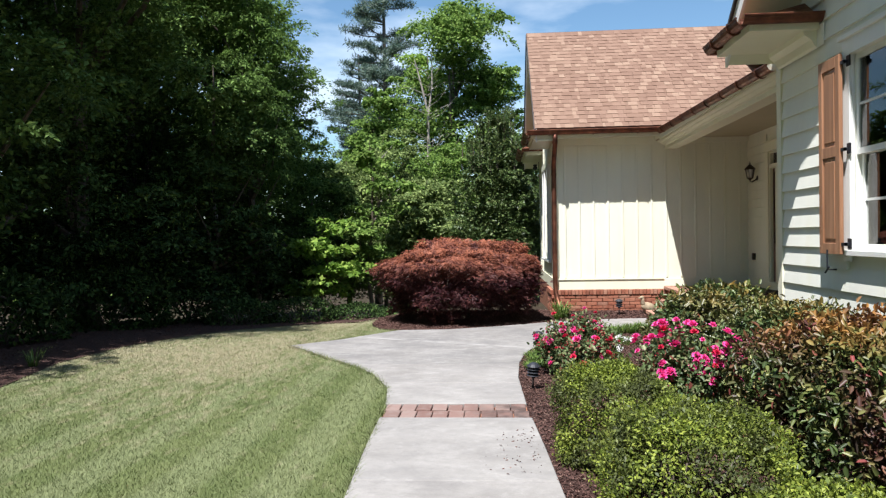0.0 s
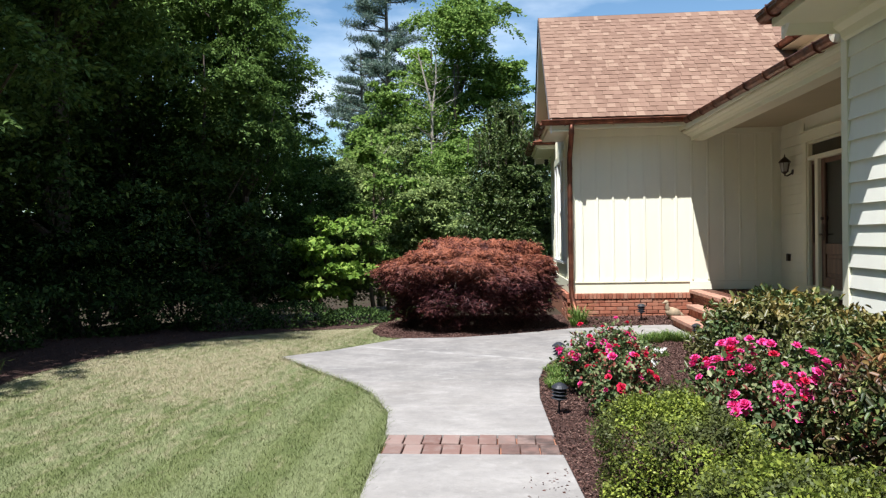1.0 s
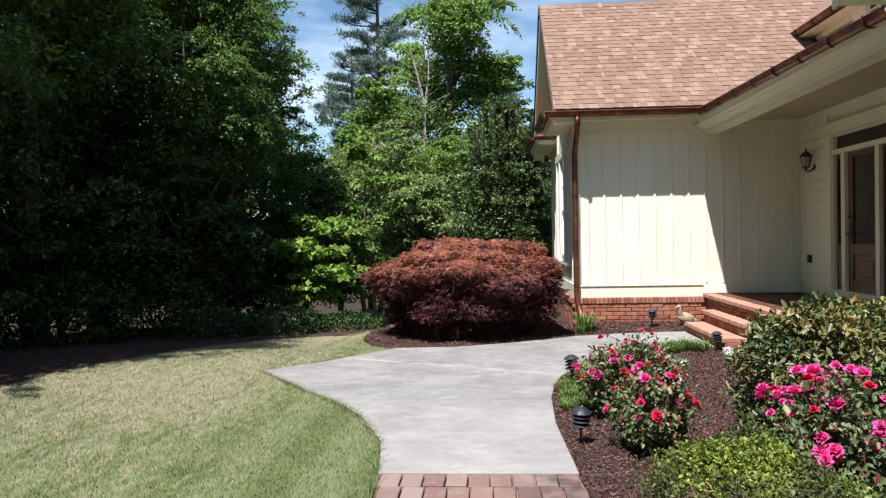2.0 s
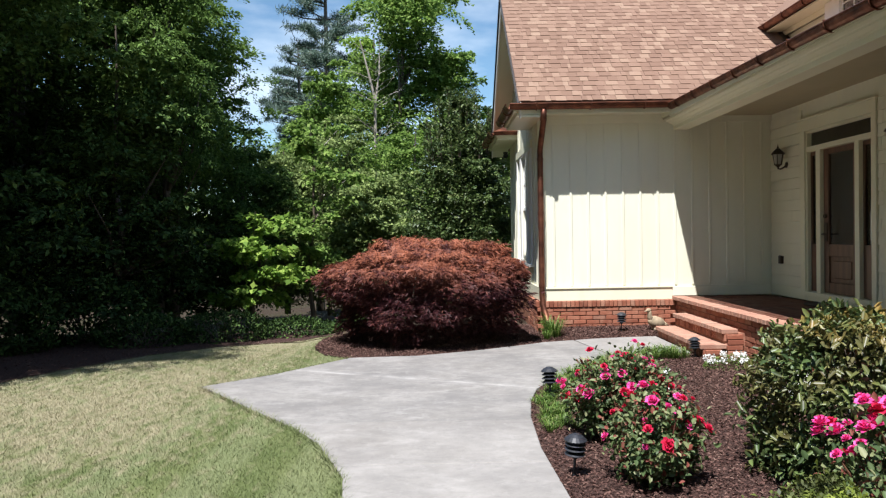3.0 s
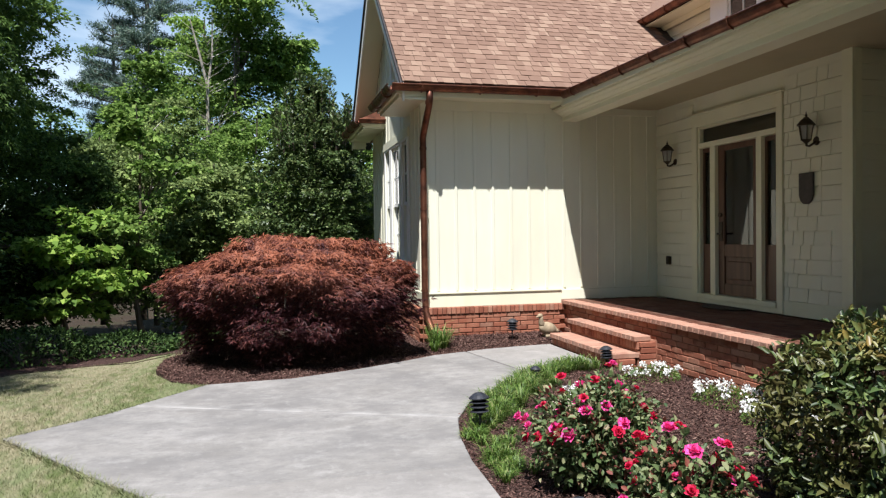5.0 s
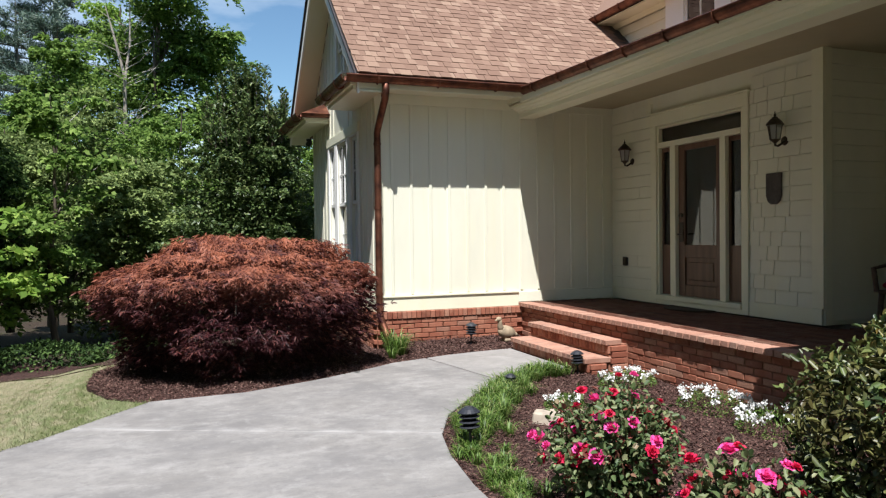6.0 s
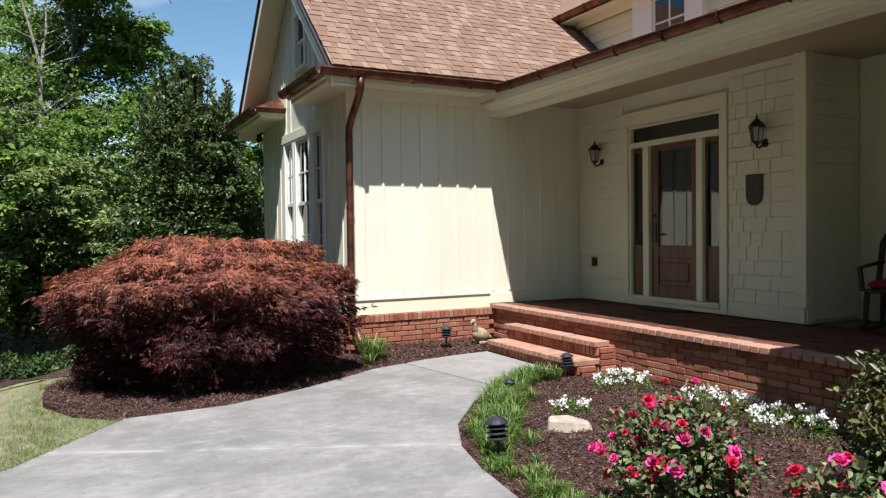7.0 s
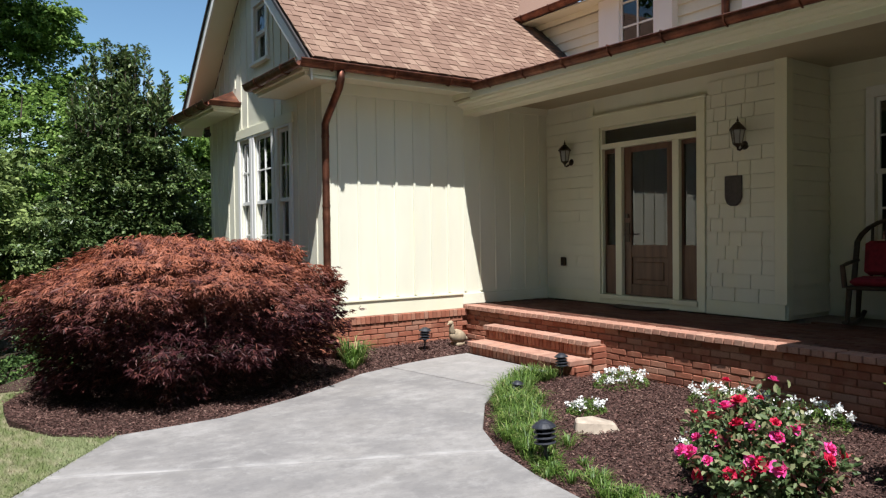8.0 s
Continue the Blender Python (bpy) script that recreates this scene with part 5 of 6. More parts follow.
# roof shingles of the wing, the lower courses singly
SLOPE = math.atan2(RIDGE_Z - EAVE_Z, RIDGE_Y - EAVE_Y)
SLEN = math.hypot(RIDGE_Z - EAVE_Z, RIDGE_Y - EAVE_Y)
FRAME_ROOF = Matrix.Translation((0, EAVE_Y - 0.065, EAVE_Z - 0.031)) @ Matrix.Rotation(SLOPE, 4, "X")
EXPO = 0.1425


def roof_shingle(w, t=0.011, flare=0.0):
    """A shingle w wide and t thick at its butt; a tab narrows upward by flare."""
    q = 0.20
    return [(0, 0, 0), (w, 0, 0), (w - flare, q, 0.0), (flare, q, 0.0), (0, 0, t), (w, 0, t), (w - flare, q, 0.004), (flare, q, 0.004)], [(3, 2, 1, 0), (4, 5, 6, 7), (0, 1, 5, 4), (1, 2, 6, 5), (2, 3, 7, 6), (3, 0, 4, 7)]


TABS = [0.08, 0.11, 0.15, 0.19]
rmesh = {w: mesh_of("roof_shingle", Shape().add(*roof_shingle(w, 0.016, 0.006)), SHINGLE) for w in TABS}
rrng = random.Random(71)
js = Shape()
made_single = 0
for c in range(int((SLEN + 0.045) / EXPO)):
    x = XW0 - 0.01 - rrng.uniform(0, 0.1)
    while x < 6.5:
        # the flat under-layer, then a thicker tab over part of it
        gap, w = rrng.choice((0.05, 0.08, 0.12, 0.16)), rrng.choice(TABS)
        lift = 0.001 + 0.0015 * rrng.random()
        for x0, x1, thick in ((max(x, XW0 - 0.015), x + gap, 0.010), (max(x + gap, XW0 - 0.015), x + gap + w, 0.016)):
            if x1 - x0 < 0.02:
                continue
            if thick > 0.01 and made_single < 300 and x0 == x + gap and c < 17 and x < 3.6:
                piece("shingle", rmesh[w], roof_wing, FRAME_ROOF @ pose(x0, EXPO * c + rrng.uniform(-0.004, 0.004), lift))
                made_single += 1
            else:
                v, f = roof_shingle(x1 - x0 - 0.001, thick)
                js.add([FRAME_ROOF @ (Vector(p) + Vector((x0, EXPO * c, lift))) for p in v], f)
        x += gap + w
raw_mesh("shingle_field", js.v, js.f, SHINGLE_J, roof_wing, "stuff", "overlapping asphalt shingles").data.shade_flat()

# ---- fixtures on the porch ----


def wall_lantern(at, label):
    """A lantern on a wall that faces -x; at is the foot of its glass cage on the axis."""
    t = thing("wall_lantern", label, "wall lamp", at, "porch lanterns")
    t.scale = (1.0, 0.86, 0.86)
    part("backplate", Shape().lathe([(0.0, -0.012), (0.055, -0.012), (0.06, 0.0), (0.05, 0.012), (0.0, 0.014)], (0, 0, 0), 14), BRONZE, t).matrix_basis = pose(0.135, 0, 0.01, 0, -90, 0)
    part("arm", Shape().tube([(0.13, 0, 0.01), (0.09, 0, -0.03), (0.04, 0, -0.06), (0.005, 0, -0.055), (0, 0, 0.0)], 0.014, 8), BRONZE, t)
    cup = part("cup", Shape().lathe([(0.012, -0.03), (0.04, 0.0), (0.06, 0.015), (0.06, 0.022), (0.0, 0.022)], sides=12), BRONZE, t)
    for k in range(6):
        a = math.pi * k / 3
        part("cage_bar", Shape().tube([(0.055 * math.cos(a), 0.055 * math.sin(a), 0.02), (0.082 * math.cos(a), 0.082 * math.sin(a), 0.20)], 0.006, 5), BRONZE, cup)
    part("glass", Shape().lathe([(0.05, 0.024), (0.076, 0.196)], sides=6), LANTERN_GLASS, cup, "clear lantern glass")
    part("bulb", Shape().lathe([(0.012, 0.03), (0.014, 0.10), (0.004, 0.15)], sides=8), WHITE, cup)
    cap = part("roof_cap", Shape().lathe([(0.098, 0.195), (0.10, 0.21), (0.075, 0.245), (0.05, 0.275), (0.035, 0.285), (0.03, 0.30), (0.0, 0.31)], sides=12), BRONZE, t)
    part("finial", Shape().lathe([(0.008, 0.30), (0.016, 0.325), (0.006, 0.345), (0.003, 0.375)], sides=8), BRONZE, cap)


wall_lantern((DOOR_X - 0.155, -0.555, 2.545), "dark bronze wall lantern beside the front door")
wall_lantern((DOOR_X - 0.155, -3.335, 2.50), "dark bronze wall lantern above the slate plaque")
pl = [(-0.11, 0.17), (0.11, 0.17), (0.11, -0.08), (0.085, -0.14), (0.04, -0.175), (-0.04, -0.175), (-0.085, -0.14), (-0.11, -0.08)]
plaque = tagged(part("wall_plaque", Shape().prism([(-3.20 + a, 2.0 + b) for a, b in pl], "x", DOOR_X - 0.05, DOOR_X - 0.024), SLATE, None, "dark shield-shaped slate plaque on the shingled wall", 0.006), category="plaque")
outlet = tagged(part("outlet_cover", Shape().box(DOOR_X - 0.075, DOOR_X - 0.02, -0.44, -0.36, 1.05, 1.17), BRONZE, None, "bronze weatherproof outlet cover on the porch wall", 0.008), category="outlet")
part("hinge", Shape().tube([(DOOR_X - 0.06, -0.44, 1.172), (DOOR_X - 0.06, -0.36, 1.172)], 0.006, 6), BRONZE, outlet)
mat_pts = [(0.42 * math.cos(math.pi * k / 12), 0.32 * math.sin(math.pi * k / 12)) for k in range(13)]
doormat = tagged(part("door_mat", Shape().prism([(DOOR_X - 0.09 - b, -1.92 + a) for a, b in mat_pts], "z", PORCH_Z + 0.001, PORCH_Z + 0.018), MAT_FIBRE, None, "dark half-round fibre mat before the front door", 0.004), category="door mat")

# floodlight under the far eave
fl = thing("floodlight", "small dark twin floodlight under the far eave", "floodlight", (-0.12, 4.45, 3.30))
part("base", Shape().lathe([(0.05, 0.05), (0.05, 0.09), (0.0, 0.09)], sides=12), BLACK, fl)
for k, sg in enumerate((-1, 1)):
    part("lamp_head", Shape().lathe([(0.02, 0.0), (0.035, 0.03), (0.055, 0.10), (0.0, 0.09)], sides=12), BLACK, fl).matrix_basis = pose(0, sg * 0.03, 0.05, sg * 120, 0, 0)

# rocking chair in the recess
chair = thing("porch_chair", "wide dark bentwood porch chair with red cushions", "chair", (3.95, -4.80, PORCH_Z), turn=-75)
chair.scale = (1.45, 1.0, 1.0)
seat = part("seat", Shape().box(-0.27, 0.27, -0.25, 0.27, 0.38, 0.42), BRONZE, chair, "", 0.01)
arch = [(-0.29 * math.cos(math.pi * k / 12), 0.27 + 0.10 * (k > 0), 0.42 + (0.35 if 0 < k < 12 else 0) + 0.33 * math.sin(math.pi * k / 12)) for k in range(13)]
back_rim = part("back_rim", Shape().tube(arch, 0.02, 8), BRONZE, chair)
for k in range(5):
    x = -0.18 + 0.09 * k
    part("back_slat", Shape().tube([(x, 0.28, 0.42), (x, 0.36, 0.75 + 0.33 * math.sqrt(max(0, 1 - (x / 0.29) ** 2)))], 0.011, 6), BRONZE, back_rim)
for x in (-0.25, 0.25):
    for y in (-0.22, 0.24):
        part("leg", Shape().tube([(x, y, 0.39), (x * 1.05, y * 1.1, 0.05)], [0.02, 0.016], 8), BRONZE, seat)
    part("rocker", Shape().tube([(x, -0.42, 0.07), (x, -0.2, 0.03), (x, 0.1, 0.024), (x, 0.35, 0.05), (x, 0.5, 0.10)], 0.018, 8), BRONZE, chair)
    part("arm", Shape().tube([(x * 1.1, -0.24, 0.40), (x * 1.15, -0.26, 0.62), (x * 1.15, 0.0, 0.64), (x * 1.1, 0.34, 0.66)], 0.018, 8), BRONZE, chair)
part("seat_cushion", Shape().box(-0.25, 0.25, -0.24, 0.25, 0.421, 0.50), RED, chair, "red seat cushion", 0.03)
part("back_cushion", Shape().box(-0.22, 0.22, -0.05, 0.05, 0.0, 0.36, pose(0, 0.25, 0.51, -14, 0, 0)), RED, chair, "red back cushion", 0.03)

# ---- garden fixtures ----


def path_light(at, label, scale=1.0, lean=0.0):
    t = thing("path_light", label, "path light", at, "path lights")
    t.matrix_basis = pose(*at, lean, lean * 0.6, 0) @ Matrix.Scale(scale, 4)
    part("stake", Shape().tube([(0, 0, -0.06), (0, 0, 0.17)], 0.011, 8), BLACK, t)
    part("collar", Shape().lathe([(0.013, 0.145), (0.03, 0.165), (0.04, 0.18), (0.0, 0.18)], sides=14), BLACK, t)
    lens = part("lens", Shape().lathe([(0.04, 0.18), (0.04, 0.30)], sides=14), BLACK, t)
    for z in (0.185, 0.225, 0.265):
        part("louvre", Shape().lathe([(0.04, z + 0.022), (0.082, z), (0.086, z + 0.004), (0.042, z + 0.03)], sides=18), BLACK, lens)
    part("cap", Shape().lathe([(0.09, 0.30), (0.092, 0.308), (0.06, 0.335), (0.03, 0.352), (0.0, 0.356)], sides=18), BLACK, t)


for p, sc, ln in (((-0.79, -6.86, 0.0), 0.80, 4), ((-0.60, -4.68, 0.0), 0.88, -3), ((1.14, -0.48, 0.05), 0.86, 2), ((1.52, -2.60, -0.02), 0.80, -3), ((0.45, -3.12, -0.03), 0.62, 3)):
    path_light(p, "black tiered path light staked in the mulch", sc, ln)

gz = Shape()


def ball(s, c, r, rot=None, n=10):
    rows = []
    for i in range(1, n):
        t = math.pi * i / n
        rows.append([Vector(c) + ((rot or Matrix.Identity(3)) @ Vector((r[0] * math.sin(t) * math.cos(2 * math.pi * k / 14), r[1] * math.sin(t) * math.sin(2 * math.pi * k / 14), r[2] * math.cos(t)))) for k in range(14)])
    s.tube_rows(rows)


ball(gz, (0, 0, 0.125), (0.15, 0.085, 0.095), Matrix.Rotation(radians(18), 3, "Y"))
gz.tube([(-0.08, 0, 0.16), (-0.115, 0, 0.225), (-0.115, 0, 0.275), (-0.12, 0, 0.305)], [0.058, 0.038, 0.030, 0.030], 10)
ball(gz, (-0.13, 0, 0.315), (0.043, 0.033, 0.034))
gz.tube([(-0.155, 0, 0.31), (-0.20, 0, 0.30)], [0.016, 0.005], 8)
gz.tube([(0.10, 0, 0.10), (0.20, 0, 0.065)], [0.055, 0.014], 8)
gz.box(-0.06, 0.08, -0.06, 0.06, 0.0, 0.05)
goose = part("garden_goose_statue", gz, GOOSE, None, "weathered tan concrete goose ornament beside the steps", smooth=True)
goose.matrix_basis = pose(1.70, -0.42, 0.055, 0, 0, 12) @ Matrix.Scale(1.0, 4)
tagged(goose, category="garden ornament")

rk = Shape().add([(-0.20, -0.05, -0.04), (-0.06, -0.13, -0.04), (0.17, -0.10, -0.04), (0.21, 0.05, -0.04), (0.02, 0.13, -0.04), (-0.17, 0.08, -0.04),
                  (-0.185, -0.03, 0.075), (-0.05, -0.085, 0.07), (0.13, -0.06, 0.045), (0.165, 0.035, 0.035), (0.01, 0.10, 0.075), (-0.15, 0.06, 0.085)],
                 [(5, 4, 3, 2, 1, 0), (6, 7, 10, 11), (7, 8, 9, 10), (0, 1, 7, 6), (1, 2, 8, 7), (2, 3, 9, 8), (3, 4, 10, 9), (4, 5, 11, 10), (5, 0, 6, 11)])
rock = part("rock", rk, ROCK, None, "pale flat-topped rock in the mulch", 0.012)
rock.matrix_basis = pose(0.32, -4.24, 0.012, 0, 0, -20)
tagged(rock, category="rock")

# ---- plants ----


def tuft_strip(name, line, n, h, w, label, width=0.18):
    rng = np.random.default_rng(len(line) * 7 + n)
    pts = np.array(line)
    clumps = max(3, n // 55)
    seg = rng.integers(0, len(pts) - 1, clumps)
    t = rng.uniform(size=clumps)[:, None]
    roots = pts[seg] * (1 - t) + pts[seg + 1] * t + rng.normal(0, width * 0.55, (clumps, 2))
    tall = rng.uniform(0.55, 1.15, clumps)
    k = rng.integers(0, clumps, n)
    a = rng.uniform(0, 2 * math.pi, n)
    p = roots[k] + np.c_[np.cos(a), np.sin(a)] * np.abs(rng.normal(0, 0.028, n))[:, None]
    hh = h * tall[k] * rng.uniform(0.5, 1.2, n)
    out = np.c_[np.cos(a), np.sin(a)] * (hh * rng.uniform(0.3, 1.2, n))[:, None]
    side = np.c_[-np.sin(a), np.cos(a), np.zeros(n)] * w * 0.5
    b = np.c_[p, np.zeros(n)]
    mid = b + np.c_[out * 0.4, hh * 0.75]
    tip = b + np.c_[out, hh * rng.uniform(0.55, 1.0, n)]
    v = np.stack([b - side, b + side, mid + side * 0.8, mid - side * 0.8, tip], 1).reshape(-1, 3)
    k = np.arange(n)[:, None] * 5
    f = np.vstack([np.hstack([k, k + 1, k + 2]), np.hstack([k, k + 2, k + 3]), np.hstack([k + 3, k + 2, k + 4])])
    return tagged(raw_mesh(name, v, f, L_TUFT, None, "stuff", label), category="grass")


tuft_strip("border_grass", [(-0.41, -4.45), (-0.26, -4.06), (-0.01, -3.63), (0.31, -3.26), (0.64, -2.97)], 6800, 0.17, 0.0075, "bright green border grass along the pad's edge", 0.14)
tuft_strip("border_grass", [(0.58, -2.86), (0.95, -2.62), (1.3, -2.52)], 2400, 0.15, 0.0075, "bright green border grass near the steps", 0.14)
tuft_strip("border_grass", [(-0.63, -4.98), (-0.56, -4.55)], 1200, 0.085, 0.007, "straw-tinged border grass beside a path light", 0.14)
tuft_strip("border_grass", [(-0.70, -5.72), (-0.66, -5.2)], 1300, 0.09, 0.007, "straw-tinged border grass beside the walk", 0.13)
tuft_strip("border_grass", [(-0.05, -0.75), (0.08, -0.65)], 260, 0.32, 0.012, "green strappy grass tuft under the maple", 0.10)
tuft_strip("ornamental_grass", [(-7.15, -5.5), (-7.05, -5.4)], 60, 0.22, 0.010, "pale arching grass tuft in the mulch beside the lawn", 0.06)


def stems(base, tips, r0, rng, mat, parent):
    for t in tips:
        b = Vector(base) + Vector((rng.normal(0, 0.03), rng.normal(0, 0.03), 0))
        m = b.lerp(Vector(t), 0.5) + Vector((rng.normal(0, 0.04), rng.normal(0, 0.04), 0.04))
        part("stem", Shape().tube([b, m, t], [r0, r0 * 0.7, r0 * 0.3], 5), mat, parent)


def shrub(name, at, rx, ry, h, leaves, size, mat, label, category, seed, aspect=0.5, flat=1.0, skirt=0.0, lumps=34, turn=0, inner=0.72, knob=0.15):
    """A dense rounded shrub: leaves in a thick uneven shell over dark twigs."""
    rng = np.random.default_rng(seed)
    t = thing(name, label, category, at, turn=turn)
    d = sphere_points(leaves, rng)
    d[:, 2] = np.abs(d[:, 2]) if not skirt else np.where(d[:, 2] < -skirt, -d[:, 2], d[:, 2])
    lump = sphere_points(lumps, rng)
    bulge = 0.93 + knob * np.max(np.clip(d @ lump.T, 0, 1) ** 30, axis=1) + 0.05 * np.sin(7 * d[:, 0] + 5 * d[:, 1]) + rng.normal(0, 0.025, leaves)
    r = (rng.uniform(inner, 1.0, leaves) ** 0.6) * bulge
    # a flattened dome
    z = np.sign(d[:, 2]) * np.abs(d[:, 2]) ** flat
    pos = np.c_[d[:, 0] * rx * r, d[:, 1] * ry * r, h * 0.42 + z * (h * 0.58) * r]
    pos[:, 2] = np.maximum(pos[:, 2], 0.02)
    way = d * 0.35 + rng.normal(size=d.shape) * 0.75 + np.array([0, 0, 0.05])
    foliage("foliage", pos, way, size, mat, t, seed + 1, aspect, face=d * 0.7 + np.array([0, 0, 0.6]), oval=size > 0.04)
    tips = [(0.7 * rx * a, 0.7 * ry * b, h * 0.75) for a, b, _ in sphere_points(14, rng)]
    stems((0, 0, -0.03), tips, 0.018, rng, BARK, t)
    return t


# clipped boxwoods along the walk
for at, rx, ry, h, sd in (((-0.32, -9.20, 0), 0.43, 0.54, 0.67, 101), ((-0.12, -10.38, 0), 0.50, 0.72, 0.66, 105), ((0.15, -11.7, 0), 0.52, 0.72, 0.64, 107), ((0.45, -13.1, 0), 0.5, 0.66, 0.62, 109)):
    shrub("boxwood", at, rx, ry, h, 26000, 0.0225, L_BOX, "clipped yellow-green boxwood with dull bronze patches", "shrub", sd, 0.55, 0.74, 0.7, 30, 0, 0.72, 0.24)

shrub("camellia", (1.05, -7.0, 0), 0.70, 0.80, 1.04, 12500, 0.056, L_CAM, "large glossy dark camellia shrub with bronze new leaves on top", "shrub", 121, 0.45, 0.8, 0.85, 60, 0, 0.60, 0.17)
shrub("camellia", (1.25, -8.15, 0), 0.62, 0.66, 0.98, 8500, 0.052, L_CAM, "glossy dark camellia shrub against the bedroom wall", "shrub", 123, 0.45, 0.8, 0.85, 60, 0, 0.60, 0.17)
shrub("red_tip_shrub", (1.22, -9.35, 0), 0.78, 0.88, 1.00, 14000, 0.056, L_RED, "large mixed green and purple-red leaved shrub", "shrub", 125, 0.42, 0.8, 0.85, 60, 0, 0.60, 0.17)
shrub("red_tip_shrub", (1.45, -10.7, 0), 0.65, 0.75, 1.0, 9000, 0.056, L_RED, "dark purple-red leaved shrub by the bedroom window", "shrub", 127, 0.42, 0.8, 0.85, 60, 0, 0.60, 0.17)


def bloom_mesh(mat, name, seed, rad):
    """A rose: rings of cupped petals."""
    rng = random.Random(seed)
    s = Shape()
    for ring, (n, r, tilt, h) in enumerate(((7, 1.0, 18, 0.0), (7, 0.85, 42, 0.14), (6, 0.65, 62, 0.26), (4, 0.4, 78, 0.34))):
        for k in range(n):
            a = 360 / n * k + ring * 25 + rng.uniform(-8, 8)
            m = Matrix.Rotation(radians(a), 4, "Z") @ Matrix.Translation((0, 0, h * rad)) @ Matrix.Rotation(radians(-tilt), 4, "Y")
            q = [(0, 0, 0), (0.55 * r, -0.42 * r, 0.10), (1.0 * r, -0.20 * r, 0.02), (1.0 * r, 0.22 * r, 0.02), (0.55 * r, 0.42 * r, 0.10), (0.5 * r, 0, -0.04)]
            s.add([m @ ((Vector(p) + Vector((rng.uniform(-0.12, 0.12), rng.uniform(-0.12, 0.12), rng.uniform(-0.14, 0.14))) * r) * rad) for p in q], [(0, 1, 5), (1, 2, 5), (2, 3, 5), (3, 4, 5), (4, 0, 5)])
    return mesh_of(name, s, mat)


BLOOMS = [bloom_mesh(P_RED, "red_rose_bloom", 1, 0.041), bloom_mesh(P_PINK, "pink_rose_bloom", 2, 0.043), bloom_mesh(P_RED, "red_rose_bloom", 3, 0.033), bloom_mesh(P_PINK, "pink_rose_bloom", 4, 0.036)]


def rose_bush(at, r, h, blooms, pink, label, seed, leaves=5200, sprays=0):
    rng = np.random.default_rng(seed)
    t = thing("rose_bush", label, "rose bush", at, "rose bushes")
    tips = []
    for k in range(26):
        a, q = rng.uniform(0, 2 * math.pi), math.sqrt(rng.uniform(0.02, 1)) * r
        tips.append((q * math.cos(a), q * math.sin(a), h * rng.uniform(0.62, 1.02) * (1 - 0.32 * (q / r) ** 2)))
    stems((0, 0, -0.03), tips, 0.010, rng, ROSE_STEM, t)
    tp = np.array(tips)
    k = rng.integers(0, len(tp), leaves)
    f = rng.uniform(0.30, 1.0, leaves)[:, None]
    pos = tp[k] * np.c_[f ** 0.8, f ** 0.8, f] + rng.normal(0, 0.048, (leaves, 3))
    pos[:, 2] = np.maximum(pos[:, 2], 0.05)
    way = rng.normal(size=(leaves, 3)) + unit(pos - np.array([0, 0, h * 0.4])) * 0.8
    foliage("foliage", pos, way, 0.042, L_ROSE, t, seed + 1, 0.6, face=unit(pos - np.array([0, 0, h * 0.4])) * 0.6 + np.array([0, 0, 0.6]), oval=True)
    heads = tp[rng.permutation(len(tp))[:sprays]] if sprays else tp
    for i in range(blooms):
        p = tp[i % len(tp)] if i < len(tp) else tp[rng.integers(0, len(tp))] * rng.uniform(0.75, 0.95)
        if i >= len(tp):
            q = sphere_points(1, rng)[0]
            p = np.array([q[0] * r * 0.95, q[1] * r * 0.95, h * (0.45 + 0.5 * abs(q[2]))])
        if sprays:
            p = heads[rng.integers(0, sprays)] + rng.normal(0, 0.05, 3)
        p = p + rng.normal(0, 0.03, 3)
        n = Vector(unit((p - np.array([0, 0, h * 0.3]))[None])[0] + np.array([0, -0.25, 0.3])).normalized()
        m = Matrix.Translation(Vector(p) + n * 0.03) @ n.to_track_quat("Z", "Y").to_matrix().to_4x4() @ Matrix.Scale(rng.uniform(0.55, 1.2), 4)
        piece("bloom", BLOOMS[(1 if rng.uniform() < pink else 0) + (2 if rng.uniform() < 0.35 else 0)], t, m)
    return t


rose_bush((-0.30, -6.03, 0), 0.39, 0.66, 44, 0.4, "rose bush with red and pink blooms beside the pad", 201, 7200)
rose_bush((-0.02, -5.70, 0), 0.26, 0.66, 14, 0.3, "leafy red rose bush with reddish new shoots", 203, 3400)
rose_bush((-0.30, -7.02, 0), 0.28, 0.58, 32, 0.45, "low rose bush with crimson and pink blooms beside the walk", 205, 3800)
rose_bush((0.32, -8.70, 0), 0.41, 0.93, 85, 0.85, "bright pink rose bush behind the boxwoods", 207, 7000, 11)


def white_flowers(at, rx, ry, h, n, seed):
    rng = np.random.default_rng(seed)
    t = thing("white_flower_clump", "low clump of white blossoms over fine green leaves", "flowers", at, "white flower clumps")
    d = sphere_points(1500, rng)
    pos = np.c_[d[:, 0] * rx, d[:, 1] * ry, np.abs(d[:, 2]) * h * rng.uniform(0.5, 1, 1500)]
    foliage("foliage", pos, d + rng.normal(0, 0.5, d.shape), 0.028, L_TUFT, t, seed + 1, 0.3)
    d = sphere_points(n, rng)
    c = np.c_[d[:, 0] * rx, d[:, 1] * ry, (0.6 + 0.4 * np.abs(d[:, 2])) * h]
    pos = np.repeat(c, 22, 0) + rng.normal(0, 0.016, (n * 22, 3))
    foliage("blossoms", pos, rng.normal(size=pos.shape) + np.array([0, 0, 0.8]), 0.022, P_WHITE, t, seed + 2, 0.9, 0.1, "white blossoms")


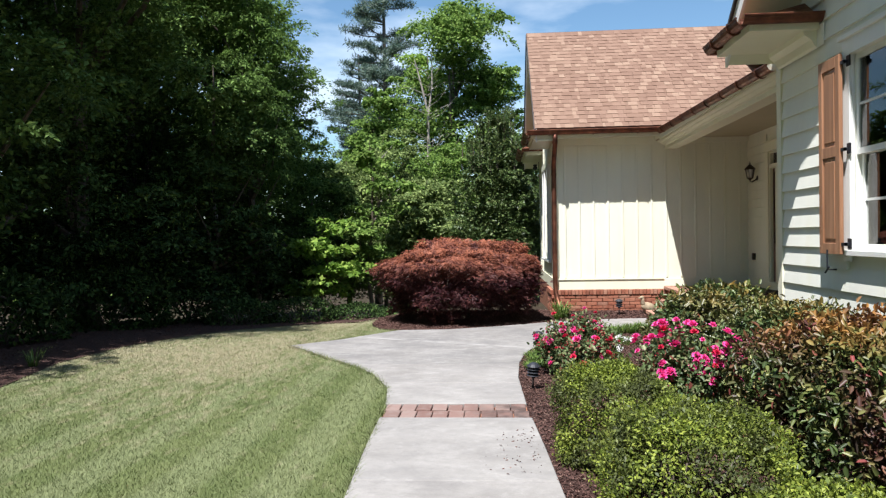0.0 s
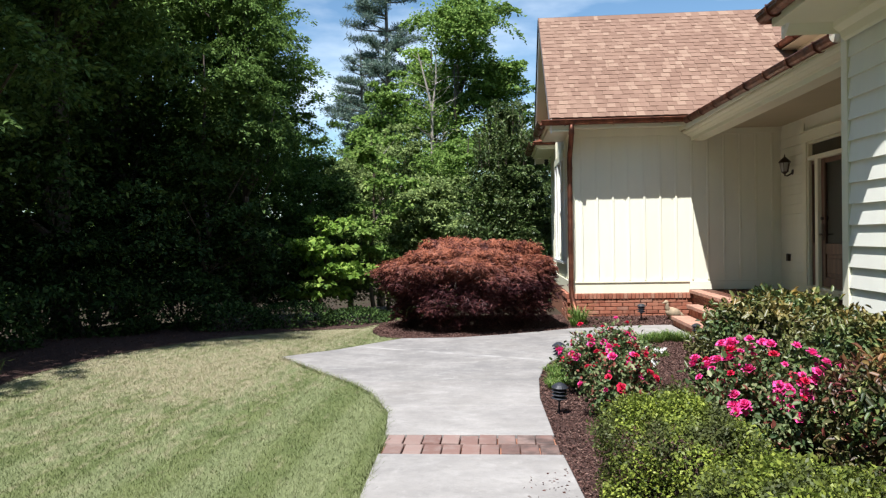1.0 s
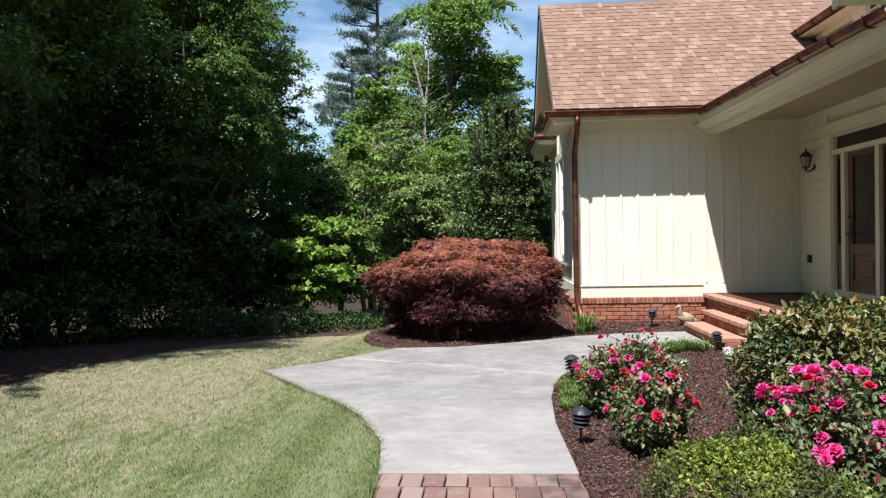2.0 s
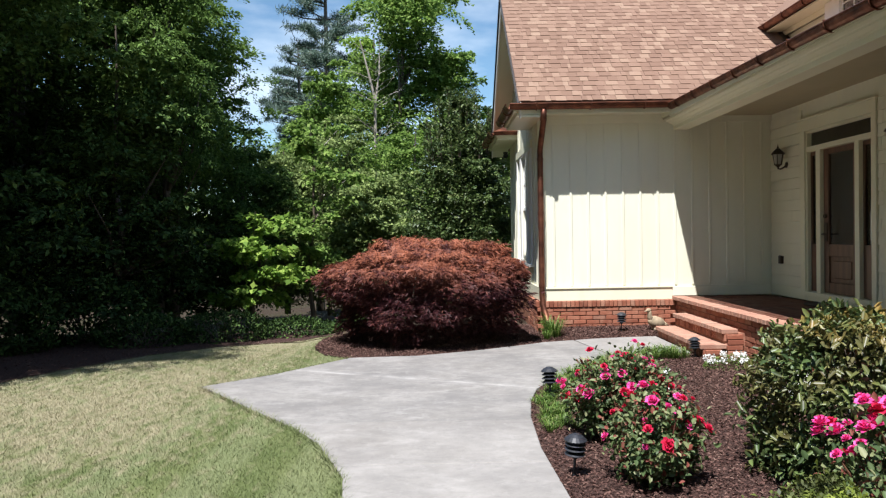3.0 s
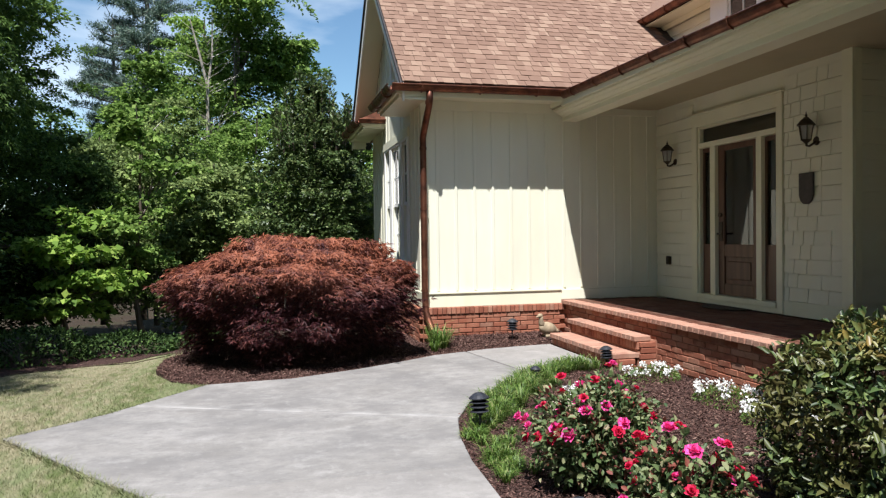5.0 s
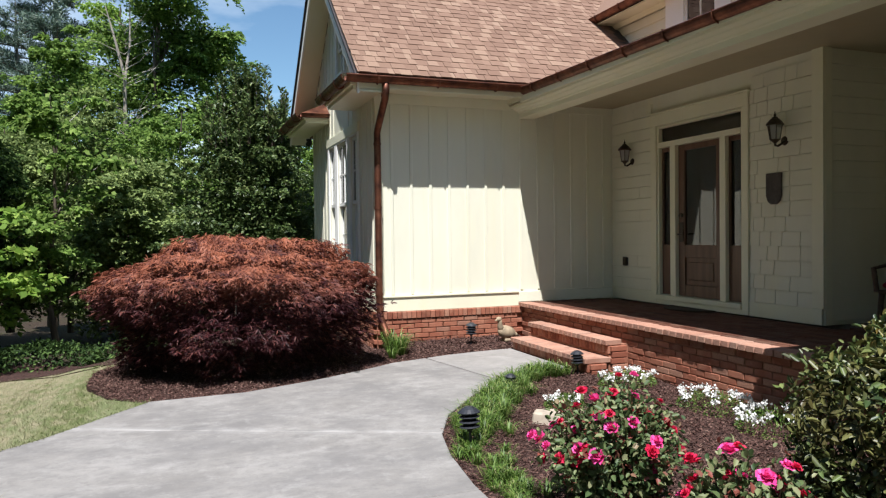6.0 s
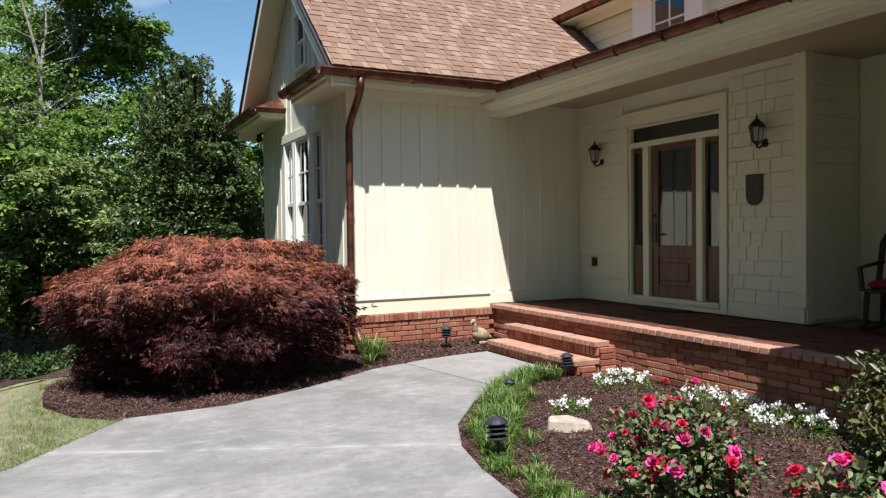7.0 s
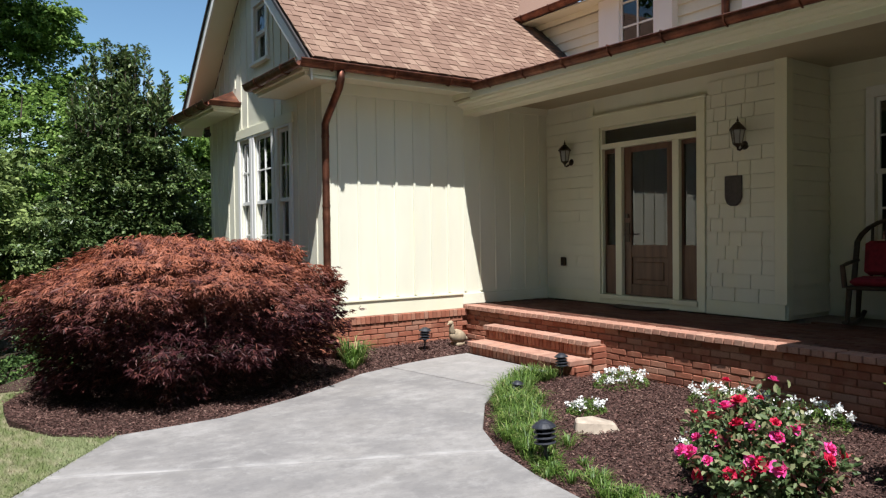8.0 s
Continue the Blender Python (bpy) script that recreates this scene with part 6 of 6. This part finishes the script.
white_flowers((1.70, -3.25, 0), 0.30, 0.22, 0.15, 26, 301)
white_flowers((0.66, -3.80, 0), 0.17, 0.13, 0.11, 9, 303)
white_flowers((1.78, -4.40, 0), 0.24, 0.36, 0.16, 24, 305)
white_flowers((1.72, -5.15, 0), 0.26, 0.30, 0.18, 24, 307)
white_flowers((0.25, -5.25, 0), 0.14, 0.12, 0.20, 9, 309)

# weeping laceleaf maple
mt = thing("laceleaf_maple", "weeping red laceleaf maple mounded beside the wing corner", "tree", (-1.77, -0.42, 0))
mrng = np.random.default_rng(401)
N = 27000
d = sphere_points(N, mrng)
d[:, 2] = np.where(d[:, 2] < -0.82, -d[:, 2], d[:, 2])
lum = sphere_points(70, mrng)
lobe = np.max(np.clip(d @ lum.T, 0, 1) ** 45, axis=1)
rad = (0.79 + 0.25 * lobe + mrng.normal(0, 0.022, N)) * np.where(mrng.uniform(size=N) < 0.24, mrng.uniform(0.5, 0.86, N), mrng.uniform(0.88, 1.02, N))
flat_r = np.maximum(np.hypot(d[:, 0], d[:, 1]), 1e-3)
wide = flat_r ** np.where(d[:, 2] < 0, 0.50, 0.97) / flat_r * np.where(d[:, 2] < 0, 1 + 0.13 * d[:, 2], 1.0) * rad
mp = np.c_[d[:, 0] * 1.72 * wide, d[:, 1] * 1.70 * wide, 0.92 + np.sign(d[:, 2]) * np.abs(d[:, 2]) ** 0.95 * np.where(d[:, 2] > 0, 0.64, 1.02) * rad]
mp[:, 0] = np.where(mp[:, 0] > 1.15, 1.15 + np.where(mp[:, 2] > 0.75, 0.55, 0.95) * (mp[:, 0] - 1.15), mp[:, 0])
mp[:, 0] = np.minimum(mp[:, 0], 1.62 - 0.06 * mrng.random(N))
# each leaf is a fan of narrow drooping fingers
outw = unit(np.c_[d[:, 0], d[:, 1], np.full(N, -0.55)] + mrng.normal(0, 0.25, (N, 3)))
fv, fw = [], []
for a in (-0.9, -0.45, 0.0, 0.45, 0.9):
    s_ = np.cross(outw, np.array([0, 0, 1.0]))
    fv.append(mp)
    fw.append(outw * math.cos(a) + unit(s_) * math.sin(a) + mrng.normal(0, 0.15, (N, 3)))
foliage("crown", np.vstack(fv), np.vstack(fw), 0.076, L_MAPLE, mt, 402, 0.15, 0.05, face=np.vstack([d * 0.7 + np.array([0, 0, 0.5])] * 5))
tr = Shape()
tr.tube([(0, 0, -0.1), (0.03, 0.02, 0.25), (-0.02, 0.0, 0.5), (0.05, 0, 0.85)], [0.09, 0.075, 0.065, 0.04], 10)
trunk = part("trunk", tr, BARK, mt, "dark twisting trunk")
for k in range(14):
    a = 2 * math.pi * k / 14 + mrng.uniform(-0.2, 0.2)
    q = mrng.uniform(0.8, 1.35)
    part("limb", Shape().tube([(0, 0, 0.45), (0.5 * q * math.cos(a), 0.5 * q * math.sin(a), 0.95), (q * math.cos(a), q * math.sin(a), 1.0), (1.15 * q * math.cos(a), 1.15 * q * math.sin(a), 0.75)], [0.04, 0.03, 0.018, 0.008], 6), BARK, trunk)

# ---- trees ----


def tree(name, base, height, r, blobs, clumps, per, spread, size, mat, bark, label, seed, aspect=0.5, droop=0.25, limbs=14, lean=(0, 0), fill=0.30):
    """A tapered trunk with limbs to a crown of leaf clumps; blobs are relative to the base."""
    t = thing(name, label, "tree", base)
    rng = np.random.default_rng(seed)
    boughs = max(40, clumps // 8)
    pos, way, centre, face = bough_points(blobs, boughs, int(1.15 * clumps * per) // boughs, spread * 2.3, seed, droop, fill)
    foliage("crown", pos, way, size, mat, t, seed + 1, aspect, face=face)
    s = Shape()
    pts = [Vector((lean[0] * k / 6 + rng.normal(0, 0.06) * (k > 0), lean[1] * k / 6 + rng.normal(0, 0.06) * (k > 0), height * k / 6 - 0.15 * (k == 0))) for k in range(7)]
    s.tube(pts, [r * (1.25 if k == 0 else 1 - 0.14 * k) for k in range(7)], 9)
    trunk = part("trunk", s, bark, t)
    for k in range(limbs):
        c = Vector(centre[rng.integers(0, len(centre))])
        i = min(5, max(1, int(6 * (c.z * 0.75) / height)))
        a = pts[i]
        m = a.lerp(c, 0.5) + Vector((rng.normal(0, 0.15), rng.normal(0, 0.15), 0.1))
        part("limb", Shape().tube([a, m, c], [r * 0.38, r * 0.24, r * 0.06], 6), bark, trunk)
    return t


def col(n, rx, z0, z1, seed, rz=1.2, taper=0.5):
    """Blobs stacked up an axis, uneven."""
    rng = random.Random(seed)
    res = []
    for k in range(n):
        z = z0 + (z1 - z0) * k / max(1, n - 1)
        f = 1 - taper * k / max(1, n - 1)
        a = rng.uniform(0, 6.28)
        o = rx * 0.45 * f
        res.append((o * math.cos(a), o * math.sin(a), z, rx * f * rng.uniform(0.7, 1.0), rx * f * rng.uniform(0.7, 1.0), rz * rng.uniform(0.8, 1.1)))
    return res


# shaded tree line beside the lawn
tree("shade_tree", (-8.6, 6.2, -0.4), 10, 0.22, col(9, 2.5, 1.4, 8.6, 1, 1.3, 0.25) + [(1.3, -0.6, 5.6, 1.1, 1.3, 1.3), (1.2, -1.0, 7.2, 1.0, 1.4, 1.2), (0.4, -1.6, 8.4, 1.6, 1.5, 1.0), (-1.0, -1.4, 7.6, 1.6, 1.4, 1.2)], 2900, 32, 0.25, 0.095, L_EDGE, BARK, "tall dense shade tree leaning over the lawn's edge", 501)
# Last three blobs: overhang out of view, placed to shade the far shrubs.
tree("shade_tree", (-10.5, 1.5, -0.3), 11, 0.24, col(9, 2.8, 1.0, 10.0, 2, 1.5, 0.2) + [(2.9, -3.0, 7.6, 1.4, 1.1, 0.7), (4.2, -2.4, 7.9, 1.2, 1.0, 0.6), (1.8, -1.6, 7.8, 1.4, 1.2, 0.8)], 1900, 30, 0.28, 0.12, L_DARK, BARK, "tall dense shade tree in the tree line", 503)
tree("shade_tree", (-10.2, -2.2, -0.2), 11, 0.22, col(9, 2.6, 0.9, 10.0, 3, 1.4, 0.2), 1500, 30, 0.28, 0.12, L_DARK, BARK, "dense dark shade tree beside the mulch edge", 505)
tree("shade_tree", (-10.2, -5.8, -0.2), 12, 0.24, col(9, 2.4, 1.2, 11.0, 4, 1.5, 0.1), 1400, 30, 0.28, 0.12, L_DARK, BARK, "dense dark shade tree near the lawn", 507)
# Crown above the view, placed to shade the trees beside the lawn.
tree("shade_tree", (-12.0, -9.5, -0.3), 14, 0.28, col(7, 3.0, 6.8, 12.0, 5, 1.8, 0.2), 2600, 22, 0.30, 0.16, L_DARK, BARK, "tall out-of-view canopy tree that shades the lawn's edge", 509)
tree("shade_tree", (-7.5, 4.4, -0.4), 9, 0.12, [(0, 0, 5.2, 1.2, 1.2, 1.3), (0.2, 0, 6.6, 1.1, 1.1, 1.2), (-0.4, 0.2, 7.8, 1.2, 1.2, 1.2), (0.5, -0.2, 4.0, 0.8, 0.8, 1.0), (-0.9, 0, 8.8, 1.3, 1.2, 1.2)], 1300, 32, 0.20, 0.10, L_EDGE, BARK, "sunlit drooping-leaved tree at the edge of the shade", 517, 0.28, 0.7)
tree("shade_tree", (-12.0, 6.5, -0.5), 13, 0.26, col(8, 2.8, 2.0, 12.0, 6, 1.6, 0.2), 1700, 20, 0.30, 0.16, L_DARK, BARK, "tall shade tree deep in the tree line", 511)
# Another unseen crown, set here to deepen the shade below it.
tree("shade_tree", (-10.6, -5.2, -0.3), 15, 0.28, col(8, 2.9, 7.0, 13.0, 7, 1.8, 0.15), 2800, 22, 0.30, 0.16, L_DARK, BARK, "tall out-of-view canopy tree that shades the tree line", 513)
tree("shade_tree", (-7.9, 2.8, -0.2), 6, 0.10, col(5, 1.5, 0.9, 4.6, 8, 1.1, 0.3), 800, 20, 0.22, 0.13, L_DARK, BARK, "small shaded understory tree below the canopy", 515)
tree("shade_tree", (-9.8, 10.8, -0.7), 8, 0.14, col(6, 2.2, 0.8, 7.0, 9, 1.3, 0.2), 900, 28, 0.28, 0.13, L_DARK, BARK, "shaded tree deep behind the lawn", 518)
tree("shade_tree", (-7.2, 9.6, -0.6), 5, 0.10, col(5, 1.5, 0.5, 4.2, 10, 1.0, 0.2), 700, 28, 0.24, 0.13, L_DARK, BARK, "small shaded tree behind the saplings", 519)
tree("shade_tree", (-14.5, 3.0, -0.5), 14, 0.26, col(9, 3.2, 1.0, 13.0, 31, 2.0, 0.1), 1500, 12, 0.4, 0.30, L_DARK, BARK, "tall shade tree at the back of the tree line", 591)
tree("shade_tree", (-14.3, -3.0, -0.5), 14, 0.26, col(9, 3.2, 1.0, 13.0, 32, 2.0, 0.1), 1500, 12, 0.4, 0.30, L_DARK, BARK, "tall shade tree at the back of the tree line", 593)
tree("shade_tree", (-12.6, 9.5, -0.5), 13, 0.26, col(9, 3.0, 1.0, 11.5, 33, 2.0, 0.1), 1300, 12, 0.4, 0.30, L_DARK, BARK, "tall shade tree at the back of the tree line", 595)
# sunlit saplings at the wood's edge
tree("sapling", (-4.9, 7.4, -0.5), 5.0, 0.06, col(7, 1.3, 0.9, 5.0, 11, 0.32, 0.3), 230, 28, 0.17, 0.13, L_MID, BARK, "bright young broadleaf sapling at the wood's edge", 521, 0.75)
tree("sapling", (-5.8, 5.0, -0.4), 2.6, 0.05, col(4, 0.9, 0.6, 2.2, 12, 0.22, 0.2), 150, 16, 0.2, 0.15, L_BRIGHT, BARK, "low bright sapling in front of the shade trees", 523, 0.75)
tree("sapling", (-5.2, 12.0, -0.8), 6.0, 0.07, col(7, 1.5, 1.0, 5.4, 13, 0.9, 0.3), 420, 34, 0.22, 0.11, L_GREY, BARK, "sparse grey-green understory tree", 525, 0.6)
tree("sapling", (-2.3, 12.5, -0.9), 6.0, 0.08, col(7, 1.4, 1.0, 5.4, 14, 0.9, 0.3), 420, 36, 0.22, 0.11, L_MID, BARK, "green understory tree behind the maple", 527, 0.6)
# woods behind
tree("forest_tree", (4.4, 18.0, -1.2), 8.5, 0.15, col(6, 1.9, 1.5, 7.4, 25, 1.1, 0.4), 620, 36, 0.26, 0.14, L_MID, BARK, "fresh green broadleaf tree beyond the wing", 539, 0.65)
tree("forest_tree", (-3.1, 19.5, -1.3), 13.6, 0.18, col(13, 2.9, 3.2, 13.2, 21, 0.9, 0.22) + [(2.2, 0, 7.6, 1.6, 1.6, 1.3), (2.5, 0, 5.6, 1.6, 1.6, 1.3), (1.9, 0, 9.6, 1.3, 1.3, 1.2)], 1750, 38, 0.30, 0.15, L_MID, BARK, "tall fresh green broadleaf tree at the back", 531, 0.65, fill=0.42)
tree("forest_tree", (-6.4, 17.5, -1.2), 9.0, 0.15, col(7, 2.1, 2.0, 8.0, 22, 1.2, 0.5), 820, 38, 0.26, 0.15, L_MID, BARK, "fresh green broadleaf tree below the pine", 533, 0.65)
tree("forest_tree", (1.6, 18.0, -1.2), 7.5, 0.15, col(6, 2.0, 1.5, 6.3, 23, 1.1, 0.5), 620, 36, 0.26, 0.14, L_MID, BARK, "fresh green broadleaf tree behind the wing", 535, 0.65)
tree("forest_tree", (-4.4, 22.0, -1.3), 12.0, 0.16, col(8, 2.2, 3.0, 11.0, 24, 1.3, 0.5), 700, 34, 0.28, 0.14, L_BRIGHT, BARK, "yellow-green broadleaf tree in the woods", 537, 0.65)
# understory that closes the wood behind
for at, h, rx, sd, mt_, what in (
    ((-9.2, 14.5, -0.9), 6.5, 2.3, 611, L_DARK, "shaded understory tree deep in the wood"),
    ((-6.9, 13.6, -0.9), 5.5, 1.9, 613, L_GREY, "grey-green understory tree in the wood"),
    ((-3.9, 14.8, -1.0), 6.0, 2.0, 615, L_MID, "leafy understory tree in the wood"),
    ((-0.6, 14.2, -1.0), 6.2, 2.0, 617, L_MID, "leafy understory tree behind the holly"),
    ((-3.4, 9.6, -0.7), 4.2, 1.5, 619, L_GREY, "thin grey-green young tree behind the maple"),
    ((2.4, 13.0, -1.0), 5.6, 1.9, 621, L_MID, "leafy understory tree beyond the wing corner"),
    ((-12.0, 13.0, -0.9), 8.0, 2.6, 623, L_DARK, "shaded tree at the back of the wood"),
):
    tree("understory_tree", at, h, 0.09, col(7, rx, 0.6, h - 0.6, sd, 0.8, 0.35), 640, 34, 0.24, 0.13, mt_, BARK, what, sd, 0.6, fill=0.4)


def pine(base, height, seed):
    t = thing("pine", "tall blue-green pine with layered open branches", "tree", base)
    rng = np.random.default_rng(seed)
    s = Shape()
    s.tube([(0, 0, -0.2), (0.05, 0, height * 0.5), (0, 0.05, height)], [0.26, 0.17, 0.03], 9)
    cs = []
    for k in range(58):
        z = height * (0.44 + 0.55 * (k // 4) / 14.5) + rng.normal(0, 0.09)
        a = rng.uniform(0, 2 * math.pi)
        ln = (2.9 * (1 - ((z / height) - 0.46) / 0.62) + 0.7) * rng.uniform(0.6, 1.05)
        e = Vector((ln * math.cos(a), ln * math.sin(a), z + 0.12 * ln))
        s.tube([(0, 0, z - 0.1), Vector((0.5 * e.x, 0.5 * e.y, z - 0.05)), e], [0.05, 0.035, 0.012], 5)
        for q in rng.uniform(0.35, 1.02, int(7 + 5 * ln)):
            cs.append((e.x * q + rng.normal(0, 0.2), e.y * q + rng.normal(0, 0.2), z + 0.12 * ln * q + rng.normal(0, 0.05)))
    part("trunk", s, BARK, t)
    c = np.array(cs)
    pos = np.repeat(c, 34, 0) + rng.normal(0, 0.12, (len(c) * 34, 3)) * np.array([1, 1, 0.45])
    foliage("crown", pos, rng.normal(size=pos.shape) + np.array([0, 0, 0.5]), 0.26, L_PINE, t, seed + 1, 0.13, 0.02)


pine((-7.4, 27.0, -1.3), 19.5, 541)
pine((-10.0, 33.0, -1.3), 15.0, 543)

# bare pale trunk with few twigs
bt = thing("bare_tree", "thin pale leafless tree among the green", "tree", (-4.1, 17.9, -1.1))
bs = Shape()
bs.tube([(0.15, 0, -0.1), (0.1, 0, 3.0), (0.0, 0, 6.0), (0.02, 0, 8.2), (-0.25, 0, 9.4), (-0.55, 0, 10.6)], [0.10, 0.085, 0.07, 0.055, 0.04, 0.018], 8)
bs.tube([(0.02, 0, 8.0), (0.2, 0.1, 9.4), (0.22, 0.2, 11.2)], [0.05, 0.035, 0.012], 7)
brg = np.random.default_rng(551)
for k in range(90):
    z = brg.uniform(2.0, 10.0)
    a = brg.uniform(0, 6.28)
    ln = brg.uniform(0.5, 1.7)
    bs.tube([(0.05, 0, z), (0.5 * ln * math.cos(a), 0.5 * ln * math.sin(a), z + 0.25 * ln), (ln * math.cos(a), ln * math.sin(a), z + brg.uniform(0.1, 0.9) * ln)], [0.014, 0.009, 0.003], 5)
part("trunk", bs, PALE_BARK, bt)

# dark evergreen beyond the wing
hb = [(0, 0, 0.5 + 0.62 * k, 1.86 * (1 - (k / 7.6) ** 2.3), 1.86 * (1 - (k / 7.6) ** 2.3), 0.62) for k in range(8)]
holly = tree("holly", (-1.0, 6.9, -0.4), 5.2, 0.14, hb, 2500, 32, 0.13, 0.085, L_HOLLY, BARK, "dense dark glossy evergreen holly beyond the wing", 561, 0.5, 0.1, fill=0.3)
hrng = np.random.default_rng(563)
sp, sw = [], []
for k in range(46):
    a, q = hrng.uniform(0, 6.28), math.sqrt(hrng.uniform(0, 1)) * 1.15
    z0, tall = 5.25 - 0.95 * q ** 1.6, hrng.uniform(0.35, 0.75) * (1.1 - 0.45 * q)
    x0, y0 = q * math.cos(a), q * math.sin(a)
    part("shoot", Shape().tube([(x0 * 0.9, y0 * 0.9, z0 - 0.5), (x0, y0, z0 + tall)], [0.014, 0.005], 5), BARK, holly)
    t = hrng.uniform(-0.4, tall, 60)
    b = hrng.uniform(0, 6.28, 60)
    sp.append(np.c_[x0 + hrng.normal(0, 0.02, 60), y0 + hrng.normal(0, 0.02, 60), z0 + t])
    sw.append(np.c_[np.cos(b), np.sin(b), np.full(60, 0.9)])
foliage("shoot_leaves", np.vstack(sp), np.vstack(sw), 0.105, L_HOLLY, holly, 564, 0.4)
for at, h, w, sd in (((-5.5, 1.35, -0.32), 0.6, 0.9, 571), ((-4.3, 1.85, -0.36), 0.45, 0.8, 573), ((-3.1, 2.15, -0.35), 0.38, 0.7, 575), ((-6.7, 0.9, -0.3), 0.6, 0.9, 577), ((-2.2, 3.3, -0.2), 0.6, 0.9, 576)):
    shrub("low_shrub", at, w, 0.55, h, 2600, 0.06, L_DARK, "low dark shrub along the back of the lawn", "shrub", sd, 0.5, 0.8, 0.8)
for at, h, w, sd in (((-9.0, -0.2, -0.25), 1.3, 1.3, 581), ((-9.2, -3.2, -0.1), 1.2, 1.1, 583), ((-9.3, -5.6, -0.1), 1.2, 1.1, 585), ((-8.2, 1.9, -0.3), 1.3, 1.2, 587), ((-9.6, -8.0, -0.1), 1.2, 1.1, 589)):
    shrub("understory_shrub", at, w, 1.0, h, 3200, 0.09, L_DARK, "shaded understory shrub under the trees", "shrub", sd, 0.5, 0.8, 0.8)

# far woods that close the view, then a ring out of view
wrng = np.random.default_rng(601)
blobs = []
for k in range(120):
    a = radians(wrng.uniform(-75, 105))
    q = wrng.uniform(34, 46)
    if -32 < math.degrees(a) < -4 and q < 40:
        q += 8
    top = wrng.uniform(4.0, 7.0) if -22 < math.degrees(a) < 25 else wrng.uniform(6, 12)
    for z in np.arange(0.5, top, 2.2):
        blobs.append((-2 + q * math.sin(a), -12 + q * math.cos(a) + 6, z - 1.2, wrng.uniform(1.8, 3.2), wrng.uniform(1.8, 3.2), 1.8))
# Unseen ring behind the camera, added to cut skylight on the porch.
for k in range(70):
    a = radians(wrng.uniform(105, 290))
    q = wrng.uniform(19, 27)
    top = wrng.uniform(15, 21)
    if -2 + q * math.sin(a) > 4 and -12 + q * math.cos(a) > -16:
        continue
    for z in np.arange(1.0, top, 2.6):
        blobs.append((-2 + q * math.sin(a), -12 + q * math.cos(a), z - 1.0, wrng.uniform(2.0, 3.2), wrng.uniform(2.0, 3.2), 2.0))
pos, way, _, face = crown_points(blobs, 12000, 12, 0.55, 602)
tagged(raw_mesh("far_woods", *leaf_arrays(pos, way, 0.46, 0.65, np.random.default_rng(603), 0.18, face), L_MID, None, "stuff", "far mixed green woods behind the garden"), category="woods")

# fallen twigs and leaf bits on the walk
lp = scatter([(-1.25, -9.6), (-0.85, -9.6), (-0.86, -8.4), (-1.2, -8.6)], 150, 701, lambda p: np.clip(1.3 * (p[:, 0] + 1.3) / 0.5, 0, 1))
lrng = np.random.default_rng(702)
la_ = lrng.uniform(0, 6.28, len(lp))
lv, lf = leaf_arrays(np.c_[lp, np.full(len(lp), TOP + 0.003)], np.c_[np.cos(la_), np.sin(la_), lrng.uniform(0, 0.2, len(lp))], 0.024, 0.35, lrng, 0.05)
tagged(raw_mesh("leaf_bits", lv, lf, CHIP, None, "stuff", "dark fallen leaf bits scattered on the concrete"), category="leaves")
